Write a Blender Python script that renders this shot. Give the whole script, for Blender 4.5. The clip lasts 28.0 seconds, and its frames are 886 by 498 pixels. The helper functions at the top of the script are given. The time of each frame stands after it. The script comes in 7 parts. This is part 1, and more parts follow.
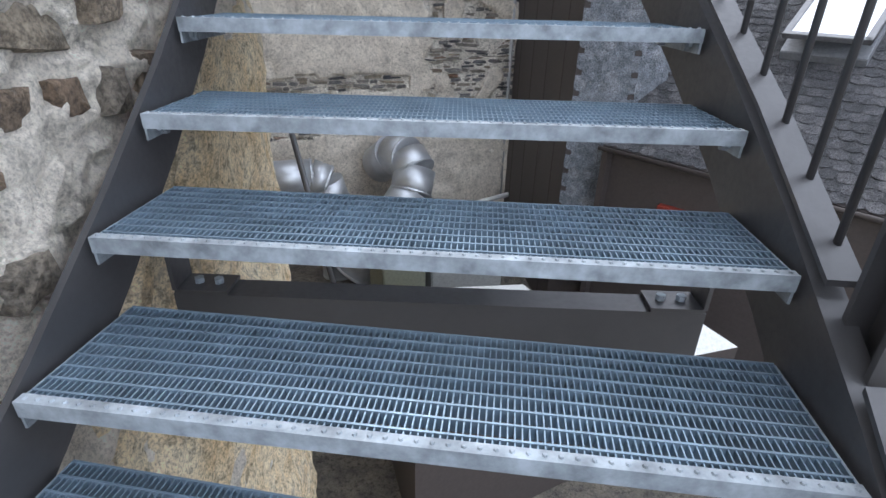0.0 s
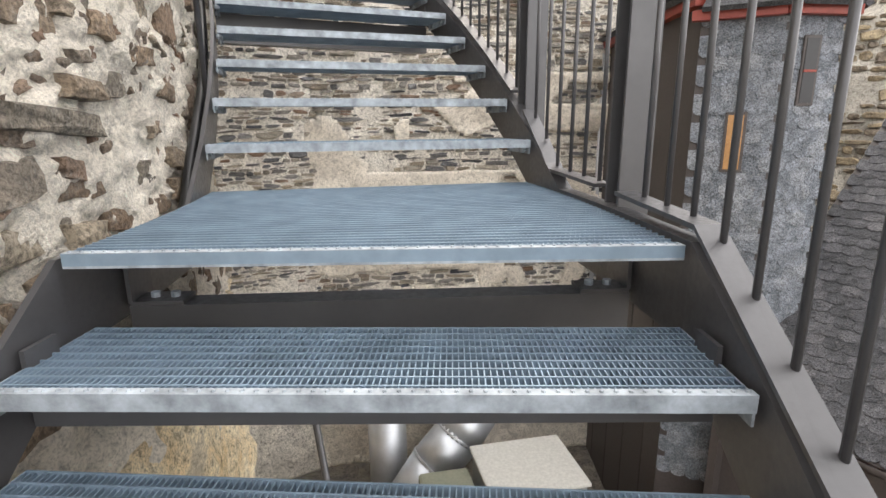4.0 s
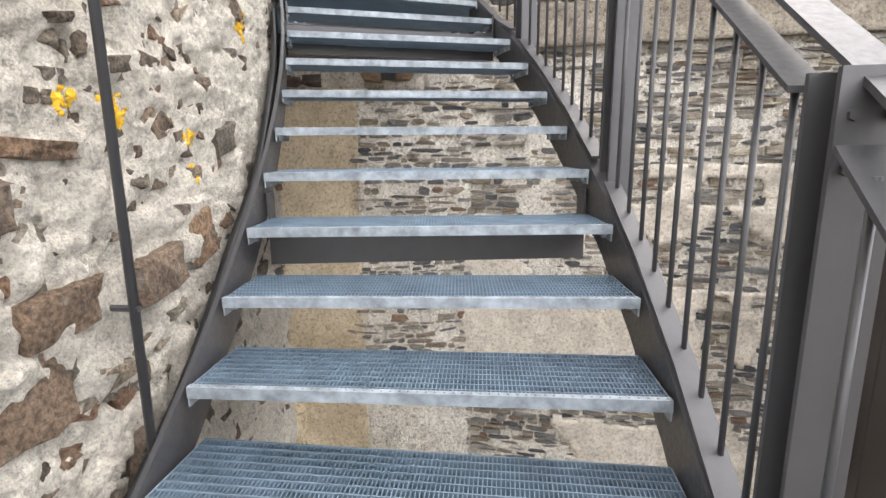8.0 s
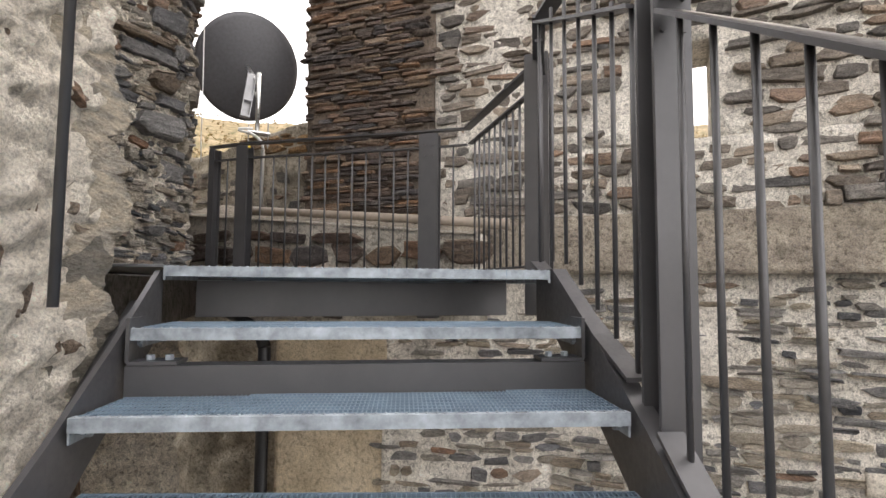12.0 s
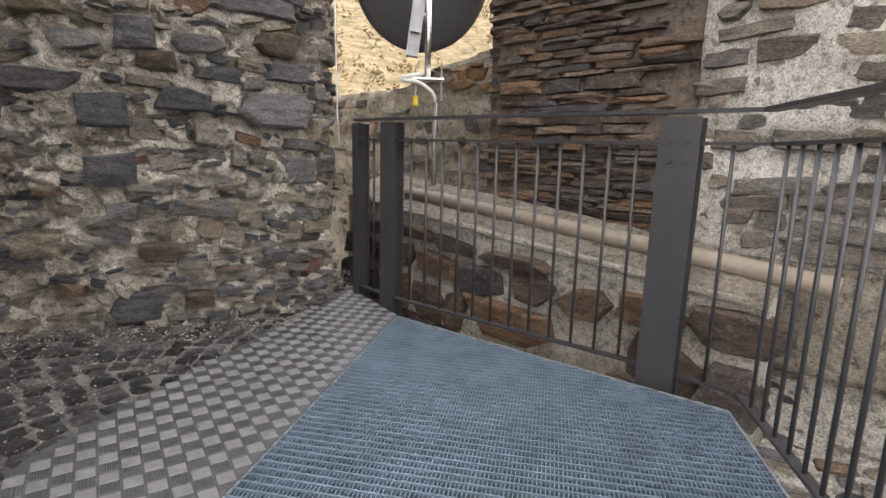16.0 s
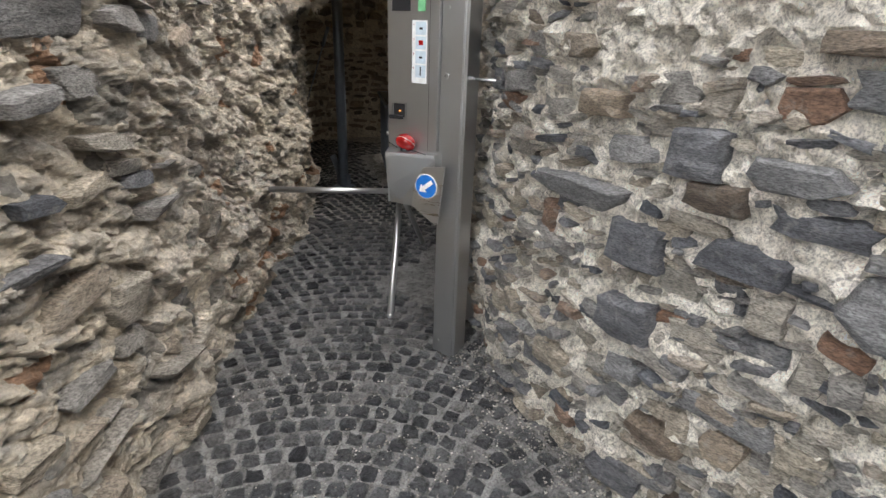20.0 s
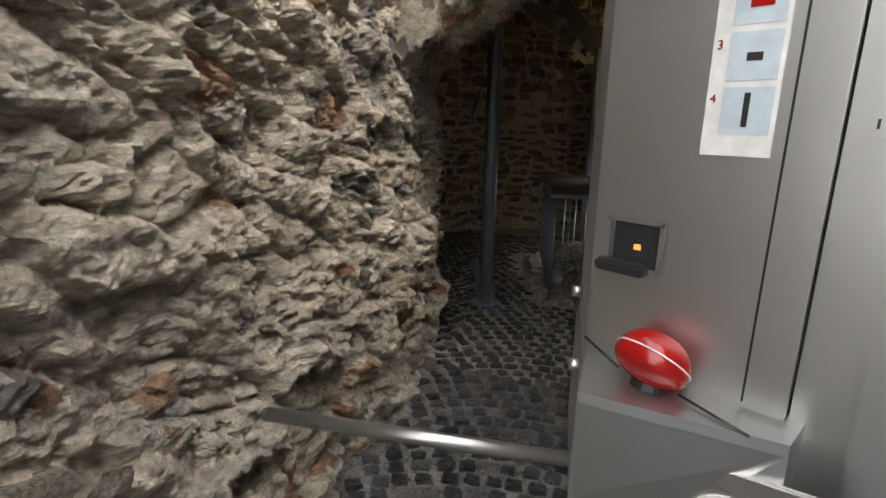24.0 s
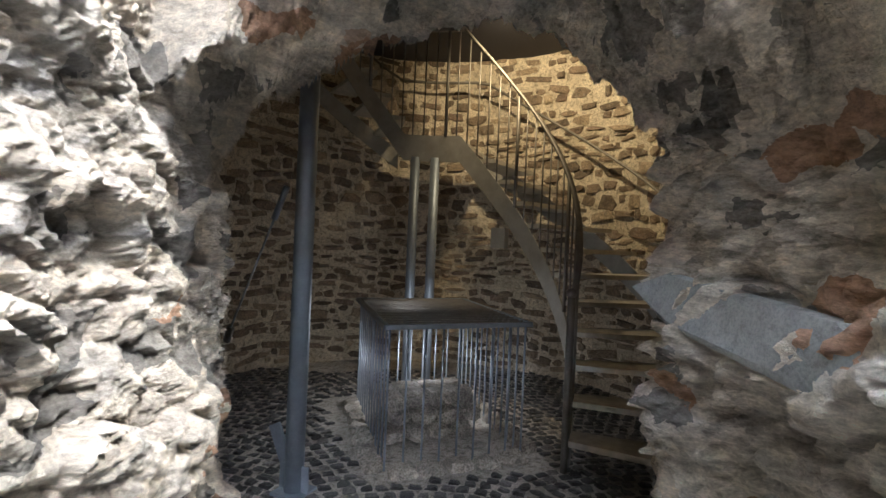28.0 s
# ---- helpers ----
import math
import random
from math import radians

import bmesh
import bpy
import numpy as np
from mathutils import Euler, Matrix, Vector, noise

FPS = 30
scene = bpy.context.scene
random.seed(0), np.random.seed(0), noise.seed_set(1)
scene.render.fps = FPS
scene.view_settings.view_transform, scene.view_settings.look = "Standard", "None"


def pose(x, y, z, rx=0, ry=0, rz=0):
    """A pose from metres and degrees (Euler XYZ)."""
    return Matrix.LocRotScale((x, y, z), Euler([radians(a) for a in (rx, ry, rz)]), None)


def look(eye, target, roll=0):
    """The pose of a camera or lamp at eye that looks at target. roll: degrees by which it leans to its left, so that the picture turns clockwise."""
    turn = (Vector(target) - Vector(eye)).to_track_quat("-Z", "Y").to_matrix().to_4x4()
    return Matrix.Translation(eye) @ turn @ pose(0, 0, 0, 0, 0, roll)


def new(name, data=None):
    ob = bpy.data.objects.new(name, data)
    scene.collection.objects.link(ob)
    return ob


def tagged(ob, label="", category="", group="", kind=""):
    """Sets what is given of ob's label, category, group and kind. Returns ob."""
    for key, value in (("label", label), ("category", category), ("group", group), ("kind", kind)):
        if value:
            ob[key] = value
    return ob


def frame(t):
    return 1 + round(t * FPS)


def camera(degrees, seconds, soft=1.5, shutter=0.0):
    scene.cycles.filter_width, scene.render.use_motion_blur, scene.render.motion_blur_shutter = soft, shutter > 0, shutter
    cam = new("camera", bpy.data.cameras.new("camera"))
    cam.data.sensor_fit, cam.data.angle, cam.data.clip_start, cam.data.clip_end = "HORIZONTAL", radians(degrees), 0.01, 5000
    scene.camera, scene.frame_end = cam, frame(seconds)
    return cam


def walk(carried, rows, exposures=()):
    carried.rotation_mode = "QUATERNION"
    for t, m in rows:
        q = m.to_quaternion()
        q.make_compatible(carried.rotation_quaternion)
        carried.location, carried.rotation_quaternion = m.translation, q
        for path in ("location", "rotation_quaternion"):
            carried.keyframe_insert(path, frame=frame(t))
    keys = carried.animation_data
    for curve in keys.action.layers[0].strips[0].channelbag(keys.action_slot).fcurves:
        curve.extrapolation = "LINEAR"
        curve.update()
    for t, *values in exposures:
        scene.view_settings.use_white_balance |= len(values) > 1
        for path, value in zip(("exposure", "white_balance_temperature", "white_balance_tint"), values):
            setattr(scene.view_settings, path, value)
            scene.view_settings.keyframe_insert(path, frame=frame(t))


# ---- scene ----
# ---------- camera and walk ----------
LENS = 80.7
PATH = [  # seconds, eye x y z, yaw, pitch, roll
    (0, -0.890, -3.443, -0.644, -21.74, -26.47, 1.42),
    (0.5, -0.776, -3.244, -0.572, -23.79, -26.11, 0.82),
    (1, -0.690, -3.094, -0.447, -24.84, -24.50, 1.00),
    (1.5, -0.534, -2.947, -0.361, -20.70, -18.91, 0.14),
    (2, -0.506, -2.764, -0.158, -22.33, -20.00, -0.45),
    (2.5, -0.396, -2.643, -0.014, -20.71, -16.41, 0.12),
    (3, -0.291, -2.536, 0.122, -16.09, -14.13, 0.54),
    (3.5, -0.232, -2.350, 0.183, -13.64, -13.74, -0.08),
    (5.5, 0.011, -1.632, 0.663, -3.51, -13.68, 0.24),
    (6, 0.060, -1.489, 0.801, -0.93, -13.27, 0.40),
    (6.5, 0.107, -1.292, 0.883, 0.88, -12.57, 0.05),
    (7, 0.149, -1.099, 1.013, 1.91, -11.72, 0.40),
    (7.5, 0.200, -0.911, 1.140, 5.59, -11.59, 0.22),
    (8, 0.243, -0.703, 1.195, 9.39, -11.57, -0.43),
    (8.5, 0.236, -0.419, 1.307, 11.59, -11.66, -0.31),
    (9, 0.246, -0.097, 1.380, 16.64, -9.43, 0.61),
    (9.5, 0.227, 0.240, 1.421, 20.06, -6.27, 0.84),
    (10, 0.218, 0.537, 1.595, 19.10, -4.87, 0.33),
    (10.5, 0.219, 0.763, 1.740, 18.75, -2.09, 0.90),
    (11, 0.179, 0.957, 1.824, 19.52, 1.12, 0.21),
    (11.5, 0.127, 1.118, 1.966, 18.17, 3.82, 0.33),
    (13.5, 0.010, 1.816, 2.390, 26.29, 2.90, 0.49),
    (14, -0.038, 1.963, 2.474, 30.36, 1.30, 0.25),
    (14.5, -0.124, 2.233, 2.629, 34.83, -1.56, 0.44),
    (15, -0.218, 2.464, 2.761, 39.00, -5.70, 0.71),
    (15.5, -0.306, 2.653, 2.929, 42.45, -8.38, 0.68),
    (16, -0.472, 2.834, 3.106, 44.32, -10.67, 1.56),
    (16.5, -0.564, 3.018, 3.254, 50.31, -13.11, 2.46),
    (17, -0.650, 3.129, 3.379, 59.91, -13.30, 1.90),
    (17.5, -0.843, 3.257, 3.492, 67.15, -14.96, 2.03),
    (18, -0.979, 3.359, 3.635, 75.27, -17.29, 2.64),
    (18.5, -1.140, 3.533, 3.762, 87.20, -19.30, 2.78),
    (19, -1.253, 3.601, 3.885, 98.47, -19.66, 2.56),
    (19.5, -1.446, 3.669, 3.907, 108.13, -19.76, 2.81),
    (20, -1.600, 3.749, 3.925, 118.60, -22.23, 2.01),
    (20.5, -1.751, 3.815, 3.883, 126.70, -24.47, 1.37),
    (22.5, -2.599, 3.189, 3.719, 135.42, -18.02, 2.27),
    (23, -2.805, 2.996, 3.733, 136.38, -15.66, 1.91),
    (23.5, -3.002, 2.757, 3.748, 136.32, -14.71, 1.37),
    (24, -3.180, 2.547, 3.741, 136.12, -14.06, 1.05),
    (24.5, -3.357, 2.362, 3.720, 134.55, -12.65, 1.52),
    (25, -3.438, 2.177, 3.721, 129.77, -11.69, 1.38),
    (25.5, -3.635, 2.014, 3.707, 125.80, -9.73, 0.63),
    (26, -3.741, 1.899, 3.713, 122.52, -6.76, 1.74),
    (26.5, -3.822, 1.814, 3.709, 118.47, -3.58, 2.44),
    (27, -3.900, 1.739, 3.692, 115.32, -1.80, 2.75),
    (27.5, -3.963, 1.676, 3.671, 113.83, -0.83, 2.69),
    (28, -4.000, 1.638, 3.659, 113.50, -0.44, 2.52),
]

cam = camera(LENS, 28.0, soft=1.5)


def eye_pose(x, y, z, yaw, pitch, roll):
    """Camera pose: yaw to the left from +y, pitch up, roll to its left."""
    a, b = radians(yaw), radians(pitch)
    ahead = Vector((-math.sin(a) * math.cos(b), math.cos(a) * math.cos(b), math.sin(b)))
    e = Vector((x, y, z))
    return look(e, e + 2 * ahead, roll)


EXPOSURES = [(0, 0.4, 5550, 11), (1, 0.67, 6050, 10), (2, 0.6, 6250, 10), (3.5, 0.8, 6450, 11), (6, 1.04, 6600, 12), (8, 1.05, 6350, 12), (9, 1.0, 6300, 12), (11, 0.85, 6450, 13), (14, 0.45, 6750, 13), (15, 0.74, 6550, 13), (16, 0.8, 6500, 14),
             (17, 1.1, 6400, 13), (18, 1.24, 6250, 12), (19, 1.38, 6150, 10), (20, 1.6, 6050, 10), (22.5, 1.97, 6300, 10), (24, 1.45, 6350, 10), (25, 2.0, 6900, 10), (26, 2.62, 5950, 10), (27, 3.25, 5650, 10), (28, 3.42, 5500, 10)]
walk(cam, [(t, eye_pose(*r)) for t, *r in PATH], EXPOSURES)

# ---------- plan ----------
KAPPA = 0.162                      # the stair follows the round tower
R0 = 1 / KAPPA                     # radius of the stair's centre line
CX, CY = -R0, 0.0                  # centre of the tower
RT = 5.43                          # outer face of the tower
RISE, GOING, WIDE = 0.18, 0.275, 1.30
S_LAND = -1.09                     # nose of the middle landing, along the centre line
ZTOP = 12 * RISE                   # level of the top landing
S_TOP = 11 * GOING                 # its nose
GROUND = -5.2


def st(s, off, z):
    """Point at length s along the stair, off metres to the right of its centre line."""
    a = s / R0
    return Vector((CX + (R0 + off) * math.cos(a), CY + (R0 + off) * math.sin(a), z))


def st_m(s, off, z, sc=(1, 1, 1)):
    """Frame on the stair: x to the right, y along the climb."""
    return Matrix.Translation(st(s, off, z)) @ Matrix.Rotation(s / R0, 4, "Z") @ Matrix.Diagonal((*sc, 1))


# ---------- light ----------
world = bpy.data.worlds.new("sky")
scene.world = world
world.use_nodes = True
wn = world.node_tree.nodes
sky = wn.new("ShaderNodeTexSky")
sky.sky_type = "NISHITA"
sky.sun_disc = False
sky.sun_elevation, sky.sun_rotation = radians(49), radians(18)
sky.air_density, sky.dust_density, sky.ozone_density = 1.0, 4.0, 1.0
wn["Background"].inputs["Strength"].default_value = 0.15
soft_sky = wn.new("ShaderNodeMixRGB")
soft_sky.inputs[0].default_value = 0.75
soft_sky.inputs[2].default_value = (15.3, 14.9, 14.3, 1)
world.node_tree.links.new(sky.outputs[0], soft_sky.inputs[1])
world.node_tree.links.new(soft_sky.outputs[0], wn["Background"].inputs["Color"])
sun_data = bpy.data.lights.new("sun", "SUN")
sun_data.energy, sun_data.angle, sun_data.color = 0.62, radians(10), (1.0, 0.9, 0.76)
sun = new("sun", sun_data)
SUN_EL, SUN_AZ = radians(49), radians(18)   # azimuth from +y to the right
sun.matrix_world = look((50 * math.sin(SUN_AZ) * math.cos(SUN_EL), 50 * math.cos(SUN_AZ) * math.cos(SUN_EL), 50 * math.sin(SUN_EL)), (0, 0, 0))


def lamp(name, at, power, colour, size=0.15):
    d = bpy.data.lights.new(name, "POINT")
    d.energy, d.color, d.shadow_soft_size = power, colour, size
    ob = new(name, d)
    ob.location = at
    return ob


# ---------- materials ----------
def material(name):
    m = bpy.data.materials.new(name)
    m.use_nodes = True
    return m, m.node_tree.nodes, m.node_tree.links, m.node_tree.nodes["Principled BSDF"]


def ramp(n, stops):
    r = n.new("ShaderNodeValToRGB")
    r.color_ramp.interpolation = "LINEAR"
    while len(r.color_ramp.elements) < len(stops):
        r.color_ramp.elements.new(0.5)
    for e, (p, c) in zip(r.color_ramp.elements, stops):
        e.position, e.color = p, (*c, 1)
    return r


def noise_node(n, l, scale, detail=6, rough=0.6, stretch=None):
    x = n.new("ShaderNodeTexNoise")
    x.inputs["Scale"].default_value, x.inputs["Detail"].default_value, x.inputs["Roughness"].default_value = scale, detail, rough
    geo = n.new("ShaderNodeNewGeometry")
    if stretch:
        mp = n.new("ShaderNodeMapping")
        mp.inputs["Scale"].default_value = stretch
        l.new(geo.outputs["Position"], mp.inputs[0])
        l.new(mp.outputs[0], x.inputs["Vector"])
    else:
        l.new(geo.outputs["Position"], x.inputs["Vector"])
    return x


def mix(n, l, fac, a, b, kind="MIX"):
    x = n.new("ShaderNodeMixRGB")
    x.blend_type = kind
    for s, v in zip((0, 1, 2), (fac, a, b)):
        if isinstance(v, (int, float)):
            x.inputs[s].default_value = v
        elif isinstance(v, tuple):
            x.inputs[s].default_value = (*v, 1)
        else:
            l.new(v, x.inputs[s])
    return x.outputs[0]


def bump(n, l, p, height, strength, distance, under=None):
    b = n.new("ShaderNodeBump")
    b.inputs["Strength"].default_value, b.inputs["Distance"].default_value = strength, distance
    l.new(height, b.inputs["Height"])
    if under:
        l.new(under, b.inputs["Normal"])
    l.new(b.outputs[0], p.inputs["Normal"])
    return b.outputs[0]


def stone_mat(name, stops, per_object, lichen=0.0, grain=(1, 1, 1), dust=(0.5, 0.47, 0.42), dusty=0.35):
    """Natural stone: a colour for each piece, mottled, with grain and pits."""
    m, n, l, p = material(name)
    if per_object:
        rnd = n.new("ShaderNodeObjectInfo").outputs["Random"]
    else:
        rnd = n.new("ShaderNodeNewGeometry").outputs["Random Per Island"]
    c = ramp(n, stops)
    l.new(rnd, c.inputs[0])
    big = noise_node(n, l, 9, 5, 0.6, grain)
    fine = noise_node(n, l, 70, 8, 0.7, grain)
    f1 = ramp(n, [(0.35, (0.62, 0.6, 0.58)), (0.68, (1.25, 1.2, 1.15))])
    l.new(big.outputs[0], f1.inputs[0])
    f2 = ramp(n, [(0.41, (0.42, 0.42, 0.42)), (0.5, (1.0, 1.0, 1.0)), (0.6, (1.5, 1.5, 1.5))])
    l.new(fine.outputs[0], f2.inputs[0])
    col = mix(n, l, 1.0, c.outputs[0], f1.outputs[0], "MULTIPLY")
    col = mix(n, l, 0.8, col, f2.outputs[0], "MULTIPLY")
    spots = noise_node(n, l, 22, 6, 0.65)
    k = ramp(n, [(0.55, (0, 0, 0)), (0.7, (1, 1, 1))])
    l.new(spots.outputs[0], k.inputs[0])
    kd = n.new("ShaderNodeMath")
    kd.operation = "MULTIPLY"
    kd.inputs[1].default_value = dusty
    l.new(k.outputs[0], kd.inputs[0])
    col = mix(n, l, kd.outputs[0], col, dust)
    l.new(col, p.inputs["Base Color"])
    p.inputs["Roughness"].default_value = 0.82
    b1 = bump(n, l, p, big.outputs[0], 0.8, 0.04)
    bump(n, l, p, fine.outputs[0], 1.0, 0.02, b1)
    return m


def mortar_mat(name, light, dark, stain=(0.3, 0.26, 0.2), scale=1.0, rough_bump=0.02, stain_at=0.62, pebbles=0.4, grain=0.85):
    """Lime mortar or old plaster: sandy, pitted and stained."""
    m, n, l, p = material(name)
    a = noise_node(n, l, 2.2 * scale, 7, 0.62)
    b = noise_node(n, l, 26, 8, 0.7)
    c = noise_node(n, l, 110, 5, 0.75)
    r = ramp(n, [(0.32, dark), (0.62, light)])
    l.new(a.outputs[0], r.inputs[0])
    f = ramp(n, [(0.38, (0.4, 0.38, 0.35)), (0.47, (1.0, 0.98, 0.95)), (0.62, (1.22, 1.2, 1.17))])
    l.new(b.outputs[0], f.inputs[0])
    col = mix(n, l, grain, r.outputs[0], f.outputs[0], "MULTIPLY")
    g = ramp(n, [(0.4, (0.5, 0.49, 0.48)), (0.49, (1.0, 1.0, 1.0)), (0.6, (1.25, 1.25, 1.25))])
    l.new(c.outputs[0], g.inputs[0])
    col = mix(n, l, grain, col, g.outputs[0], "MULTIPLY")
    s = noise_node(n, l, 5, 6, 0.6)
    k = ramp(n, [(stain_at, (0, 0, 0)), (stain_at + 0.12, (0.75, 0.75, 0.75))])
    l.new(s.outputs[0], k.inputs[0])
    col = mix(n, l, k.outputs[0], col, stain)
    v = n.new("ShaderNodeTexVoronoi")
    v.inputs["Scale"].default_value = 28
    l.new(n.new("ShaderNodeNewGeometry").outputs["Position"], v.inputs["Vector"])
    pk = ramp(n, [(0.12, (1, 1, 1)), (0.3, (0, 0, 0))])
    l.new(v.outputs["Distance"], pk.inputs[0])
    pm = n.new("ShaderNodeMath")
    pm.operation = "MULTIPLY"
    pm.inputs[1].default_value = pebbles
    l.new(pk.outputs[0], pm.inputs[0])
    col = mix(n, l, pm.outputs[0], col, (0.24, 0.22, 0.2))
    l.new(col, p.inputs["Base Color"])
    p.inputs["Roughness"].default_value = 0.92
    b1 = bump(n, l, p, b.outputs[0], 0.9, rough_bump)
    bump(n, l, p, c.outputs[0], 0.8, 0.008, b1)
    return m


def metal_mat(name, colour, rough, metallic, vary=0.15, scale=6, brushed=None, spec=0.5):
    m, n, l, p = material(name)
    a = noise_node(n, l, scale, 6, 0.6, brushed)
    b = noise_node(n, l, 60, 5, 0.65, brushed)
    lo, hi = (tuple(v * (1 - vary) for v in colour), tuple(min(v * (1 + vary), 1) for v in colour))
    r = ramp(n, [(0.3, lo), (0.7, hi)])
    l.new(a.outputs[0], r.inputs[0])
    l.new(r.outputs[0], p.inputs["Base Color"])
    rr = ramp(n, [(0.3, (rough * 0.75,) * 3), (0.7, (min(1, rough * 1.3),) * 3)])
    l.new(b.outputs[0], rr.inputs[0])
    l.new(rr.outputs[0], p.inputs["Roughness"])
    p.inputs["Metallic"].default_value = metallic
    p.inputs["Specular IOR Level"].default_value = spec
    bump(n, l, p, b.outputs[0], 0.12, 0.002)
    return m


def steel_mat(name, colour, rough):
    """Brushed stainless sheet: even, with faint smudges and hairlines."""
    m, n, l, p = material(name)
    a = noise_node(n, l, 3.5, 4, 0.55)
    r = ramp(n, [(0.3, tuple(v * 0.93 for v in colour)), (0.7, colour)])
    l.new(a.outputs[0], r.inputs[0])
    l.new(r.outputs[0], p.inputs["Base Color"])
    rr = ramp(n, [(0.3, (rough * 0.88,) * 3), (0.7, (rough * 1.15,) * 3)])
    l.new(a.outputs[0], rr.inputs[0])
    l.new(rr.outputs[0], p.inputs["Roughness"])
    p.inputs["Metallic"].default_value = 0.95
    h = noise_node(n, l, 220, 3, 0.6, (1, 1, 0.02))
    bump(n, l, p, h.outputs[0], 0.05, 0.001)
    return m


def plain_mat(name, colour, rough=0.6, metallic=0.0, emit=0.0):
    m, n, l, p = material(name)
    a = noise_node(n, l, 30, 5)
    r = ramp(n, [(0.3, tuple(v * 0.85 for v in colour)), (0.7, tuple(min(1, v * 1.12) for v in colour))])
    l.new(a.outputs[0], r.inputs[0])
    l.new(r.outputs[0], p.inputs["Base Color"])
    p.inputs["Roughness"].default_value, p.inputs["Metallic"].default_value = rough, metallic
    if emit:
        l.new(r.outputs[0], p.inputs["Emission Color"])
        p.inputs["Emission Strength"].default_value = emit
    return m


SLATE = [(0.0, (0.075, 0.083, 0.1)), (0.2, (0.24, 0.24, 0.242)), (0.4, (0.37, 0.34, 0.285)), (0.55, (0.18, 0.19, 0.212)),
         (0.75, (0.45, 0.405, 0.325)), (0.93, (0.3, 0.255, 0.205)), (0.965, (0.24, 0.14, 0.09)), (1.0, (0.46, 0.43, 0.37))]
BROWN = [(0.0, (0.13, 0.105, 0.085)), (0.3, (0.22, 0.165, 0.12)), (0.5, (0.17, 0.155, 0.13)), (0.7, (0.27, 0.16, 0.1)), (0.85, (0.2, 0.19, 0.165)), (1.0, (0.36, 0.3, 0.23))]
PIER = [(0.0, (0.07, 0.06, 0.06)), (0.3, (0.15, 0.11, 0.09)), (0.5, (0.21, 0.15, 0.1)), (0.7, (0.1, 0.095, 0.1)), (0.9, (0.27, 0.155, 0.085)), (1.0, (0.32, 0.25, 0.19))]
FAR = [(0.0, (0.12, 0.12, 0.122)), (0.22, (0.27, 0.23, 0.19)), (0.42, (0.18, 0.175, 0.17)), (0.6, (0.36, 0.3, 0.24)), (0.78, (0.23, 0.225, 0.215)), (0.92, (0.33, 0.22, 0.155)), (1.0, (0.48, 0.42, 0.35))]
ROCK = [(0.0, (0.22, 0.2, 0.17)), (0.4, (0.36, 0.32, 0.26)), (0.7, (0.2, 0.2, 0.2)), (0.9, (0.42, 0.37, 0.3)), (1.0, (0.3, 0.17, 0.11))]
YELLOW = [(0.0, (0.3, 0.25, 0.18)), (0.4, (0.4, 0.33, 0.22)), (0.7, (0.2, 0.17, 0.14)), (1.0, (0.46, 0.38, 0.26))]
CHAMBER = [(0.0, (0.13, 0.105, 0.08)), (0.3, (0.23, 0.18, 0.13)), (0.55, (0.35, 0.285, 0.2)), (0.75, (0.2, 0.15, 0.115)), (1.0, (0.45, 0.375, 0.27))]
M = {}
for key, stops in dict(slate=SLATE, brown=BROWN, pier=PIER, far=FAR, rock=ROCK, yellow=YELLOW, chamber=CHAMBER).items():
    lam = (1, 1, 3.2) if key in ("slate", "pier", "far") else (1, 1, 1)
    M[key] = stone_mat(key + "_stone", stops, True, grain=lam)
    M[key + "_joined"] = stone_mat(key + "_stone_mass", stops, False, grain=lam)
M["mortar_tower"] = mortar_mat("lime_mortar", (0.94, 0.88, 0.78), (0.74, 0.69, 0.61), (0.5, 0.46, 0.4), 2.2, 0.07, 0.66, 0.14, 0.5)
M["mortar_grey"] = mortar_mat("grey_mortar", (0.92, 0.87, 0.78), (0.54, 0.49, 0.41), (0.4, 0.36, 0.3), 3.4, 0.07, 0.58)
M["ochre"] = mortar_mat("ochre_render", (0.86, 0.76, 0.56), (0.66, 0.5, 0.28), (0.42, 0.36, 0.28), 2.4, 0.03, 0.58, 0.05)
M["pebbly"] = mortar_mat("pebbly_concrete", (0.38, 0.34, 0.28), (0.22, 0.19, 0.16), (0.17, 0.15, 0.12), 2, 0.05, 0.6, 0.7)
M["pier_bed"] = mortar_mat("dark_bedding", (0.2, 0.16, 0.13), (0.1, 0.085, 0.07), (0.3, 0.24, 0.18), 2.0)
M["mortar_white"] = mortar_mat("white_mortar", (0.88, 0.85, 0.79), (0.6, 0.57, 0.52), (0.3, 0.28, 0.24), 2.0, 0.05)
M["plaster"] = mortar_mat("old_plaster", (0.72, 0.67, 0.59), (0.54, 0.5, 0.44), (0.36, 0.33, 0.29), 2.2, 0.02, 0.57, 0.12, 0.6)
M["plaster_beige"] = mortar_mat("beige_plaster", (0.66, 0.57, 0.43), (0.5, 0.42, 0.3), (0.33, 0.27, 0.2), 1.8, 0.015, 0.6, 0.1, 0.6)
M["mortar_far"] = mortar_mat("pale_mortar", (0.64, 0.61, 0.55), (0.36, 0.34, 0.3), (0.25, 0.22, 0.18), 0.8)


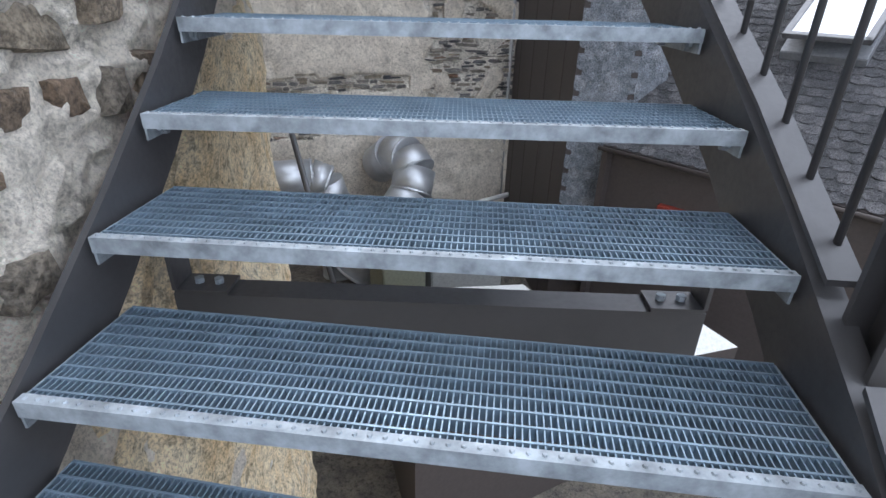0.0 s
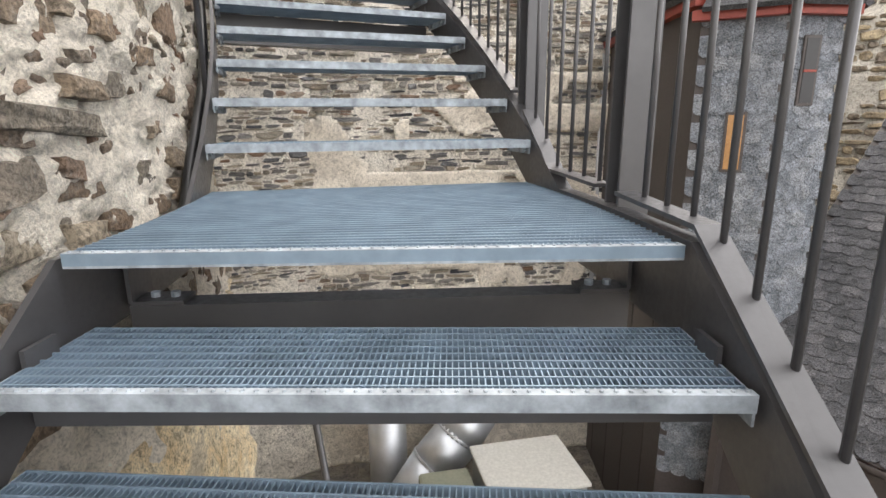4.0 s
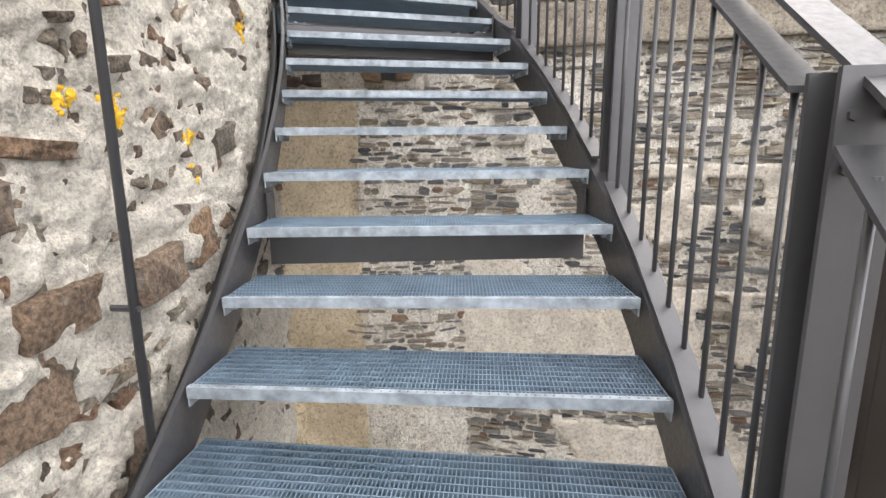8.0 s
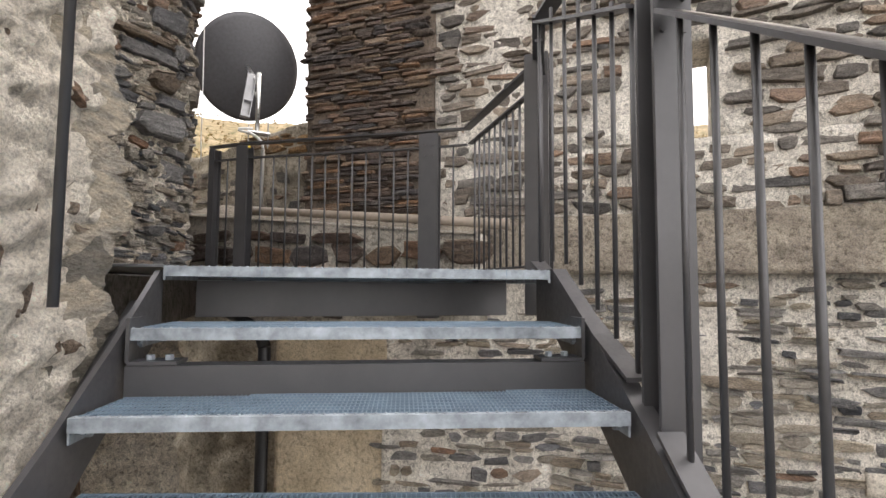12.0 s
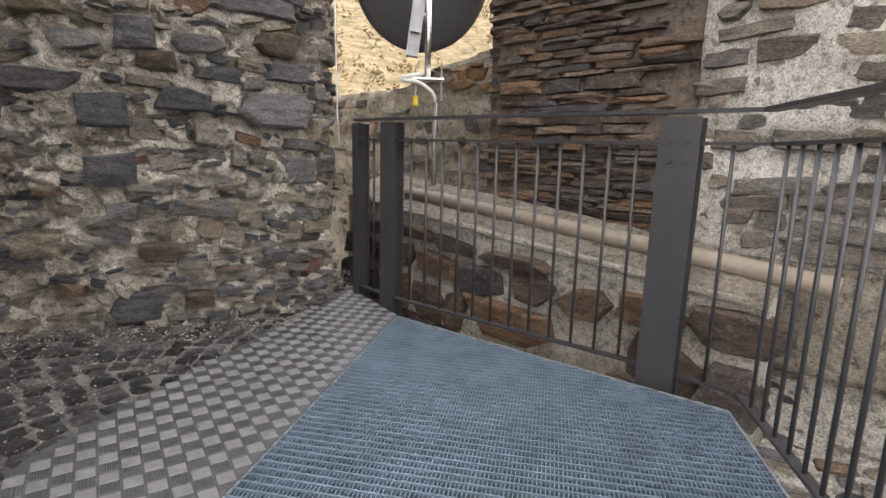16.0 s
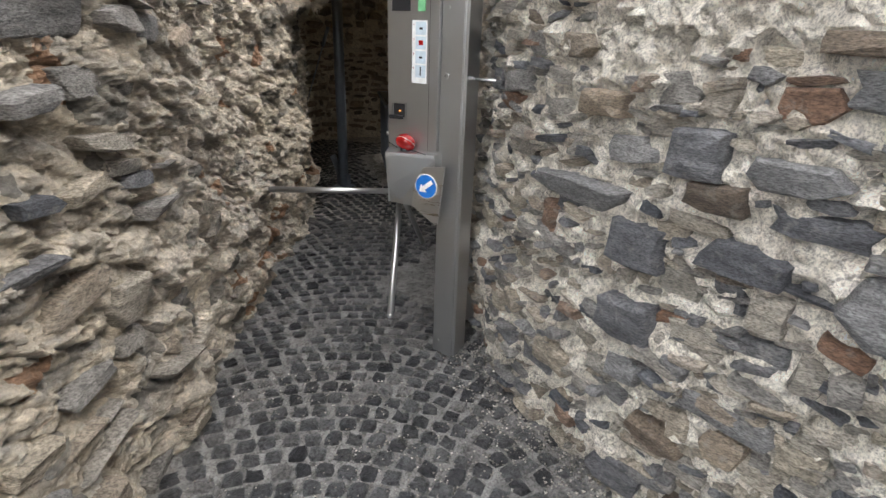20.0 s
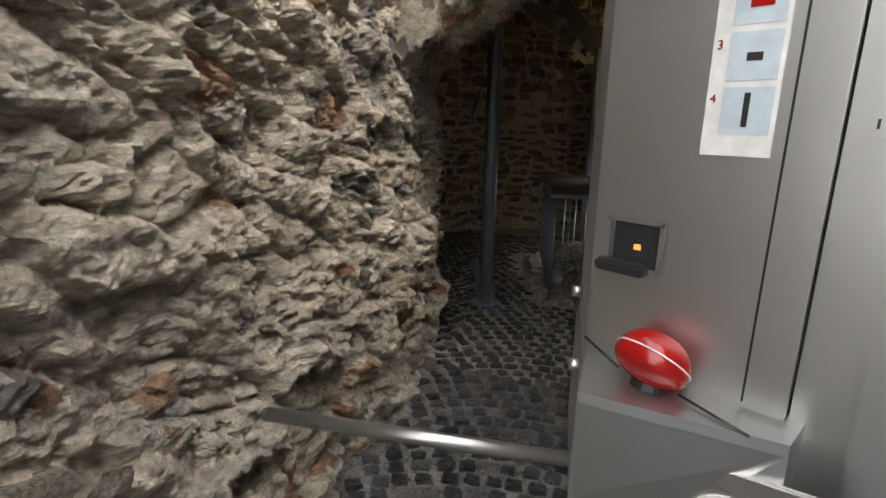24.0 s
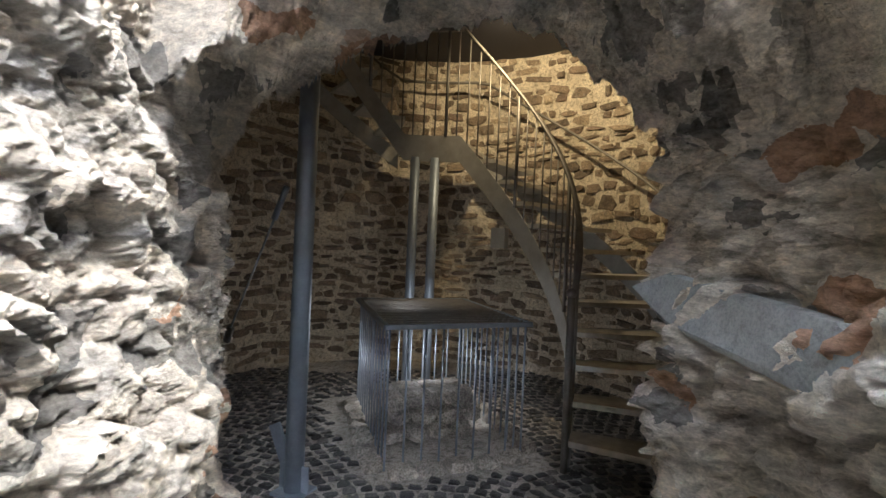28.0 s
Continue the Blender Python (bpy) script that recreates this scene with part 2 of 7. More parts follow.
def rock_mat(name, stops, dusty):
    """Broken schist: bands of colour along its layers, sharp grain."""
    m, n, l, p = material(name)
    lay_ = noise_node(n, l, 2.6, 8, 0.62, (1, 1, 3.2))
    c = ramp(n, stops)
    l.new(lay_.outputs[0], c.inputs[0])
    big = noise_node(n, l, 1.1, 5, 0.6)
    k = ramp(n, [(0.4, (0, 0, 0)), (0.62, (1, 1, 1))])
    l.new(big.outputs[0], k.inputs[0])
    kd = n.new("ShaderNodeMath")
    kd.operation = "MULTIPLY"
    kd.inputs[1].default_value = 0.65
    l.new(k.outputs[0], kd.inputs[0])
    col = mix(n, l, kd.outputs[0], c.outputs[0], dusty)
    geo = n.new("ShaderNodeNewGeometry")
    warp = noise_node(n, l, 7, 4, 0.6)
    va = n.new("ShaderNodeVectorMath")
    va.operation = "MULTIPLY_ADD"
    va.inputs[1].default_value = (0.14, 0.14, 0.14)
    l.new(warp.outputs["Color"], va.inputs[0])
    l.new(geo.outputs["Position"], va.inputs[2])
    mp = n.new("ShaderNodeMapping")
    mp.inputs["Scale"].default_value = (5.5, 5.5, 10)
    l.new(va.outputs[0], mp.inputs[0])
    vo = n.new("ShaderNodeTexVoronoi")
    vo.inputs["Scale"].default_value = 1.0
    l.new(mp.outputs[0], vo.inputs["Vector"])
    sp_ = n.new("ShaderNodeSeparateColor")
    l.new(vo.outputs["Color"], sp_.inputs[0])
    tint = ramp(n, [(0.0, (0.34, 0.35, 0.37)), (0.09, (0.4, 0.41, 0.42)), (0.12, (0.9, 0.9, 0.9)), (0.5, (1.08, 1.06, 1.02)), (0.94, (1.0, 0.98, 0.96)), (0.955, (0.72, 0.46, 0.32)), (1.0, (0.62, 0.4, 0.28))])
    l.new(sp_.outputs[0], tint.inputs[0])
    col = mix(n, l, 0.9, col, tint.outputs[0], "MULTIPLY")
    mid = noise_node(n, l, 14, 8, 0.7, (1, 1, 2.5))
    fine = noise_node(n, l, 70, 6, 0.7, (1, 1, 2.0))
    f = ramp(n, [(0.32, (0.45, 0.43, 0.4)), (0.62, (1.2, 1.18, 1.15))])
    l.new(mid.outputs[0], f.inputs[0])
    col = mix(n, l, 0.85, col, f.outputs[0], "MULTIPLY")
    f2 = ramp(n, [(0.3, (0.65, 0.65, 0.65)), (0.7, (1.25, 1.25, 1.25))])
    l.new(fine.outputs[0], f2.inputs[0])
    col = mix(n, l, 0.8, col, f2.outputs[0], "MULTIPLY")
    l.new(col, p.inputs["Base Color"])
    p.inputs["Roughness"].default_value = 0.85
    b1 = bump(n, l, p, mid.outputs[0], 1.0, 0.05)
    bump(n, l, p, fine.outputs[0], 0.7, 0.01, b1)
    return m


M["rock_face"] = rock_mat("broken_schist", [(0.3, (0.24, 0.24, 0.245)), (0.4, (0.48, 0.455, 0.41)), (0.5, (0.76, 0.69, 0.59)), (0.58, (0.5, 0.465, 0.415)), (0.68, (0.77, 0.715, 0.625)), (0.8, (0.41, 0.29, 0.21))], (0.82, 0.75, 0.63))
M["rock_pale"] = rock_mat("lit_limed_rock", [(0.3, (0.4, 0.39, 0.37)), (0.42, (0.75, 0.72, 0.67)), (0.6, (0.88, 0.85, 0.79)), (0.75, (0.55, 0.52, 0.48))], (0.88, 0.85, 0.79))
M["rock_outer"] = rock_mat("shaded_outer_schist", [(0.3, (0.19, 0.195, 0.2)), (0.4, (0.35, 0.34, 0.32)), (0.5, (0.62, 0.56, 0.46)), (0.58, (0.35, 0.335, 0.31)), (0.68, (0.6, 0.535, 0.43)), (0.8, (0.38, 0.27, 0.18))], (0.66, 0.59, 0.48))
M["galv"] = metal_mat("galvanised_steel", (0.34, 0.38, 0.42), 0.6, 0.4, 0.42, 18)
M["grate"] = metal_mat("blue_grey_grating", (0.225, 0.3, 0.375), 0.45, 0.45, 0.18, 9)
M["paint"] = metal_mat("iron_mica_paint", (0.084, 0.083, 0.088), 0.38, 0.35, 0.12, 5, None, 0.7)
M["stainless"] = steel_mat("brushed_stainless", (0.53, 0.53, 0.522), 0.34)
M["plate"] = metal_mat("chequer_plate", (0.13, 0.134, 0.142), 0.5, 0.4, 0.2, 12)
M["black"] = plain_mat("black_plastic", (0.02, 0.02, 0.022), 0.4)
M["red"] = plain_mat("red_plastic", (0.33, 0.008, 0.007), 0.2)
M["white"] = plain_mat("white_paint", (0.8, 0.8, 0.78), 0.5)
M["blue"] = plain_mat("blue_enamel", (0.02, 0.16, 0.55), 0.35)
M["dish"] = plain_mat("dish_grey", (0.1, 0.1, 0.11), 0.5)
COBBLE = [(0.0, (0.025, 0.026, 0.03)), (0.3, (0.06, 0.062, 0.067)), (0.8, (0.1, 0.102, 0.106)), (1.0, (0.2, 0.195, 0.19))]
M["cobble"] = stone_mat("basalt_cobble", COBBLE, True, dusty=0.12)
M["cobble_joined"] = stone_mat("basalt_cobble_mass", COBBLE, False, dusty=0.12)
for key in ("cobble", "cobble_joined"):
    M[key].node_tree.nodes["Principled BSDF"].inputs["Roughness"].default_value = 0.42
M["grit"] = mortar_mat("dark_grit", (0.27, 0.265, 0.255), (0.14, 0.137, 0.133), (0.09, 0.09, 0.09), 3, 0.02, 0.6, 0.6)
M["grit_pale"] = mortar_mat("pale_grit", (0.52, 0.49, 0.45), (0.34, 0.32, 0.29), (0.12, 0.12, 0.11), 3, 0.02, 0.62, 0.4)
M["gravel"] = mortar_mat("courtyard_gravel", (0.2, 0.18, 0.15), (0.09, 0.085, 0.08), (0.05, 0.05, 0.05), 3, 0.02)
M["roof_slate_joined"] = stone_mat("roof_slate_mass", [(0.0, (0.055, 0.058, 0.066)), (0.6, (0.085, 0.088, 0.1)), (1.0, (0.12, 0.122, 0.135))], False, dusty=0.1)
M["blue_slate_joined"] = stone_mat("wall_slate_mass", [(0.0, (0.17, 0.195, 0.23)), (0.6, (0.2, 0.225, 0.265)), (1.0, (0.26, 0.285, 0.32))], False, dusty=0.15)
M["shed"] = plain_mat("brown_sheet", (0.06, 0.05, 0.047), 0.55)
M["red_trim"] = plain_mat("red_trim", (0.25, 0.04, 0.025), 0.5)
M["duct"] = metal_mat("duct_steel", (0.55, 0.57, 0.6), 0.46, 0.8, 0.1, 5)
M["sheet_white"] = plain_mat("pale_roof_sheet", (0.62, 0.62, 0.6), 0.6)
M["orange"] = plain_mat("orange_glass", (0.36, 0.19, 0.07), 0.3)


# ---------- mesh helpers ----------
def bm_box(bm, size, m):
    return bmesh.ops.create_cube(bm, size=1, matrix=m @ Matrix.Diagonal((*size, 1)))["verts"]


def bm_tube(bm, a, b, r, seg=10, r2=None):
    a, b = Vector(a), Vector(b)
    m = Matrix.Translation((a + b) / 2) @ (b - a).to_track_quat("Z", "Y").to_matrix().to_4x4()
    return bmesh.ops.create_cone(bm, cap_ends=True, segments=seg, radius1=r, radius2=r if r2 is None else r2, depth=(b - a).length, matrix=m)["verts"]


def bm_strip(bm, rows, closed=False):
    """Skin through equal-length rows of points; rows of a closed section are joined round."""
    vs = [[bm.verts.new(p) for p in row] for row in rows]
    k = len(rows[0])
    for r0, r1 in zip(vs, vs[1:]):
        for i in range(k if closed else k - 1):
            bm.faces.new((r0[i], r0[(i + 1) % k], r1[(i + 1) % k], r1[i]))
    if closed:
        bm.faces.new(vs[0][::-1])
        bm.faces.new(vs[-1])
    return vs


def bm_hose(bm, pts, r, seg=8):
    """One round hose along a line of points."""
    pts = [Vector(p) for p in pts]
    rows = []
    for i, p in enumerate(pts):
        d = (pts[min(i + 1, len(pts) - 1)] - pts[max(i - 1, 0)]).normalized()
        x = d.cross(Vector((0.3, 0.9, 0.2))).normalized()
        y = d.cross(x)
        rows.append([p + (x * math.cos(2 * math.pi * k / seg) + y * math.sin(2 * math.pi * k / seg)) * r for k in range(seg)])
    bm_strip(bm, rows, True)


def mesh_of(name, bm, mat, smooth=False):
    me = bpy.data.meshes.new(name)
    bmesh.ops.recalc_face_normals(bm, faces=bm.faces)
    bm.to_mesh(me)
    bm.free()
    for m in mat if isinstance(mat, (list, tuple)) else (mat,):
        me.materials.append(m)
    if smooth:
        me.polygons.foreach_set("use_smooth", [True] * len(me.polygons))
    return me


def part(name, bm, mat, parent=None, label="", smooth=False):
    ob = new(name, mesh_of(name, bm, mat, smooth))
    ob.parent = parent
    if label:
        ob["label"] = label
    return ob


def piece(name, me, parent, m):
    ob = new(name, me)
    ob.parent = parent
    ob.matrix_basis = m
    return ob


GROUPS = {"lightning_rod": "conductors on the tower", "air_duct": "ducts in the courtyard", "ventilation_unit": "ventilation units in the courtyard"}


def thing(name, label, category, at=(0, 0, 0), group="", kind=""):
    ob = new(name)
    ob.location = at
    ob.empty_display_size = 0.1
    return tagged(ob, label, category, group or GROUPS.get(name, ""), kind)


def raw(name, verts, faces, mat, parent=None, smooth=False, kind=""):
    me = bpy.data.meshes.new(name)
    me.from_pydata(verts, [], faces)
    me.materials.append(mat)
    if smooth:
        me.polygons.foreach_set("use_smooth", [True] * len(me.polygons))
    ob = new(name, me)
    ob.parent = parent
    if kind:
        ob["kind"] = kind
    return ob


def box(name, mat, parent, size, m, bevel=0.0, label=""):
    bm = bmesh.new()
    bm_box(bm, size, m)
    if bevel:
        bmesh.ops.bevel(bm, geom=bm.edges[:], offset=bevel, segments=2, affect="EDGES")
    return part(name, bm, mat, parent, label)


def T(x, y, z, rz=0.0):
    return Matrix.Translation((x, y, z)) @ Matrix.Rotation(rz, 4, "Z")


# ---------- rubble walls ----------
class Wall:
    """A wall face over a plan line: its stones and mortar stand out to the right of the line (side=1) or to its left (side=-1)."""

    def __init__(self, plan, z0, z1, side=1, amp=0.02, freq=2.0, layers=(), tilt=0.0, lean=None, seed=0, rough=0.0, laminae=0.0):
        self.p = np.array(plan, float)
        self.len = np.r_[0, np.cumsum(np.hypot(*np.diff(self.p, axis=0).T))]
        self.z0, self.z1, self.side, self.amp, self.freq, self.layers, self.tilt, self.seed = z0, z1, side, amp, freq, layers, tilt, seed
        self.lean, self.rough, self.laminae = lean, rough, laminae
        self.total = float(self.len[-1])

    def basis(self, u):
        u = min(max(u, 0.0), self.total)
        x, y = float(np.interp(u, self.len, self.p[:, 0])), float(np.interp(u, self.len, self.p[:, 1]))
        a, b = max(u - 0.12, 0), min(u + 0.12, self.total)
        tx = float(np.interp(b, self.len, self.p[:, 0]) - np.interp(a, self.len, self.p[:, 0]))
        ty = float(np.interp(b, self.len, self.p[:, 1]) - np.interp(a, self.len, self.p[:, 1]))
        k = math.hypot(tx, ty) or 1.0
        return x, y, tx / k, ty / k

    def relief(self, u, z):
        v = Vector((u * self.freq + self.seed * 7.3, z * self.freq, self.seed * 3.1))
        if self.rough:
            return self.broken(u, z)
        d = noise.fractal(v, 0.9, 2.1, 5) * self.amp
        for su, sz, k in self.layers:
            # broken blocks, each standing out and tilted by chance, with crevices between
            c = Vector(((u + 0.25 * su * noise.noise(v * 1.7)) / su, (z + self.tilt * u + 0.5 * sz * noise.noise(v * 1.3)) / sz, self.seed * 5.7))
            near, cells = noise.voronoi(c)
            h = math.sin(cells[0].x * 12.9898 + cells[0].y * 78.233) * 43758.5453
            h -= math.floor(h)
            crack = min((near[1] - near[0]) / 0.22, 1.0)
            d += k * ((h - 0.45) + 1.1 * ((h * 57.3) % 1 - 0.5) * (c.x - cells[0].x) + 1.3 * ((h * 113.7) % 1 - 0.35) * (c.y - cells[0].y) - 0.45 * (1 - crack))
        return d

    def broken(self, u, z):
        """Broken rock in old mortar: warped lumps, angular fragments, and laminae where the schist shows."""
        k, sd_ = self.rough, self.seed * 7.3
        v = Vector((u, z, sd_))
        wu, wz = noise.noise(v * 3.1), noise.noise(v * 3.1 + Vector((9, 4, 2)))
        fu, fz = noise.noise(v * 11.0), noise.noise(v * 11.0 + Vector((5, 1, 7)))
        d = 0.10 * noise.fractal(v * 1.3, 0.9, 2.1, 4) + 0.012 * noise.fractal(v * 26.0, 0.7, 2.2, 4)
        for su, sz, amp, crack_w in ((0.30, 0.17, 0.085, 0.3), (0.12, 0.065, 0.042, 0.35), (0.045, 0.03, 0.014, 0.4)):
            c = Vector(((u + 0.09 * wu + 0.02 * fu + 0.4 * z) / su, (z + self.tilt * u + 0.07 * wz + 0.015 * fz) / sz, sd_))
            near, cells = noise.voronoi(c)
            h = math.sin(cells[0].x * 12.9898 + cells[0].y * 78.233 + cells[0].z * 3.7) * 43758.5453
            h -= math.floor(h)
            edge = min((near[1] - near[0]) / crack_w, 1.0)
            d += amp * (h - 0.5 + 0.8 * ((h * 57.3) % 1 - 0.5) * (c.x - cells[0].x) + 0.8 * ((h * 113.7) % 1 - 0.5) * (c.y - cells[0].y) - 0.35 * (1 - edge) ** 2)
        m = min(max(noise.noise(v * 1.6 + Vector((3, 3, 3))) * 2.4 + self.laminae, 0.0), 1.0)
        if m > 0:
            q_ = (z + self.tilt * u + 0.06 * wz + 0.012 * fu) / 0.034 + 1.5 * noise.noise(v * 2.3)
            f = q_ - math.floor(q_)
            g = math.sin(math.floor(q_) * 91.7 + math.floor(u * 3.0 + 2 * wu) * 17.3) * 4375.85
            g -= math.floor(g)
            d += m * (0.05 * (g - 0.45) - 0.012 * f)
        return d * k

    def point(self, u, z, d=0.0, flat=False):
        x, y, tx, ty = self.basis(u)
        n = d + (0 if flat else self.relief(u, z)) + (self.lean(u, z) if self.lean else 0.0)
        return Vector((x + self.side * ty * n, y - self.side * tx * n, z))

    def matrix(self, u, z, d=0.0, spin=0.0):
        x, y, tx, ty = self.basis(u)
        o = self.point(u, z, d)
        m = Matrix(((tx, 0, self.side * ty, o.x), (ty, 0, -self.side * tx, o.y), (0, 1, 0, o.z), (0, 0, 0, 1)))
        return m @ Matrix.Rotation(spin, 4, "Z")

    def build(self, name, mat, res=0.06, thick=0.35, label="", category="wall", top=None, smooth=True, parent=None):
        """The mortar body: a displaced face with a real thickness behind it."""
        nu, nz = max(2, int(self.total / res)), max(2, int((self.z1 - self.z0) / res))
        verts, faces = [], []
        for i in range(nu + 1):
            u = self.total * i / nu
            hi = top(u) if top else self.z1
            for j in range(nz + 1):
                verts.append(self.point(u, self.z0 + (hi - self.z0) * j / nz))
            verts.append(self.point(u, hi, -thick, True))
            verts.append(self.point(u, self.z0, -thick, True))
        k = nz + 3
        for i in range(nu):
            for j in range(k):
                a, b = i * k + j, i * k + (j + 1) % k
                faces.append((a, a + k, b + k, b) if self.side > 0 else (a, b, b + k, a + k))
        faces.append(tuple(range(k - 1, -1, -1)) if self.side < 0 else tuple(range(k)))
        faces.append(tuple(range(nu * k, nu * k + k)) if self.side < 0 else tuple(range(nu * k + k - 1, nu * k - 1, -1)))
        ob = raw(name, verts, faces, mat, parent, smooth)
        if not parent:
            tagged(ob, label, category, kind="structure")
        return ob


def stone_shapes(count, n, seed, square=0.5):
    """Rough-hewn stone forms in a unit box, face to +z: vertices and faces."""
    rng = random.Random(seed)
    out = []
    for _ in range(count):
        ring = []
        for i in range(n):
            a = 2 * math.pi * (i + rng.uniform(-0.28, 0.28)) / n
            c, s = math.cos(a), math.sin(a)
            k = (abs(c) ** (2 / square) + abs(s) ** (2 / square)) ** (-square / 2) if square < 1 else 1
            r = 0.5 * k * rng.uniform(0.86, 1.06)
            ring.append((r * c, r * s))
        tx, ty = rng.uniform(-0.25, 0.25), rng.uniform(-0.35, 0.35)
        v = [(x, y, -0.6) for x, y in ring]
        v += [(x * 1.0, y * 1.0, 0.15 + rng.uniform(-0.12, 0.12) + tx * x + ty * y) for x, y in ring]
        v += [(x * rng.uniform(0.7, 0.86), y * rng.uniform(0.7, 0.86), 0.46 + rng.uniform(-0.1, 0.1) + tx * x + ty * y) for x, y in ring]
        v.append((rng.uniform(-0.1, 0.1), rng.uniform(-0.1, 0.1), 0.5))
        f = []
        for i in range(n):
            j = (i + 1) % n
            f += [(i, j, n + j, n + i), (n + i, n + j, 2 * n + j, 2 * n + i), (2 * n + i, 2 * n + j, 3 * n)]
        out.append((v, f))
    return out


THIN = stone_shapes(28, 9, 12, 0.3)


def slab_shapes(count, seed):
    """Angular broken slates in a unit box, face to +z."""
    rng = random.Random(seed)
    out = []
    for _ in range(count):
        n = rng.choice((6, 7, 8))
        ring = []
        for i in range(n):
            a = 2 * math.pi * (i + rng.uniform(-0.33, 0.33)) / n
            c, s = math.cos(a), math.sin(a)
            k = min(0.5 / max(abs(c), 1e-6), 0.5 / max(abs(s), 1e-6)) * rng.uniform(0.78, 1.0)
            ring.append((k * c, k * s))
        tx, ty = rng.uniform(-0.35, 0.35), rng.uniform(-0.45, 0.45)
        v = [(x, y, -0.6) for x, y in ring]
        v += [(x, y, 0.26 + rng.uniform(-0.12, 0.12) + tx * x + ty * y) for x, y in ring]
        v += [(x * rng.uniform(0.8, 0.95), y * rng.uniform(0.75, 0.93), 0.44 + rng.uniform(-0.06, 0.06) + tx * x + ty * y) for x, y in ring]
        v.append((rng.uniform(-0.15, 0.15), rng.uniform(-0.15, 0.15), 0.46))
        f = []
        for i in range(n):
            j = (i + 1) % n
            f += [(i, j, n + j, n + i), (n + i, n + j, 2 * n + j, 2 * n + i), (2 * n + i, 2 * n + j, 3 * n)]
        out.append((v, f))
    return out



def hewn_shapes(count, seed):
    """Flat squared rubble faces, flush in their bed."""
    rng = random.Random(seed)
    out = []
    for _ in range(count):
        ring = [(sx * 0.5 * rng.uniform(0.78, 1.0), sy * 0.5 * rng.uniform(0.78, 1.0)) for sx, sy in ((1, 0.1), (1, 0.95), (0.35, 1), (-0.4, 1), (-1, 0.9), (-1, -0.15), (-1, -0.95), (-0.2, -1), (0.5, -1), (1, -0.85))]
        n = len(ring)
        tx, ty = rng.uniform(-0.15, 0.15), rng.uniform(-0.2, 0.2)
        v = [(x, y, -0.8) for x, y in ring]
        v += [(x, y, 0.2 + rng.uniform(-0.1, 0.1)) for x, y in ring]
        v += [(x * rng.uniform(0.84, 0.94), y * rng.uniform(0.82, 0.93), 0.4 + rng.uniform(-0.09, 0.09) + tx * x + ty * y) for x, y in ring]
        v.append((rng.uniform(-0.15, 0.15), rng.uniform(-0.15, 0.15), 0.45 + rng.uniform(-0.08, 0.08)))
        f = []
        for i in range(n):
            j = (i + 1) % n
            f += [(i, j, n + j, n + i), (n + i, n + j, 2 * n + j, 2 * n + i), (2 * n + i, 2 * n + j, 3 * n)]
        out.append((v, f))
    return out


SLABS = slab_shapes(36, 19)
HEWN = hewn_shapes(32, 20)


def shape_meshes(shapes, name, mat):
    got = []
    for v, f in shapes:
        me = bpy.data.meshes.new(name)
        me.from_pydata(v, [], f)
        me.materials.append(mat)
        got.append(me)
    return got


def lay(name, spots, shapes, mat, mat_joined, parent, near=300, rank=None):
    """Stones at (matrix, size): the first of them as pieces of their own, the rest joined."""
    spots = sorted(spots, key=rank) if rank else spots
    meshes = shape_meshes(shapes, name, mat)
    for k, m in enumerate(spots[:near]):
        piece(name, meshes[k % len(meshes)], parent, m)
    rest = spots[near:]
    if rest:
        arr = [(np.c_[np.array(v), np.ones(len(v))], f) for v, f in shapes]
        vs, fs, base = [], [], 0
        for k, m in enumerate(rest):
            v, f = arr[k % len(arr)]
            vs.append(v @ np.array(m).T[:, :3])
            fs += [tuple(i + base for i in q) for q in f]
            base += len(v)
        raw(name + "_mass", np.concatenate(vs).tolist(), fs, mat_joined, parent, kind="stuff")


def courses(wall, u0, u1, z0, z1, hr, wr, cover, depth, seed, skip=None, spin=0.06, gap=0.012, drift=0.02, proud=0.0, even=0.6):
    """Spots for stones in rough courses on a wall."""
    rng = random.Random(seed)
    out, z = [], z0
    while z < z1:
        h = rng.uniform(*hr) * (1.6 if rng.random() < 0.12 else 1)
        u = u0 - rng.uniform(0, wr[1])
        while u < u1:
            w = rng.uniform(*wr)
            if rng.random() < 0.15:
                w *= 1.5
            hh = h * rng.uniform(even, 1.05)
            c, zz = u + w / 2, z + h / 2 + rng.uniform(-drift, drift)
            if u0 <= c <= u1 and rng.random() < cover and not (skip and skip(c, zz, rng)):
                d = rng.uniform(*depth)
                m = wall.matrix(c, zz, proud - 0.1 * d, rng.uniform(-spin, spin))
                out.append(m @ Matrix.Diagonal((max(w - gap, 0.02), max(hh - gap, 0.015), d, 1)))
            u += w
        z += h
    return out


def arc_plan(a0, a1, r, c=(CX, CY), n=48):
    return [(c[0] + r * math.cos(a0 + (a1 - a0) * i / n), c[1] + r * math.sin(a0 + (a1 - a0) * i / n)) for i in range(n + 1)]


# the round tower, up to the gate recess
TOWER_END = 0.455
tower = Wall(arc_plan(-1.0, TOWER_END, RT - 0.02, n=64), GROUND - 0.2, 7.0, 1, 0.025, 3.2, ((0.12, 0.1, 0.03), (0.05, 0.045, 0.015)), seed=1)
tower_ob = tower.build("wall_tower", M["mortar_tower"], 0.021, 0.5, "round castle tower wall of brown rubble in pale lime mortar")


def tower_u(a):
    return (a + 1.0) * (RT - 0.02)


def render_top(u):
    """Upper edge of the ochre render on the tower's foot."""
    return float(np.interp(u, [2.4, 3.0, 3.75], [-2.4, -1.6, -0.75])) + 0.12 * noise.noise(Vector((u * 1.3, 5.0, 1.0)))


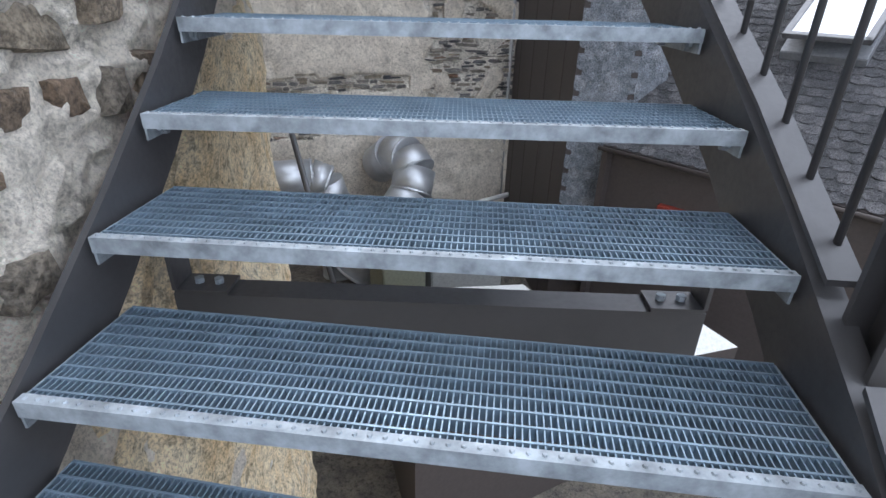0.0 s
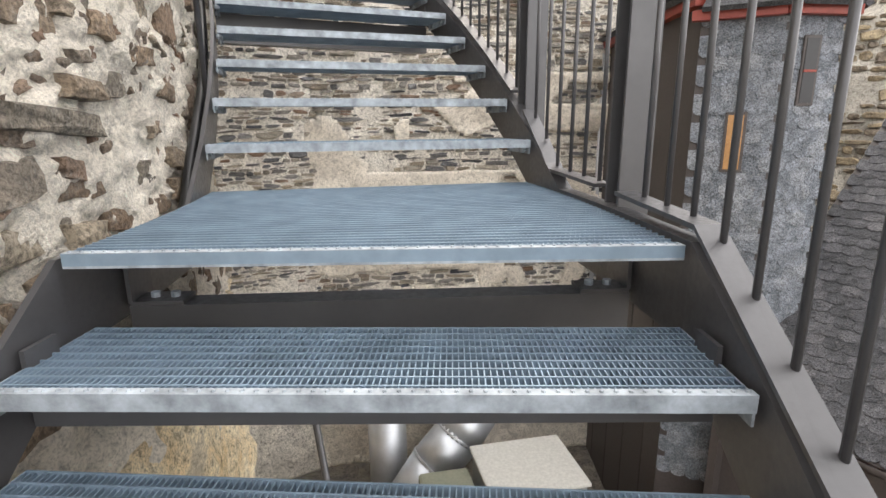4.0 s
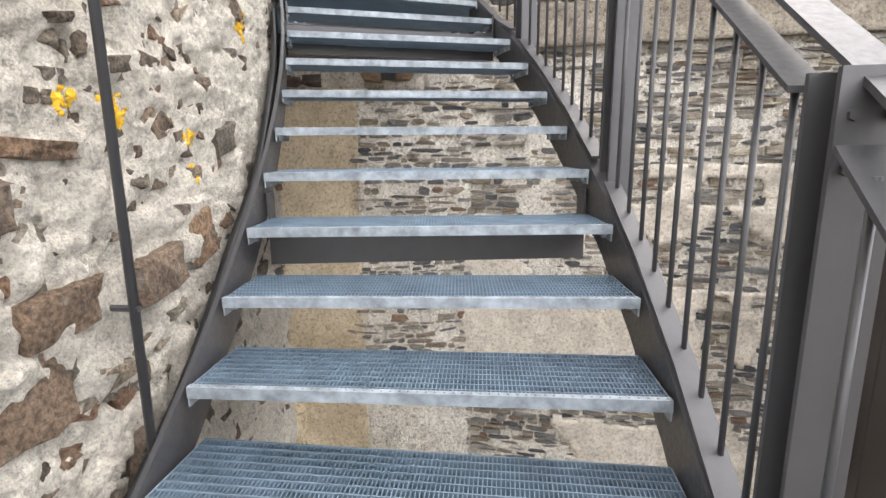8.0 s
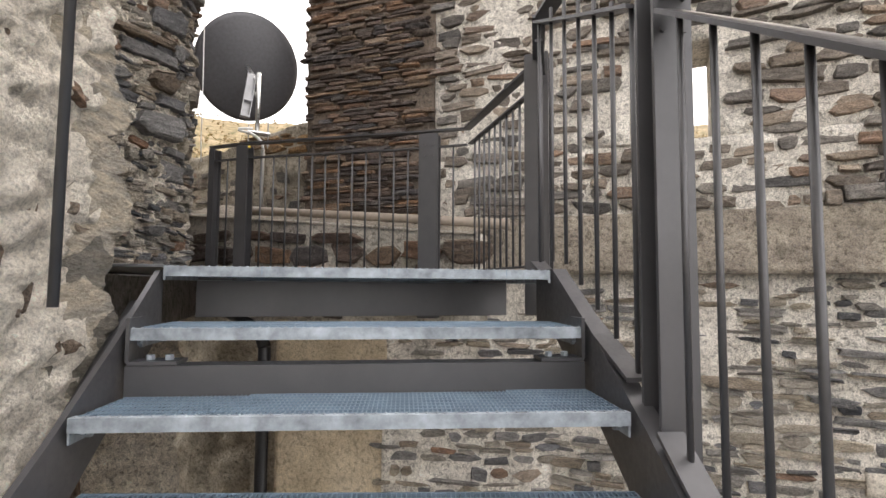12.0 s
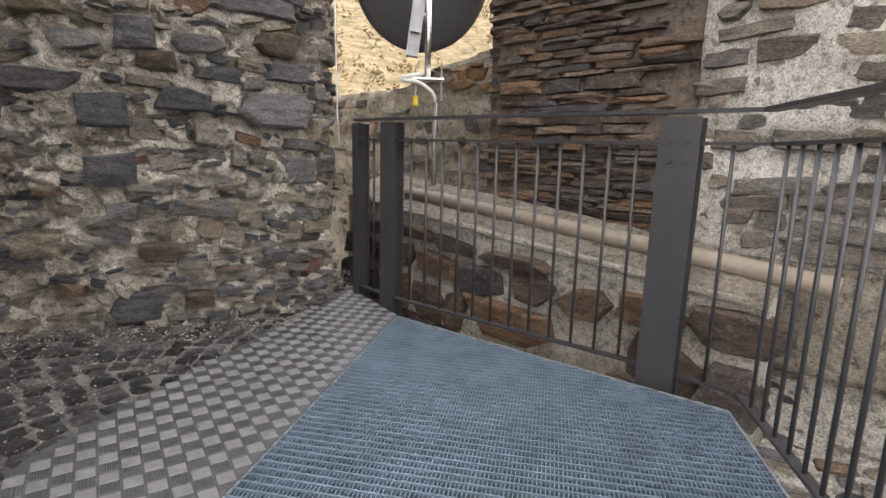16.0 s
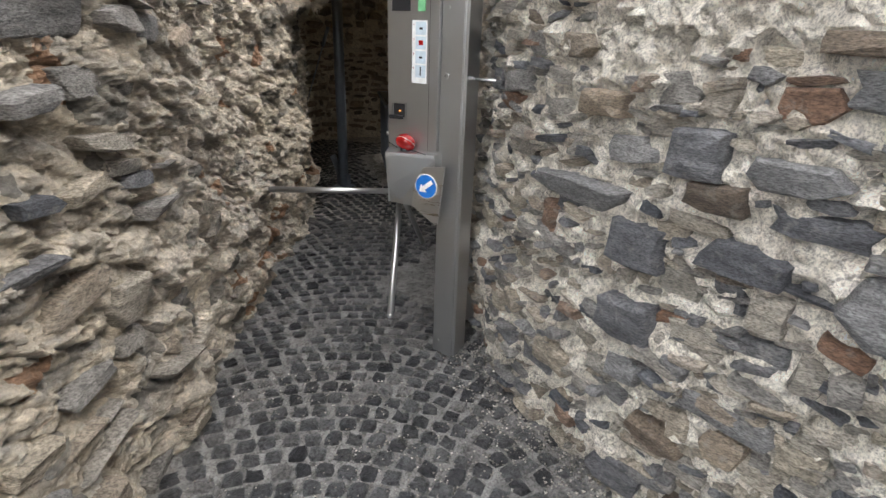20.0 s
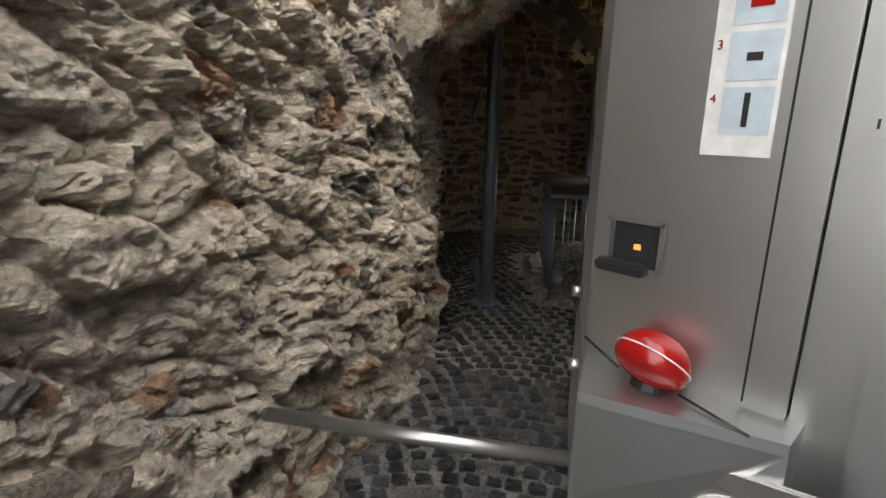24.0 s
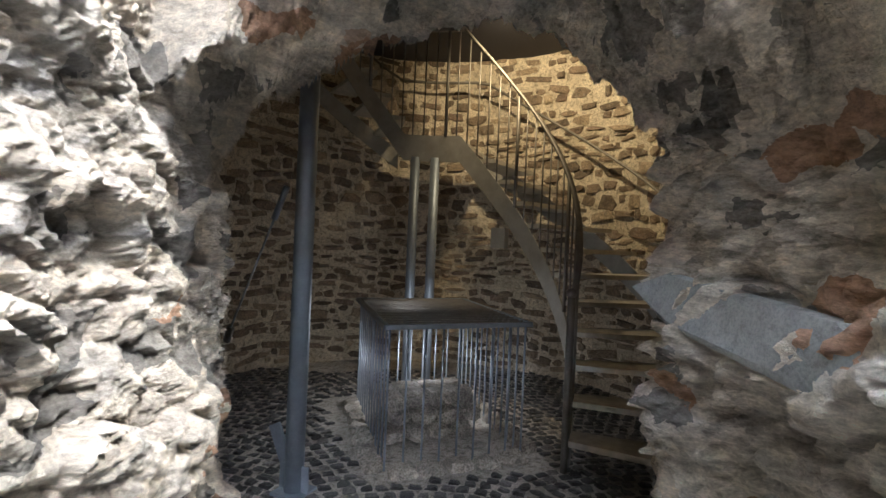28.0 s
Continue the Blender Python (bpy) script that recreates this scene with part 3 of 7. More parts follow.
# the larger rust-brown stones that stand out of the mortar: angle on the tower, height, width, course
RUSTY = [(0.157, 0.888, 0.19, 0.2), (0.112, 0.832, 0.28, 0.15), (0.027, 0.66, 0.25, 0.21), (0.046, 0.83, 0.24, 0.13), (0.052, 1.186, 0.28, 0.05), (0.127, 1.279, 0.17, 0.1), (0.136, 1.657, 0.2, 0.09), (0.166, 1.095, 0.1, 0.07)]


def low_part(u, z):
    """Lower down, before the landing, the stones are big and lie close."""
    return u < tower_u(0.035) + 0.1 * noise.noise(Vector((u, z * 2.0, 8.0))) and z < 1.05 + 0.25 * noise.noise(Vector((u * 2.0, z, 3.0)))


def tower_skip(u, z, rng):
    for a_, z_, w_, h_ in RUSTY:
        if abs(u - tower_u(a_)) < w_ / 2 + 0.07 and abs(z - z_) < h_ / 2 + 0.06:
            return True
    if z < render_top(u) + 0.05:
        return True
    if low_part(u, z):
        return True
    if rng.random() < (0.3 if u < tower_u(0.2) else 0.7):
        return True
    bare = 0.22 - 0.3 * max(0.0, z - 0.6)
    return noise.noise(Vector((u * 0.9, z * 0.9, 4.0))) > bare and rng.random() < 0.85


lay("stone", courses(tower, 0.2, tower.total - 0.02, -4.8, 6.5, (0.08, 0.17), (0.07, 0.24), 0.92, (0.04, 0.06), 21, tower_skip, 0.2, 0.016, 0.03, -0.011, 0.62), HEWN,
    M["brown"], M["brown_joined"], tower_ob, 300, lambda m: abs(m.translation.z - 1.0 - 0.5 * m.translation.y))
lay("stone", [tower.matrix(tower_u(a_), z_, -0.016, 0.06 * math.sin(9 * z_)) @ Matrix.Diagonal((w_, h_, 0.06, 1)) for a_, z_, w_, h_ in RUSTY], HEWN,
    stone_mat("rusty_sandstone", [(0.0, (0.27, 0.165, 0.095)), (0.35, (0.19, 0.15, 0.115)), (0.65, (0.3, 0.195, 0.12)), (1.0, (0.23, 0.185, 0.145))], True), M["brown_joined"], tower_ob, 20)
lay("stone", courses(tower, 0.5, tower_u(0.05), -2.4, 1.4, (0.1, 0.19), (0.12, 0.32), 0.8, (0.045, 0.065), 25, lambda u, z, r: not low_part(u, z) or z < render_top(u) + 0.05 or any(abs(u - tower_u(a_)) < w_ / 2 + 0.08 and abs(z - z_) < h_ / 2 + 0.08 for a_, z_, w_, h_ in RUSTY), 0.16, 0.03, 0.03, -0.006, 0.7), HEWN,
    stone_mat("grey_brown_stone", [(0.0, (0.2, 0.145, 0.1)), (0.3, (0.3, 0.26, 0.2)), (0.55, (0.22, 0.2, 0.17)), (0.8, (0.33, 0.24, 0.16)), (1.0, (0.4, 0.36, 0.29))], True), M["brown_joined"], tower_ob, 220, lambda m: abs(m.translation.z - 0.3) + abs(m.translation.y + 0.3))
lay("chip", courses(tower, 4.2, tower.total - 0.02, -0.4, 5.6, (0.035, 0.08), (0.03, 0.12), 0.42, (0.04, 0.06), 22, lambda u, z, r: r.random() < (0.75 if u > tower_u(0.2) else 0.6 if z < 0.4 else 0.0), 0.5, 0.006, 0.03, -0.016), HEWN,
    M["brown"], M["brown_joined"], tower_ob, 0)

# the tower's foot keeps an ochre render
foot_w = Wall(arc_plan(-1.0, 0.9, RT + 0.02, n=64), GROUND - 0.2, -0.7, 1, 0.05, 2.2, ((0.5, 0.4, 0.04), (0.12, 0.1, 0.012)), seed=14)
foot_w.build("render_coat", M["ochre"], 0.06, 0.1, top=render_top, parent=tower_ob)

# gate recess: right-hand wall from the outer corner in to the tunnel, and the tunnel's two sides
GATE_R = [(-5.6, 5.5), (-4.2, 5.05), (-3.42, 4.76), (-3.25, 4.62), (-3.2, 4.35), (-3.28, 3.95), (-3.46, 3.5), (-3.72, 3.1), (-4.1, 2.68), (-4.45, 2.46)]
PASS_R = [(-4.3, 2.52), (-4.85, 2.22), (-5.53, 1.92), (-6.04, 1.61)]
gate_r = Wall(GATE_R, ZTOP - 4.0, 5.3, -1, 0.05, 3.0, ((0.2, 0.11, 0.045), (0.09, 0.05, 0.034), (0.035, 0.025, 0.02)), seed=2)
gate_r_ob = gate_r.build("wall_gate", M["mortar_grey"], 0.028, 0.6, "gate jamb of grey slate rubble in rough pale mortar", smooth=False)
# large slabs of the jamb: way along the wall, height, width, course
BLUE_SLABS = [(3.98, 3.387, 0.5, 0.11), (3.678, 3.257, 0.25, 0.19), (2.872, 3.298, 0.5, 0.21), (2.955, 3.827, 0.52, 0.11), (3.652, 2.973, 0.25, 0.18), (2.72, 2.966, 0.28, 0.17), (3.227, 3.593, 0.26, 0.1),
              (2.784, 3.499, 0.28, 0.1), (3.764, 3.577, 0.24, 0.11), (3.145, 3.466, 0.28, 0.09), (3.314, 3.32, 0.32, 0.12), (3.614, 2.767, 0.15, 0.1), (3.597, 2.26, 0.3, 0.17), (3.5, 3.62, 0.2, 0.17), (2.85, 4.12, 0.3, 0.17)]
BROWN_SLABS = [(2.83, 3.645, 0.28, 0.13), (3.042, 3.94, 0.55, 0.07), (3.228, 2.663, 0.18, 0.11), (3.294, 2.281, 0.17, 0.09), (3.42, 3.5, 0.2, 0.1), (3.9, 3.72, 0.22, 0.1), (3.45, 2.55, 0.24, 0.1)]


def jamb_skip(u, z, rng, tail=0.6):
    """Room for the large slabs, a coat of smooth mortar high up, and fewer stones further in."""
    for u_, z_, w_, h_ in BLUE_SLABS + BROWN_SLABS:
        if abs(u - u_) < w_ / 2 + 0.01 and abs(z - z_) < h_ / 2 + 0.008:
            return True
    if 3.15 < u < 3.95 and z > 3.9 + 0.3 * noise.noise(Vector((u * 3, z * 3, 2.0))):
        return True
    return u > gate_r.total - 1.5 and rng.random() < tail


JAMB = [sh for pair_ in zip(SLABS, HEWN[5:]) for sh in pair_]
lay("slab", [gate_r.matrix(u_, z_, 0.016, 0.05 * math.sin(7 * u_ + 5 * z_)) @ Matrix.Diagonal((w_, h_, 0.1, 1)) for u_, z_, w_, h_ in BLUE_SLABS], JAMB,
    stone_mat("blue_slate", [(0.0, (0.11, 0.115, 0.13)), (0.4, (0.18, 0.185, 0.2)), (0.7, (0.26, 0.262, 0.268)), (1.0, (0.36, 0.36, 0.36))], True, grain=(1, 1, 4)), M["slate_joined"], gate_r_ob, 20)
lay("slab", [gate_r.matrix(u_, z_, 0.012, 0.05 * math.sin(8 * u_ + 5 * z_)) @ Matrix.Diagonal((w_, h_, 0.1, 1)) for u_, z_, w_, h_ in BROWN_SLABS], JAMB,
    stone_mat("brown_slate", [(0.0, (0.14, 0.11, 0.085)), (0.5, (0.25, 0.2, 0.15)), (1.0, (0.34, 0.28, 0.21))], True, grain=(1, 1, 4)), M["slate_joined"], gate_r_ob, 20)
lay("stone", courses(gate_r, 0.1, gate_r.total - 0.02, ZTOP - 0.05, 5.2, (0.05, 0.13), (0.07, 0.25), 0.9, (0.05, 0.085), 31, jamb_skip, 0.17, 0.0, 0.035, 0.004), HEWN + SLABS[:4],
    M["slate"], M["slate_joined"], gate_r_ob, 300, lambda m: abs(m.translation.z - 3.2) + max(0, m.translation.y - 4.6))

lay("slab", courses(gate_r, 0.4, gate_r.total - 1.2, ZTOP + 0.2, 5.2, (0.09, 0.13), (0.3, 0.62), 0.2, (0.06, 0.1), 34, lambda u, z, r: 2.4 < u < 4.3 and z < 4.3 or jamb_skip(u, z, r), 0.08, 0.0, 0.04, 0.02), HEWN,
    stone_mat("long_slate", [(0.0, (0.08, 0.09, 0.11)), (0.5, (0.17, 0.18, 0.2)), (1.0, (0.28, 0.275, 0.265))], True, grain=(1, 1, 4)), M["slate_joined"], gate_r_ob, 60)
lay("chip", courses(gate_r, 0.1, gate_r.total - 0.02, ZTOP - 0.05, 5.2, (0.025, 0.06), (0.03, 0.15), 0.75, (0.05, 0.085), 32, lambda u, z, r: jamb_skip(u, z, r, 0.3), 0.3, 0.004, 0.02, 0.004), SLABS + HEWN,
    M["slate"], M["slate_joined"], gate_r_ob, 0)

GATE_L = [(CX + RT * math.cos(TOWER_END), CY + RT * math.sin(TOWER_END)), (-1.7, 2.32), (-2.2, 2.14), (-2.7, 1.88), (-3.3, 1.42), (-4.0, 0.98), (-4.7, 0.62), (-5.5, 0.08)]
gate_l = Wall(GATE_L, ZTOP - 0.4, 6.6, 1, 0.05, 1.6, (), 0.22, seed=3, rough=0.8, laminae=0.15)
gate_l_ob = gate_l.build("wall_passage", M["rock_face"], 0.0125, 0.6, "rough broken schist side of the passage", smooth=False)
# browner outer rock, also darkened high up: overhang shade put into its colour
gate_l_ob.data.materials.append(M["rock_outer"])
for p_ in gate_l_ob.data.polygons:
    c_ = p_.center
    u_ = float(np.interp(-c_.x, [-g[0] for g in GATE_L], gate_l.len))
    if u_ + 0.35 * noise.noise(c_ * 2.3) + 0.12 * noise.noise(c_ * 9.0) < 1.95 + 0.75 * (c_.z - 3.5):
        p_.material_index = 1
lay("stone", courses(gate_l, 0.15, 1.7, ZTOP, 6.3, (0.05, 0.14), (0.12, 0.4), 0.45, (0.06, 0.11), 35, None, 0.2, 0.01, 0.04, 0.02), SLABS, M["slate"], M["slate_joined"], gate_l_ob, 200, lambda m: abs(m.translation.z - 3.3))
lay("stone", courses(gate_l, 1.7, gate_l.total - 2.3, ZTOP, 5.0, (0.04, 0.1), (0.1, 0.26), 0.1, (0.05, 0.09), 36, None, 0.5, 0.01, 0.05, 0.01), SLABS, M["rock"], M["rock_joined"], gate_l_ob, 60)
pass_r = Wall(PASS_R, ZTOP - 0.4, 5.2, -1, 0.05, 1.6, (), 0.35, seed=6, rough=1.15, laminae=-0.1)
pass_ob = pass_r.build("wall_passage_far", M["rock_face"], 0.0135, 0.6, "rough broken rock on the other side of the passage", smooth=False)

# lower part limed, and paler still: daylight it lacks is put into the colour
pass_ob.data.materials.append(M["rock_pale"])
for p_ in pass_ob.data.polygons:
    c_ = p_.center
    if c_.z + 0.22 * noise.noise(c_ * 2.1) + 0.1 * noise.noise(c_ * 7.0) < 3.62:
        p_.material_index = 1

# passage ceiling: a rough vault between the two sides
def across_plan(f):
    """The right-hand side of the passage, from its mouth to the chamber."""
    p = [(-4.9, 2.2)] + PASS_R[2:]
    x = f * (len(p) - 1)
    i = min(int(x), len(p) - 2)
    a, b = p[i], p[i + 1]
    return Vector((a[0] + (b[0] - a[0]) * (x - i), a[1] + (b[1] - a[1]) * (x - i), 3.6))


def between(f, v):
    """Point of the plan f along the passage and v across it, from its left side to its right."""
    l, r = gate_l.point(gate_l.total * (0.845 + 0.155 * f), 3.6, 0, True), across_plan(f)
    return l.lerp(r, v)


verts, faces = [], []
NF, NV = 110, 120
for i in range(NF + 1):
    for j in range(NV + 1):
        f, v = i / NF, -0.06 + 1.12 * j / NV
        p = between(f, v)
        z = 4.02 + 0.46 * (1 - (2 * v - 1) ** 2)
        q = Vector((p.x * 2.2, p.y * 2.2, 1.5))
        z += 0.12 * noise.fractal(q, 0.8, 2.1, 5) + 0.9 * pass_r.relief(p.x * 1.3 + p.y, p.y * 0.8 - p.x * 0.4)
        verts.append((p.x, p.y, z))
for i in range(NF):
    for j in range(NV):
        a = i * (NV + 1) + j
        faces.append((a, a + 1, a + NV + 2, a + NV + 1))
low = len(verts)
for i, j in ((0, 0), (NF, 0), (NF, NV), (0, NV)):
    p = verts[i * (NV + 1) + j]
    verts.append((p[0], p[1], 4.9))
ring = ([i * (NV + 1) for i in range(NF + 1)], [NF * (NV + 1) + j for j in range(NV + 1)], [i * (NV + 1) + NV for i in range(NF, -1, -1)], [j for j in range(NV, -1, -1)])
for k, edge in enumerate(ring):
    faces.append((*edge, low + (k + 1) % 4, low + k))
faces.append((low, low + 1, low + 2, low + 3))
tagged(raw("ceiling_passage", verts, faces, M["rock_face"], None, False), "rough broken rock vault over the passage", "ceiling", kind="structure")
# a long smooth slab jutting from the rock
slab_m = Matrix.Translation((-5.68, 1.79, 3.475)) @ Matrix.Rotation(math.atan2(0.49, 0.85), 4, "Z") @ Matrix.Rotation(radians(5), 4, "Y") @ Matrix.Rotation(radians(68), 4, "X") @ Matrix.Diagonal((1.0, 0.2, 0.12, 1))
piece("slab", shape_meshes(SLABS[3:4], "slab", mortar_mat("blue_slab", (0.38, 0.41, 0.43), (0.29, 0.32, 0.34), (0.24, 0.25, 0.25), 5, 0.008, 0.6, 0.0, 0.35))[0], pass_ob, slab_m)
brow_a, brow_b = between(0.0, -0.1), between(0.0, 1.1)
brow = Wall([(brow_a.x, brow_a.y), (brow_b.x, brow_b.y)], 4.55, 5.6, 1, 0.05, 2.0, seed=8)
brow_ob = brow.build("wall_brow", M["mortar_grey"], 0.07, 0.5, "slate rubble above the passage mouth")
lay("stone", courses(brow, 0.05, brow.total - 0.05, 4.6, 5.5, (0.06, 0.14), (0.14, 0.36), 0.85, (0.05, 0.1), 33), THIN, M["slate"], M["slate_joined"], brow_ob, 120)

# ---------- round chamber inside ----------
QX, QY, QR = -7.9, -0.3, 2.42


def q(a, r, z):
    return Vector((QX + r * math.cos(a), QY + r * math.sin(a), z))


chamber = Wall(arc_plan(radians(52), radians(352), QR, (QX, QY), 90), ZTOP - 0.1, 7.6, -1, 0.03, 2.6, ((0.16, 0.09, 0.02), (0.06, 0.04, 0.008)), seed=9)
M["chamber_bed"] = mortar_mat("chamber_mortar", (0.7, 0.63, 0.5), (0.5, 0.435, 0.33), (0.3, 0.25, 0.19), 1.6, 0.05)
chamber_ob = chamber.build("wall_chamber", M["chamber_bed"], 0.05, 0.4, "round chamber wall of rubble with wide sandy joints")
lay("stone", courses(chamber, 0.1, chamber.total - 0.1, ZTOP + 0.05, 7.4, (0.06, 0.16), (0.08, 0.34), 0.93, (0.05, 0.08), 51, None, 0.2, 0.012, 0.04, 0.0, 0.55), SLABS + HEWN,
    M["chamber"], M["chamber_joined"], chamber_ob, 300, lambda m: (m.translation - Vector((-10.0, -1.0, 4.2))).length)
jamb_plan = [(-5.5, 0.08), (-5.62, -0.1), (-5.6, -0.75)]
for nm, pl, sd in (("wall_jamb_a", jamb_plan, 1), ("wall_jamb_b", [(-6.01, 1.63), (-6.2, 1.72), (-6.4, 1.83)], -1)):
    w = Wall(pl, ZTOP - 0.1, 5.2, sd, 0.05, 2.2, (), seed=12, rough=0.8)
    w.build(nm, M["rock_face"], 0.025, 0.5, "rough rock end of the passage wall", smooth=False)
over = Wall(arc_plan(radians(-9), radians(53), QR, (QX, QY), 24), 4.75, 7.6, -1, 0.03, 1.8, seed=13)
over.build("wall_chamber_over", M["chamber_bed"], 0.09, 0.75, "rubble wall over the passage into the chamber")
bm = bmesh.new()
bmesh.ops.create_cone(bm, cap_ends=True, segments=48, radius1=QR + 0.5, radius2=QR + 0.5, depth=0.3, matrix=Matrix.Translation((QX, QY, 7.7)))
tagged(part("ceiling_chamber", bm, M["mortar_grey"]), "grey rendered ceiling high over the chamber", "ceiling", kind="structure")


# ---------- steel stair ----------
def grating(name, length, depth, cell=0.0115, rows=0.03, edge=True):
    """Pressed grating, x along its length and y along its depth, top at z = 0."""
    bm = bmesh.new()
    n = int(length / cell)
    for i in range(n + 1):
        bm_box(bm, (0.0024, depth, 0.022), Matrix.Translation((-length / 2 + length * i / n, depth / 2, -0.0125)))
    k = int(depth / rows)
    for j in range(k + 1):
        bm_box(bm, (length, 0.004, 0.026), Matrix.Translation((0, depth * j / k, -0.0125)))
    return mesh_of(name, bm, M["grate"])


def nosing_mesh(length):
    """Perforated front bar with a row of raised teeth."""
    bm = bmesh.new()
    bm_box(bm, (length, 0.005, 0.033), Matrix.Translation((0, 0, -0.0145)))
    bm_box(bm, (length, 0.019, 0.004), Matrix.Translation((0, 0.0105, -0.0005)))
    n = int(length / 0.024)
    for i in range(n):
        x = -length / 2 + (i + 0.5) * length / n
        bmesh.ops.create_cone(bm, segments=6, radius1=0.005, radius2=0.003, depth=0.004, cap_ends=True, matrix=Matrix.Translation((x, 0.009, 0.003)))
    return mesh_of("nosing", bm, M["galv"])


TREAD_L, TREAD_D = WIDE, 0.29
tread_grating, tread_nosing = grating("grating", TREAD_L - 0.01, TREAD_D), nosing_mesh(TREAD_L)
bm = bmesh.new()
bm_box(bm, (0.005, TREAD_D, 0.055), Matrix.Translation((0, TREAD_D / 2, -0.03)))
for y in (0.05, TREAD_D - 0.06):
    bm_tube(bm, (-0.012, y, -0.04), (0.012, y, -0.04), 0.011, 6)
end_plate = mesh_of("end_plate", bm, M["galv"])


bm = bmesh.new()
bmesh.ops.create_cone(bm, cap_ends=True, segments=6, radius1=0.012, radius2=0.012, depth=0.016)
bolt_mesh = mesh_of("bolt", bm, M["galv"])


def tread(parent, s, z):
    t = new("tread")
    t.parent = parent
    t.matrix_basis = st_m(s, 0, z)
    piece("grating", tread_grating, t, Matrix.Identity(4))
    piece("nosing", tread_nosing, t, Matrix.Identity(4))
    for x in (-1, 1):
        for y in (0.06, 0.22):
            piece("bolt", bolt_mesh, t, Matrix.Translation((x * (TREAD_L / 2 - 0.012), y, -0.045)) @ Matrix.Rotation(radians(90), 4, "Y"))
        piece("end_plate", end_plate, t, Matrix.Translation((x * (TREAD_L / 2 - 0.003), 0, 0)))


def stringer(parent, off, knots, drop=0.17, rise=0.06, web=0.01, flange=0.05):
    """Channel stringer bent along the tower: knots of (s, z of the walking line)."""
    bm = bmesh.new()
    sgn = 1 if off > 0 else -1
    sect = [(0, rise), (flange, rise), (flange, rise - web), (web, rise - web), (web, -drop + web), (flange, -drop + web), (flange, -drop), (0, -drop)]
    rows = []
    for (s0, z0), (s1, z1) in zip(knots, knots[1:]):
        n = max(1, int((s1 - s0) / 0.28))
        for i in range(n):
            f = i / n
            rows.append([st(s0 + (s1 - s0) * f, off + sgn * a, z0 + (z1 - z0) * f + b) for a, b in sect])
    s, z = knots[-1]
    rows.append([st(s, off + sgn * a, z + b) for a, b in sect])
    bm_strip(bm, rows, True)
    return part("stringer", bm, M["paint"], parent)


OFF = WIDE / 2 + 0.012
stair = thing("steel_staircase", "curved outdoor steel stair with galvanised grating treads on dark painted stringers", "staircase")
knots = [(S_LAND - 9 * GOING, -9 * RISE), (S_LAND, 0.0), (-0.27, 0.0), (S_TOP, ZTOP), (S_TOP + 0.15, ZTOP)]
for off in (-OFF, OFF):
    stringer(stair, off, knots if off > 0 else knots[:-1] + [(S_TOP + 0.03, ZTOP)], 0.22, 0.008 if off > 0 else -0.012, 0.01, 0.052 if off > 0 else 0.016)
for k in range(1, 9):
    tread(stair, S_LAND - k * GOING, -k * RISE)
for k in range(1, 12):
    tread(stair, (k - 1) * GOING, k * RISE)
# middle landing: a curved run of grating with a nosing
mid = new("landing_deck")
mid.parent = stair
bm = bmesh.new()
n_c = int(WIDE / 0.0115)
S_A, S_B = S_LAND, 0.02
for i in range(n_c + 1):
    o = -WIDE / 2 + WIDE * i / n_c
    a, b, c = st(S_A, o, 0), st((S_A + S_B) / 2, o, 0), st(S_B, o, 0)
    for p, q in ((a, b), (b, c)):
        d = q - p
        bm_box(bm, (0.0022, d.length, 0.02), Matrix.Translation((p + q) / 2 - Vector((0, 0, 0.0135))) @ Matrix.Rotation(math.atan2(-d.x, d.y), 4, "Z"))
for j in range(int((S_B - S_A) / 0.03) + 1):
    bm_box(bm, (WIDE, 0.0052, 0.026), st_m(S_A + 0.03 * j, 0, -0.0125))
part("grating", bm, M["grate"], mid)
piece("nosing", tread_nosing, mid, st_m(S_A, 0, 0))
# cross beams under the flights
for s, z, tall in ((-2.5, -1.41, 1), (-1.25, -0.27, 0.42), (-0.85, -0.27, 1), (1.4, 0.79, 1), (2.75, 1.80, 1), (S_TOP + 0.45, ZTOP - 0.115, 0.9)):
    bm = bmesh.new()
    m = st_m(s, 0, z)
    sect = [(-0.005, 0.08), (0.075, 0.08), (0.075, 0.07), (0.005, 0.07), (0.005, -0.07), (0.075, -0.07), (0.075, -0.08), (-0.005, -0.08)]
    bm_strip(bm, [[m @ Vector((x, y, zz * tall)) for y, zz in sect] for x in (-WIDE / 2, WIDE / 2)], True)
    beam = part("cross_beam", bm, M["paint"], stair)
    for x in (-1, 1):
        bm = bmesh.new()
        bm_box(bm, (0.13, 0.085, 0.01), m @ Matrix.Translation((x * (WIDE / 2 - 0.07), 0.035, 0.087 * tall)))
        if z < ZTOP - 0.2:
            bm_box(bm, (0.01, 0.085, 0.12), m @ Matrix.Translation((x * (WIDE / 2 - 0.005), 0.035, 0.15 * tall)))
        lug = part("end_lug", bm, M["paint"], beam)
        for dx in (0.05, 0.1):
            bm = bmesh.new()
            bm_tube(bm, m @ Vector((x * (WIDE / 2 - dx), 0.035, 0.09 * tall)), m @ Vector((x * (WIDE / 2 - dx), 0.035, 0.09 * tall + 0.016)), 0.012, 6)
            part("bolt", bm, M["galv"], lug)

# ---------- railing on the outer side ----------
rail = thing("stair_railing", "dark painted steel railing with round bars along the stair", "railing")
RO = OFF + 0.075


H_SECT = [(-0.05, -0.05), (0.05, -0.05), (0.05, -0.038), (0.006, -0.038), (0.006, 0.038), (0.05, 0.038), (0.05, 0.05), (-0.05, 0.05), (-0.05, 0.038), (-0.006, 0.038), (-0.006, -0.038), (-0.05, -0.038)]


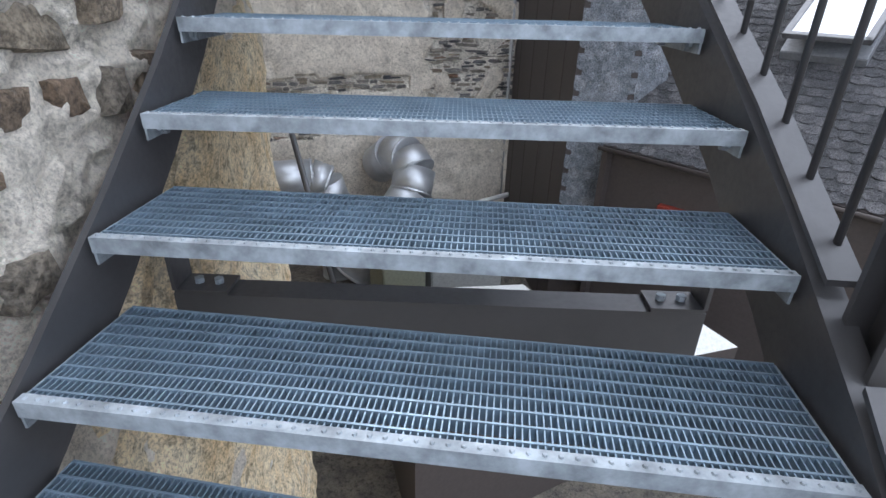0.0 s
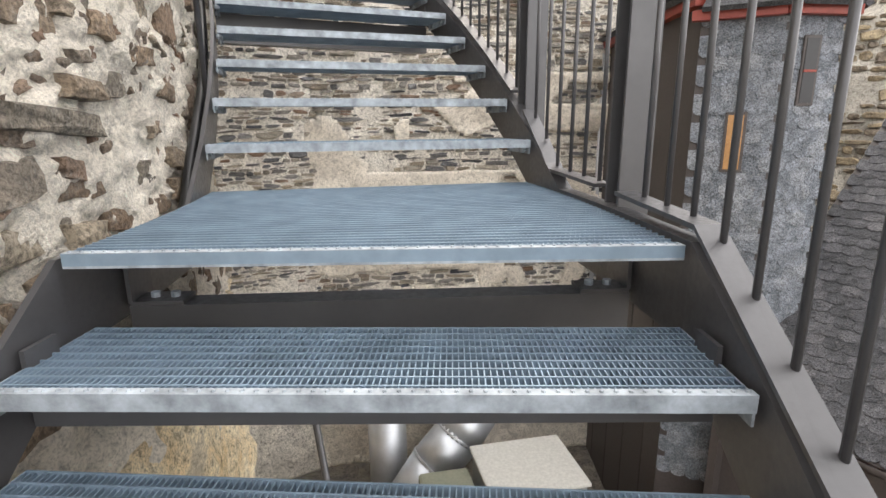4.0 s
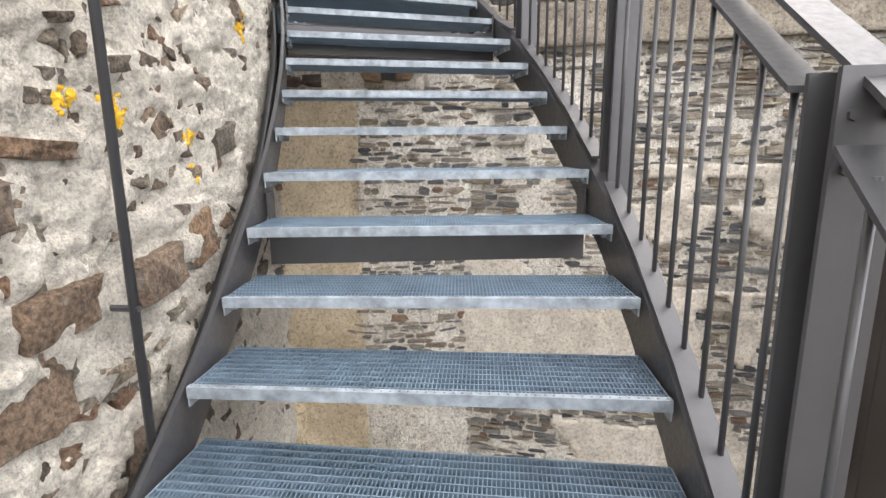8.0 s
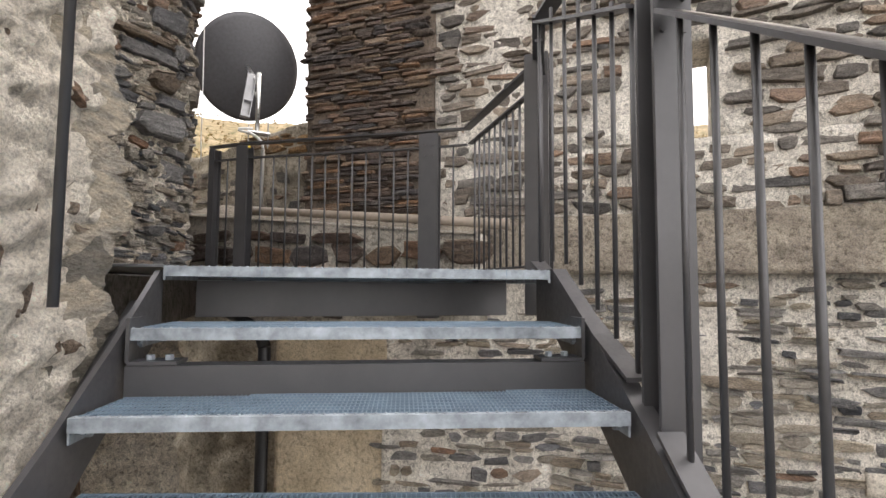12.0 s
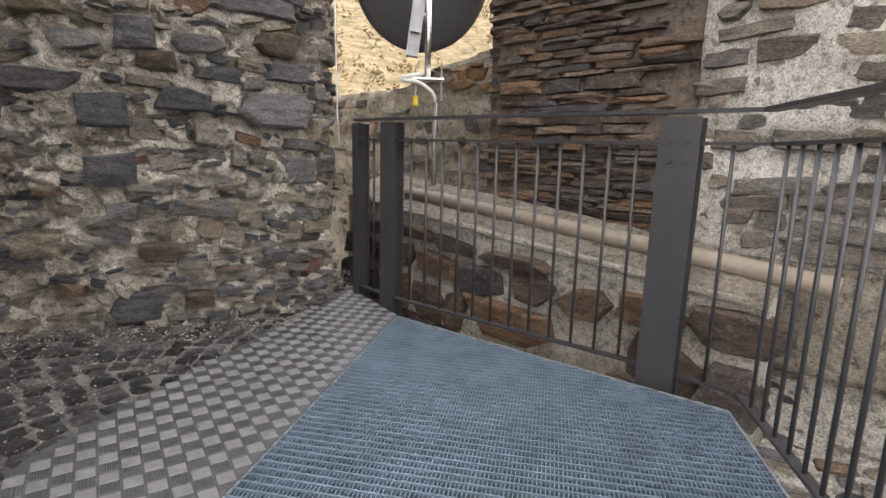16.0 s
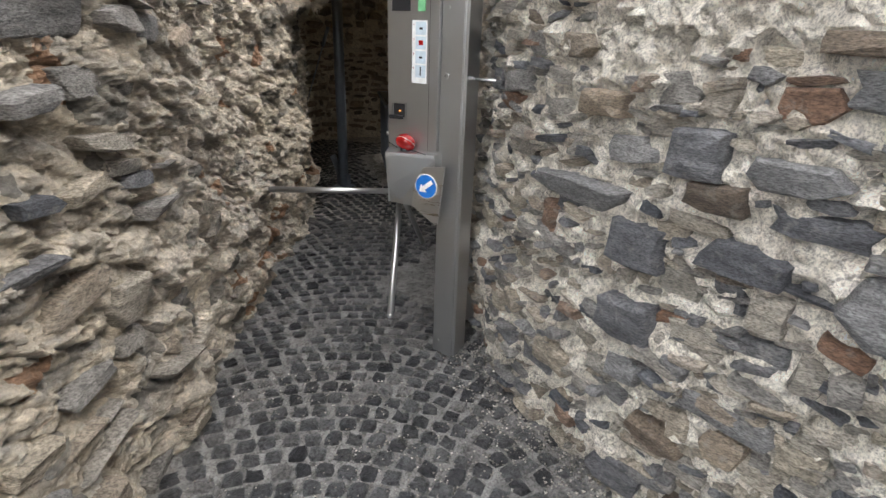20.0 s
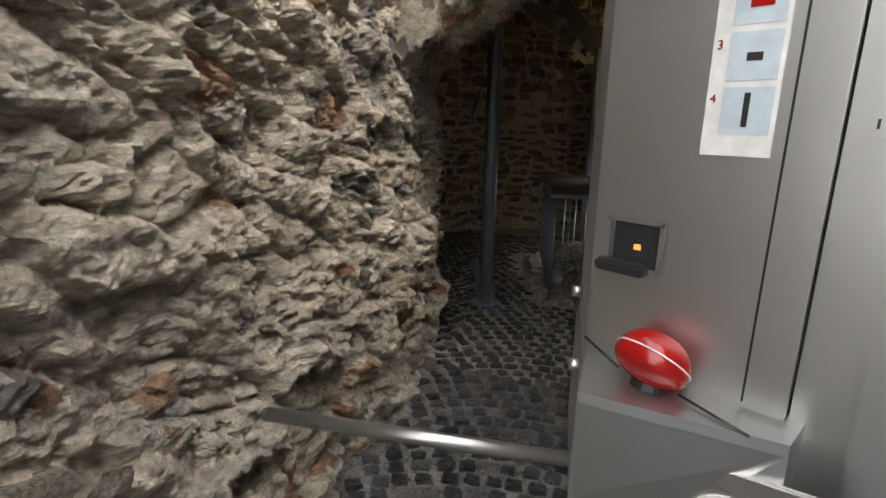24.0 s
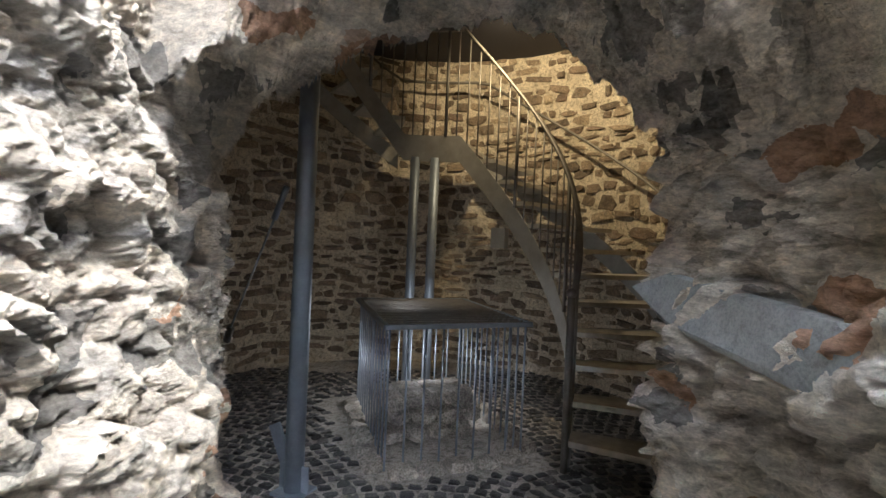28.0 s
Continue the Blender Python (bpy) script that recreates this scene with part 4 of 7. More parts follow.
def post(parent, s, off, z0, z1):
    """Built-up post: two flats on a web."""
    bm = bmesh.new()
    m = st_m(s, off, 0)
    h, c = z1 - z0, (z0 + z1) / 2
    bm_strip(bm, [[m @ Vector((x * 0.95, y * 1.0, z)) for x, y in H_SECT] for z in (z0, z1)], True)
    ob = part("post", bm, M["paint"], parent)
    for z in (z1 - 0.07, z1 - 0.15, z0 + 0.1):
        for x in (-0.026, 0.026):
            bm = bmesh.new()
            bm_tube(bm, m @ Vector((x, -0.049, z)), m @ Vector((x, -0.058, z)), 0.009, 6)
            part("bolt", bm, M["paint"], ob)
    return ob


def sloped_bar(name, parent, off, knots, w, t):
    bm = bmesh.new()
    rows = []
    for (s0, z0), (s1, z1) in zip(knots, knots[1:]):
        n = max(1, int((s1 - s0) / 0.3))
        rows += [[st(s0 + (s1 - s0) * i / n, off + a, z0 + (z1 - z0) * i / n + b) for a, b in ((-w / 2, t / 2), (w / 2, t / 2), (w / 2, -t / 2), (-w / 2, -t / 2))] for i in range(n)]
    s, z = knots[-1]
    rows.append([st(s, off + a, z + b) for a, b in ((-w / 2, t / 2), (w / 2, t / 2), (w / 2, -t / 2), (-w / 2, -t / 2))])
    bm_strip(bm, rows, True)
    return part(name, bm, M["paint"], parent)


def zline(s):
    """Walking line."""
    return float(np.interp(s, [S_LAND - 9 * GOING, S_LAND, -0.16, 0.0, S_TOP, 9], [-9 * RISE, 0, 0.03, RISE, ZTOP, ZTOP]))


def baluster(parent, s, off, z0, z1):
    bm = bmesh.new()
    bm_tube(bm, st(s, off, z0), st(s, off, z1), 0.0075, 8)
    return part("baluster", bm, M["paint"], parent, smooth=True)


POSTS = [-2.85, -1.72, -0.62, 0.2, 1.32, 2.45]
for s in POSTS:
    post(rail, s, RO, zline(s) - 0.16, zline(s) + 0.98 + 0.045 * max(0.0, s))
def bar_top(s):
    """Height of the top bar over the walking line."""
    return 0.91 + 0.045 * max(0.0, s)


RB = 0.695                         # line of the bars, inside that of the posts
FIRST = [0.1, 0.13, 0.128, 0.122, 0.096, 0.076, 0.09]
for (s0, s1), first in zip([(S_LAND - 9 * GOING, POSTS[0])] + list(zip(POSTS, POSTS[1:])) + [(POSTS[-1], S_TOP + 0.28)], FIRST):
    a, b = s0 + 0.07, s1 - 0.07
    kn = [(a, zline(a))] + [(s, zline(s)) for s in (S_LAND, -0.16) if a < s < b] + [(b, zline(b))]
    sloped_bar("bottom_bar", rail, RB, [(s, z + 0.04) for s, z in kn], 0.062, 0.012)
    sloped_bar("top_bar", rail, RB + 0.015, [(s, z + bar_top(s)) for s, z in kn], 0.065, 0.012)
    s = s0 + first
    while s < s1 - 0.06:
        baluster(rail, s, RB + 0.01, zline(s) + 0.04, zline(s) + bar_top(s))
        s += 0.1155
sloped_bar("handrail", rail, RO + 0.02, [(S_LAND - 9 * GOING, -9 * RISE + 1.03), (S_LAND, 1.03), (-0.18, 1.04), (S_TOP, ZTOP + 1.15), (S_TOP + 0.28, ZTOP + 1.13)], 0.075, 0.014)


# ---------- top landing ----------
TL, TR = st(S_TOP, -WIDE / 2, ZTOP), st(S_TOP, WIDE / 2, ZTOP)
GBL, GBR = Vector((-2.67, 4.72, ZTOP)), Vector((-0.97, 4.92, ZTOP))
deck = thing("top_landing", "galvanised grating landing with a chequer plate strip beside the tower", "landing")


def clip_line(p, d, poly):
    """Where the line p + k d enters and leaves a convex outline."""
    ks = []
    for a, b in zip(poly, poly[1:] + poly[:1]):
        e = b - a
        den = d.x * e.y - d.y * e.x
        if abs(den) > 1e-9:
            k = ((a.x - p.x) * e.y - (a.y - p.y) * e.x) / den
            f = ((a.x - p.x) * d.y - (a.y - p.y) * d.x) / den
            if -1e-6 <= f <= 1 + 1e-6:
                ks.append(k)
    return (min(ks), max(ks)) if len(ks) > 1 else None


RIGHT_SIDE = [TR, Vector((-0.2, 3.55, ZTOP)), Vector((-0.4, 4.0, ZTOP)), Vector((-0.66, 4.45, ZTOP)), GBR]
outline = [TL] + RIGHT_SIDE + [GBL]
along = (GBL - TL).normalized()
across = Vector((along.y, -along.x, 0))
bm = bmesh.new()
for d, o, step, w, t in ((along, across, 0.0128, 0.003, 0.022), (across, along, 0.035, 0.0055, 0.026)):
    n = int(4.0 / step)
    for i in range(n):
        p = TL - o * 0.2 + o * step * i
        got = clip_line(p, d, outline)
        if got and got[1] - got[0] > 0.01:
            a, b = p + d * got[0], p + d * got[1]
            bm_box(bm, (w, (b - a).length, t), Matrix.Translation((a + b) / 2 - Vector((0, 0, 0.026 - t / 2 - (0.0025 if t > 0.021 else 0)))) @ Matrix.Rotation(math.atan2(-d.x, d.y), 4, "Z"))
part("grating", bm, M["grate"], deck)
piece("nosing", tread_nosing, deck, st_m(S_TOP, 0, ZTOP))
# edge flats round the grating
for a, b in zip(outline[1:], outline[2:] + outline[:1]):
    bm = bmesh.new()
    d = b - a
    bm_box(bm, (0.008, d.length, 0.045), Matrix.Translation((a + b) / 2 - Vector((0, 0, 0.02))) @ Matrix.Rotation(math.atan2(-d.x, d.y), 4, "Z"))
    part("edge_flat", bm, M["galv"], deck)
# joists below
for f in (0.55, 0.92):
    a, b = TL.lerp(GBL, f), TR.lerp(GBR, f)
    bm = bmesh.new()
    d = b - a
    mm = Matrix.Translation((a + b) / 2 - Vector((0, 0, 0.13))) @ Matrix.Rotation(math.atan2(-d.x, d.y), 4, "Z")
    bm_box(bm, (0.08, d.length, 0.18), mm)
    part("joist", bm, M["paint"], deck)
# chequer plate strip
plate = [Vector((*c, ZTOP + 0.006)) for c in ((-1.30, 2.60), (-2.67, 4.72), (-3.32, 4.86), (-2.34, 2.98), (-1.52, 2.46))]
bm = bmesh.new()
vs = [bm.verts.new(p) for p in plate] + [bm.verts.new(p - Vector((0, 0, 0.008))) for p in plate]
k = len(plate)
bm.faces.new(vs[:k])
bm.faces.new(vs[k:][::-1])
for i in range(k):
    bm.faces.new((vs[i], vs[(i + 1) % k], vs[k + (i + 1) % k], vs[k + i]))
part("chequer_plate", bm, M["plate"], deck, "worn chequer plate")


def inside(p, poly):
    s = 0
    for a, b in zip(poly, poly[1:] + poly[:1]):
        c = (b.x - a.x) * (p.y - a.y) - (b.y - a.y) * (p.x - a.x)
        if abs(c) > 1e-9:
            if s and (c > 0) != (s > 0):
                return False
            s = c
    return True


# ridged squares in two directions: glint painted into one set's colour, the other dark
ridges = {1: ([], []), -1: ([], [])}
PITCH, RL = 0.079, 0.0245
for i in range(-10, 60):
    for j in range(-5, 34):
        for way in (1, -1):
            half = 0.5 if way < 0 else 0.0
            c = plate[0] + along * PITCH * (i + half) - across * PITCH * (j + 0.5 + half)
            if not inside(c, plate):
                continue
            u, v = (along + across * way).normalized(), (across - along * way).normalized()
            verts, faces = ridges[way]
            for kx in range(-4, 4):
                o = c + v * (kx + 0.5) * 0.0062
                base = len(verts)
                for dx, dy, z in ((-RL, -0.0029, 0), (RL, -0.0029, 0), (RL, 0.0029, 0), (-RL, 0.0029, 0), (-RL + 0.0015, -0.0019, 0.0024), (RL - 0.0015, -0.0019, 0.0024), (RL - 0.0015, 0.0019, 0.0024), (-RL + 0.0015, 0.0019, 0.0024)):
                    verts.append(o + u * dx + v * dy + Vector((0, 0, z)))
                for f in ((0, 1, 5, 4), (1, 2, 6, 5), (2, 3, 7, 6), (3, 0, 4, 7), (4, 5, 6, 7)):
                    faces.append(tuple(base + q_ for q_ in f))
raw("tread_pattern", *ridges[1], metal_mat("glint_ridges", (0.27, 0.272, 0.28), 0.55, 0.4, 0.2, 20), deck, kind="stuff")
raw("tread_pattern", *ridges[-1], M["plate"], deck, kind="stuff")

# railing round the top landing
rail2 = thing("landing_railing", "dark painted steel railing with riveted posts round the landing", "railing")


def post_at(parent, x, y, rz, z0, z1, w=0.11, bolts=False):
    m = T(x, y, (z0 + z1) / 2, rz)
    bm = bmesh.new()
    k = w / 0.1
    bm_strip(bm, [[m @ Vector((x * k, y, z)) for x, y in H_SECT] for z in ((z0 - z1) / 2, (z1 - z0) / 2)], True)
    ob = part("post", bm, M["paint"], parent)
    if bolts:
        for zz in (z1 - 0.09, z1 - 0.17, z0 + 0.12):
            for xx in (-0.03, 0.03):
                bm = bmesh.new()
                p = T(x, y, zz, rz) @ Vector((xx, -0.051, 0))
                n_ = T(0, 0, 0, rz) @ Vector((0, -1, 0))
                bm_tube(bm, p, p + n_ * 0.008, 0.011, 6)
                part("bolt", bm, M["paint"], ob)
    return ob


def run(parent, pts, z0, top, spacing=0.115, hand=True):
    """A railing panel along a plan line: bottom bar, top bar, bars between."""
    for nm_, zz, w, t in (("bottom_bar", z0 + 0.05, 0.035, 0.012), ("top_bar", top - 0.1, 0.035, 0.012)):
        bm = bmesh.new()
        rows = []
        for i, p in enumerate(pts):
            a, b = Vector(pts[max(i - 1, 0)]), Vector(pts[min(i + 1, len(pts) - 1)])
            d = (b - a).normalized()
            nrm = Vector((-d.y, d.x, 0))
            o = Vector((p[0], p[1], zz))
            rows.append([o + nrm * w / 2 + Vector((0, 0, t / 2)), o - nrm * w / 2 + Vector((0, 0, t / 2)), o - nrm * w / 2 - Vector((0, 0, t / 2)), o + nrm * w / 2 - Vector((0, 0, t / 2))])
        bm_strip(bm, rows, True)
        part(nm_, bm, M["paint"], parent)
    ln = [0.0]
    for a, b in zip(pts, pts[1:]):
        ln.append(ln[-1] + math.hypot(b[0] - a[0], b[1] - a[1]))
    n = max(2, round(ln[-1] / spacing))
    for i in range(1, n):
        u = ln[-1] * i / n
        x, y = float(np.interp(u, ln, [p[0] for p in pts])), float(np.interp(u, ln, [p[1] for p in pts]))
        bm = bmesh.new()
        bm_tube(bm, (x, y, z0 + 0.05), (x, y, top - 0.1), 0.0075, 8)
        part("baluster", bm, M["paint"], parent, smooth=True)


RT_TOP = ZTOP + 1.1
a_back = math.atan2(0.2, 1.7)
post_at(rail2, -3.2, 4.86, a_back, ZTOP - 0.05, RT_TOP, 0.05)
post_at(rail2, -2.88, 4.85, a_back, ZTOP - 0.2, RT_TOP, 0.1)
post_at(rail2, -1.28, 5.0, a_back, ZTOP - 0.3, RT_TOP, 0.15, True)
run(rail2, [(-3.2, 4.86), (-2.92, 4.85)], ZTOP, RT_TOP)
run(rail2, [(-2.84, 4.85), (-1.34, 5.0)], ZTOP, RT_TOP)
run(rail2, [(-1.2, 5.0), (-0.98, 5.0)], ZTOP, RT_TOP)
side = [(-0.95, 4.98), (-0.64, 4.515), (-0.33, 4.05)]
run(rail2, side, ZTOP, RT_TOP, 0.1)
post_at(rail2, -0.3, 3.98, radians(-6), ZTOP - 0.2, RT_TOP + 0.05, 0.125)
e = st(S_TOP + 0.28, RO, 0)
run(rail2, [(-0.27, 3.9), (e.x, e.y)], ZTOP, RT_TOP + 0.02, 0.13)
bm = bmesh.new()
path3 = [(-3.24, 4.86), (-2.88, 4.84), (-1.28, 4.98), (-0.98, 4.99), (-0.64, 4.485), (-0.3, 3.98), (e.x, e.y)]
rows = []
for i, p in enumerate(path3):
    a, b = Vector(path3[max(i - 1, 0)]), Vector(path3[min(i + 1, len(path3) - 1)])
    d = (b - a).normalized()
    nrm = Vector((-d.y, d.x, 0)) * 0.03
    z = RT_TOP + 0.02 if i < 6 else RT_TOP + 0.025 + 0.005 * (i - 5)
    o = Vector((p[0], p[1], z))
    up = Vector((0, 0, 0.007))
    rows.append([o + nrm + up, o - nrm + up, o - nrm - up, o + nrm - up])
bm_strip(bm, rows, True)
part("handrail", bm, M["paint"], rail2)

# ---------- curtain wall, pier and low wall behind the landing ----------
NICHE = (0.18, 0.76, 3.2, 3.95)   # x0, x1, z0, z1 of the window opening
curtain = Wall([(3.9, 5.2), (1.8, 5.4), (-0.2, 5.55), (-1.46, 5.62)], GROUND - 0.2, 6.4, -1, 0.05, 1.5, seed=5)


def wall_u(x):
    return float(np.interp(-x, [-3.9, -1.8, 0.2, 1.46], [0, curtain.len[1], curtain.len[2], curtain.len[3]]))


def curtain_block(x0, x1, z0, z1, nm_):
    u0, u1 = wall_u(x1), wall_u(x0)
    pts = [curtain.basis(u0 + (u1 - u0) * i / 14)[:2] for i in range(15)]
    w = Wall(pts, z0, z1, -1, 0.045, 1.5, seed=5 + x0)
    return w.build(nm_, M["mortar_white"], 0.085, 0.55, "ruined castle wall of slate rubble with old plaster")


# the wall is built round its window opening
c_low = curtain_block(-1.46, 3.9, GROUND - 0.2, NICHE[2], "wall_curtain_low")
curtain_block(-1.46, NICHE[0], NICHE[2], 6.4, "wall_curtain_left")
curtain_block(NICHE[1], 3.9, NICHE[2], 6.4, "wall_curtain_right")
curtain_block(NICHE[0] - 0.02, NICHE[1] + 0.02, NICHE[3], 6.4, "wall_curtain_head")


def plaster_at(x, z):
    """Where the old plaster still covers the stones."""
    v = noise.noise(Vector((x * 0.55, z * 0.75, 2.0))) + 0.45 * noise.noise(Vector((x * 1.9, z * 1.9, 9.0)))
    if z < -0.45:
        # mostly whole, broken along an old beam chase and in patches beside it
        edge = 0.12 * noise.noise(Vector((x * 3.1, z * 3.1, 6.0)))
        v = 0.5 + 0.5 * v
        if -0.7 < x < 1.95 and -2.22 + edge < z < -1.98 + 0.5 * edge:
            v = -1.0
        elif x < 0.55 + 2 * edge - 0.45 * (z + 2.1) and -2.95 + edge < z < -2.0:
            v = -1.0
        elif x > 2.25 + 2 * edge and -2.5 + 2 * edge < z < -0.5 and noise.noise(Vector((x * 1.7, z * 1.7, 3.0))) > -0.2:
            v = -1.0
        return v
    if z < 0.9:
        v += 0.22 if x < 0.3 else 0.02
    elif z < 2.15:
        v -= 0.6
    elif z < 2.7:
        v -= 2.0
    else:
        v -= 0.5
    if x < -0.6 and z < 0.9:
        v += 0.5
    if abs(math.sin(z * 1.9 + 0.4)) > 0.965:
        v -= 0.5
    return v


# plaster coat: a thin uneven skin with ragged edges
verts, faces, seen = [], [], {}
NU, NZ = 150, 230
for i in range(NU):
    for j in range(NZ):
        u, z = curtain.total * i / NU, GROUND + (6.2 - GROUND) * j / NZ
        x = curtain.basis(u)[0]
        if plaster_at(x, z) > 0.12 and not (NICHE[0] - 0.1 < x < NICHE[1] + 0.1 and z > NICHE[2] - 0.1 and z < NICHE[3] + 0.1):
            quad = []
            for a, b in ((0, 0), (1, 0), (1, 1), (0, 1)):
                key_ = (i + a, j + b)
                if key_ not in seen:
                    uu, zz = curtain.total * key_[0] / NU, GROUND + (6.2 - GROUND) * key_[1] / NZ
                    jx = 0.016 * noise.noise(Vector((uu * 9, zz * 9, 1)))
                    seen[key_] = len(verts)
                    verts.append(curtain.point(min(max(uu + jx, 0), curtain.total), zz + jx, 0.055 + 0.015 * noise.noise(Vector((uu * 3, zz * 3, 4)))))
                quad.append(seen[key_])
            faces.append(tuple(quad[::-1]))
pl = raw("plaster_coat", verts, faces, M["plaster"], c_low, True)
sol = pl.modifiers.new("thick", "SOLIDIFY")
sol.thickness = 0.05


def curtain_skip(u, z, rng):
    x = curtain.basis(u)[0]
    if 2.17 < z < 2.68:
        return True
    if NICHE[0] - 0.12 < x < NICHE[1] + 0.12 and NICHE[2] - 0.06 < z < NICHE[3] + 0.06:
        return True
    return plaster_at(x, z) > 0.2


lay("stone", courses(curtain, 0.05, curtain.total - 0.05, GROUND + 0.1, 2.2, (0.03, 0.085), (0.08, 0.34), 0.8, (0.05, 0.09), 61, curtain_skip, 0.09, 0.004, 0.018, 0.006, 0.65), SLABS + HEWN,
    M["slate"], M["slate_joined"], c_low, 300, lambda m: (m.translation - Vector((0.2, 5.5, 1.6))).length)
lay("stone", courses(curtain, 0.05, curtain.total - 0.05, 2.66, 6.3, (0.04, 0.12), (0.08, 0.36), 0.82, (0.05, 0.1), 62, curtain_skip, 0.1, 0.0, 0.02, 0.008, 0.65), SLABS + HEWN,
    M["far"], M["far_joined"], c_low, 220, lambda m: (m.translation - Vector((0.0, 5.5, 3.0))).length)

# weathered concrete band along the wall
band = Wall([(3.9, 5.17), (1.8, 5.37), (-0.2, 5.52), (-1.46, 5.59)], 2.2, 2.66, -1, 0.03, 2.5, ((0.2, 0.12, 0.015),), seed=7, lean=lambda u, z: 0.1 * (2.66 - z) / 0.46)
band.build("ledge_band", M["pebbly"], 0.04, 0.08, parent=c_low)

# pier of thin dark slates
PX0, PX1 = -2.82, -1.46
# its unseen top is raised to 9.5 to keep sun off the passage
pier = Wall([(PX1, 5.62), (PX0, 5.66)], GROUND, 9.5, -1, 0.03, 2.0, seed=15)
pier_ob = pier.build("wall_pier", M["pier_bed"], 0.08, 0.5, "pier of thin dark slate courses")
lay("slate", courses(pier, 0.0, pier.total, 2.6, 6.5, (0.022, 0.055), (0.12, 0.45), 0.98, (0.06, 0.11), 71, lambda u, z, r: not 0.12 < u < pier.total - 0.1, 0.02, -0.006, 0.004, 0.012, 0.85), HEWN,
    M["pier"], M["pier_joined"], pier_ob, 300, lambda m: m.translation.z)
pier_s = Wall([(PX0, 5.66), (PX0 - 0.02, 6.3)], GROUND, 9.5, -1, 0.03, 2.0, seed=16)
ps_ob = pier_s.build("wall_pier_side", M["pier_bed"], 0.08, 0.4, "side of the slate pier")
lay("slate", courses(pier_s, 0.0, pier_s.total, 2.6, 6.5, (0.03, 0.07), (0.12, 0.3), 0.98, (0.06, 0.1), 72, lambda u, z, r: u > 0.5 or u < 0.08, 0.02, -0.006, 0.004, 0.012, 0.85), HEWN,
    M["pier"], M["pier_joined"], ps_ob, 60)

# low rubble wall with a sloped concrete top, just behind the railing
low_w = Wall([(-0.95, 5.24), (-2.4, 5.2), (-3.9, 5.25)], 1.75, 2.62, -1, 0.05, 1.6, seed=18)
low_ob = low_w.build("wall_low", M["mortar_far"], 0.07, 0.3, "low wall of big rubble in pale mortar behind the landing", top=lambda u: 2.52 + 0.09 * u)
lay("stone", courses(low_w, 0.05, low_w.total - 0.05, 1.84, 2.75, (0.1, 0.24), (0.16, 0.46), 0.95, (0.08, 0.14), 73, lambda u, z, r: z > 2.40 + 0.09 * u, 0.2, -0.015, 0.03, 0.02, 0.7), SLABS,
    M["pier"], M["pier_joined"], low_ob, 200)
# below it: a plastered strip and slate rubble in white mortar, and a dark gap with a soil pipe
plast = Wall([(-1.72, 5.2), (-2.76, 5.2)], GROUND, 1.8, -1, 0.03, 1.6, ((0.16, 0.14, 0.008),), seed=23)
plast.build("wall_plastered", M["plaster_beige"], 0.05, 0.4, "beige plastered wall strip under the landing")
rub = Wall([(-0.45, 5.56), (-0.9, 5.38), (-1.74, 5.2)], GROUND, 1.8, -1, 0.03, 1.6, seed=24)
rub_ob = rub.build("wall_rubble", M["mortar_white"], 0.06, 0.3, "slate rubble in white mortar under the landing")
lay("stone", courses(rub, 0.0, rub.total, -2.0, 1.8, (0.03, 0.085), (0.08, 0.3), 0.8, (0.05, 0.08), 75, None, 0.1, 0.004, 0.018, 0.004, 0.65), SLABS, M["slate"], M["slate_joined"], rub_ob, 150)
pipe_v = thing("soil_pipe", "dark plastic soil pipe with an elbow behind the landing", "pipe", (-2.88, 5.18, GROUND))
for a_, b_ in (((0, 0, 0), (0, 0, 6.75)), ((0, 0, 6.75), (-0.08, 0.02, 6.9)), ((-0.08, 0.02, 6.9), (-0.5, 0.1, 7.05))):
    bm = bmesh.new()
    bm_tube(bm, a_, b_, 0.055, 16)
    part("pipe_length", bm, M["black"], pipe_v, smooth=True)
slope_v, slope_f = [], []
for i in range(61):
    u = low_w.total * i / 60
    for j in range(9):
        f = j / 8
        p = low_w.point(u, 0, -0.42 * f + 0.03, True)
        z = 2.50 + 0.09 * u + 0.16 * f + 0.012 * noise.noise(Vector((u * 8, f * 6, 3)))
        slope_v.append((p.x, p.y, z))
for i in range(60):
    for j in range(8):
        a = i * 9 + j
        slope_f.append((a, a + 1, a + 10, a + 9))
raw("ledge_cap", slope_v, slope_f, M["pebbly"], low_ob, True)
# pipe along the ledge
bm = bmesh.new()
bm_tube(bm, (-3.3, 5.36, 2.80), (-0.75, 5.43, 2.60), 0.045, 14)
tagged(part("pipe", bm, plain_mat("old_pipe", (0.3, 0.25, 0.2), 0.6), None, smooth=True), "weathered beige pipe running along the wall ledge", "pipe")

# parapet behind, below the dish
par = Wall([(-2.85, 6.3), (-4.2, 6.4), (-6.5, 6.7), (-11.0, 7.6)], GROUND, 4.05, -1, 0.05, 2.2, ((0.3, 0.16, 0.03), (0.1, 0.06, 0.02)), seed=19)


def par_top(u):
    """The parapet climbs towards the pier."""
    return float(np.interp(u, [0, 0.53, 1.05, 1.31, 1.6, 1.72, 2.3, 3.6, 9], [4.0, 3.96, 3.885, 3.86, 3.76, 3.72, 3.73, 3.74, 3.7]))


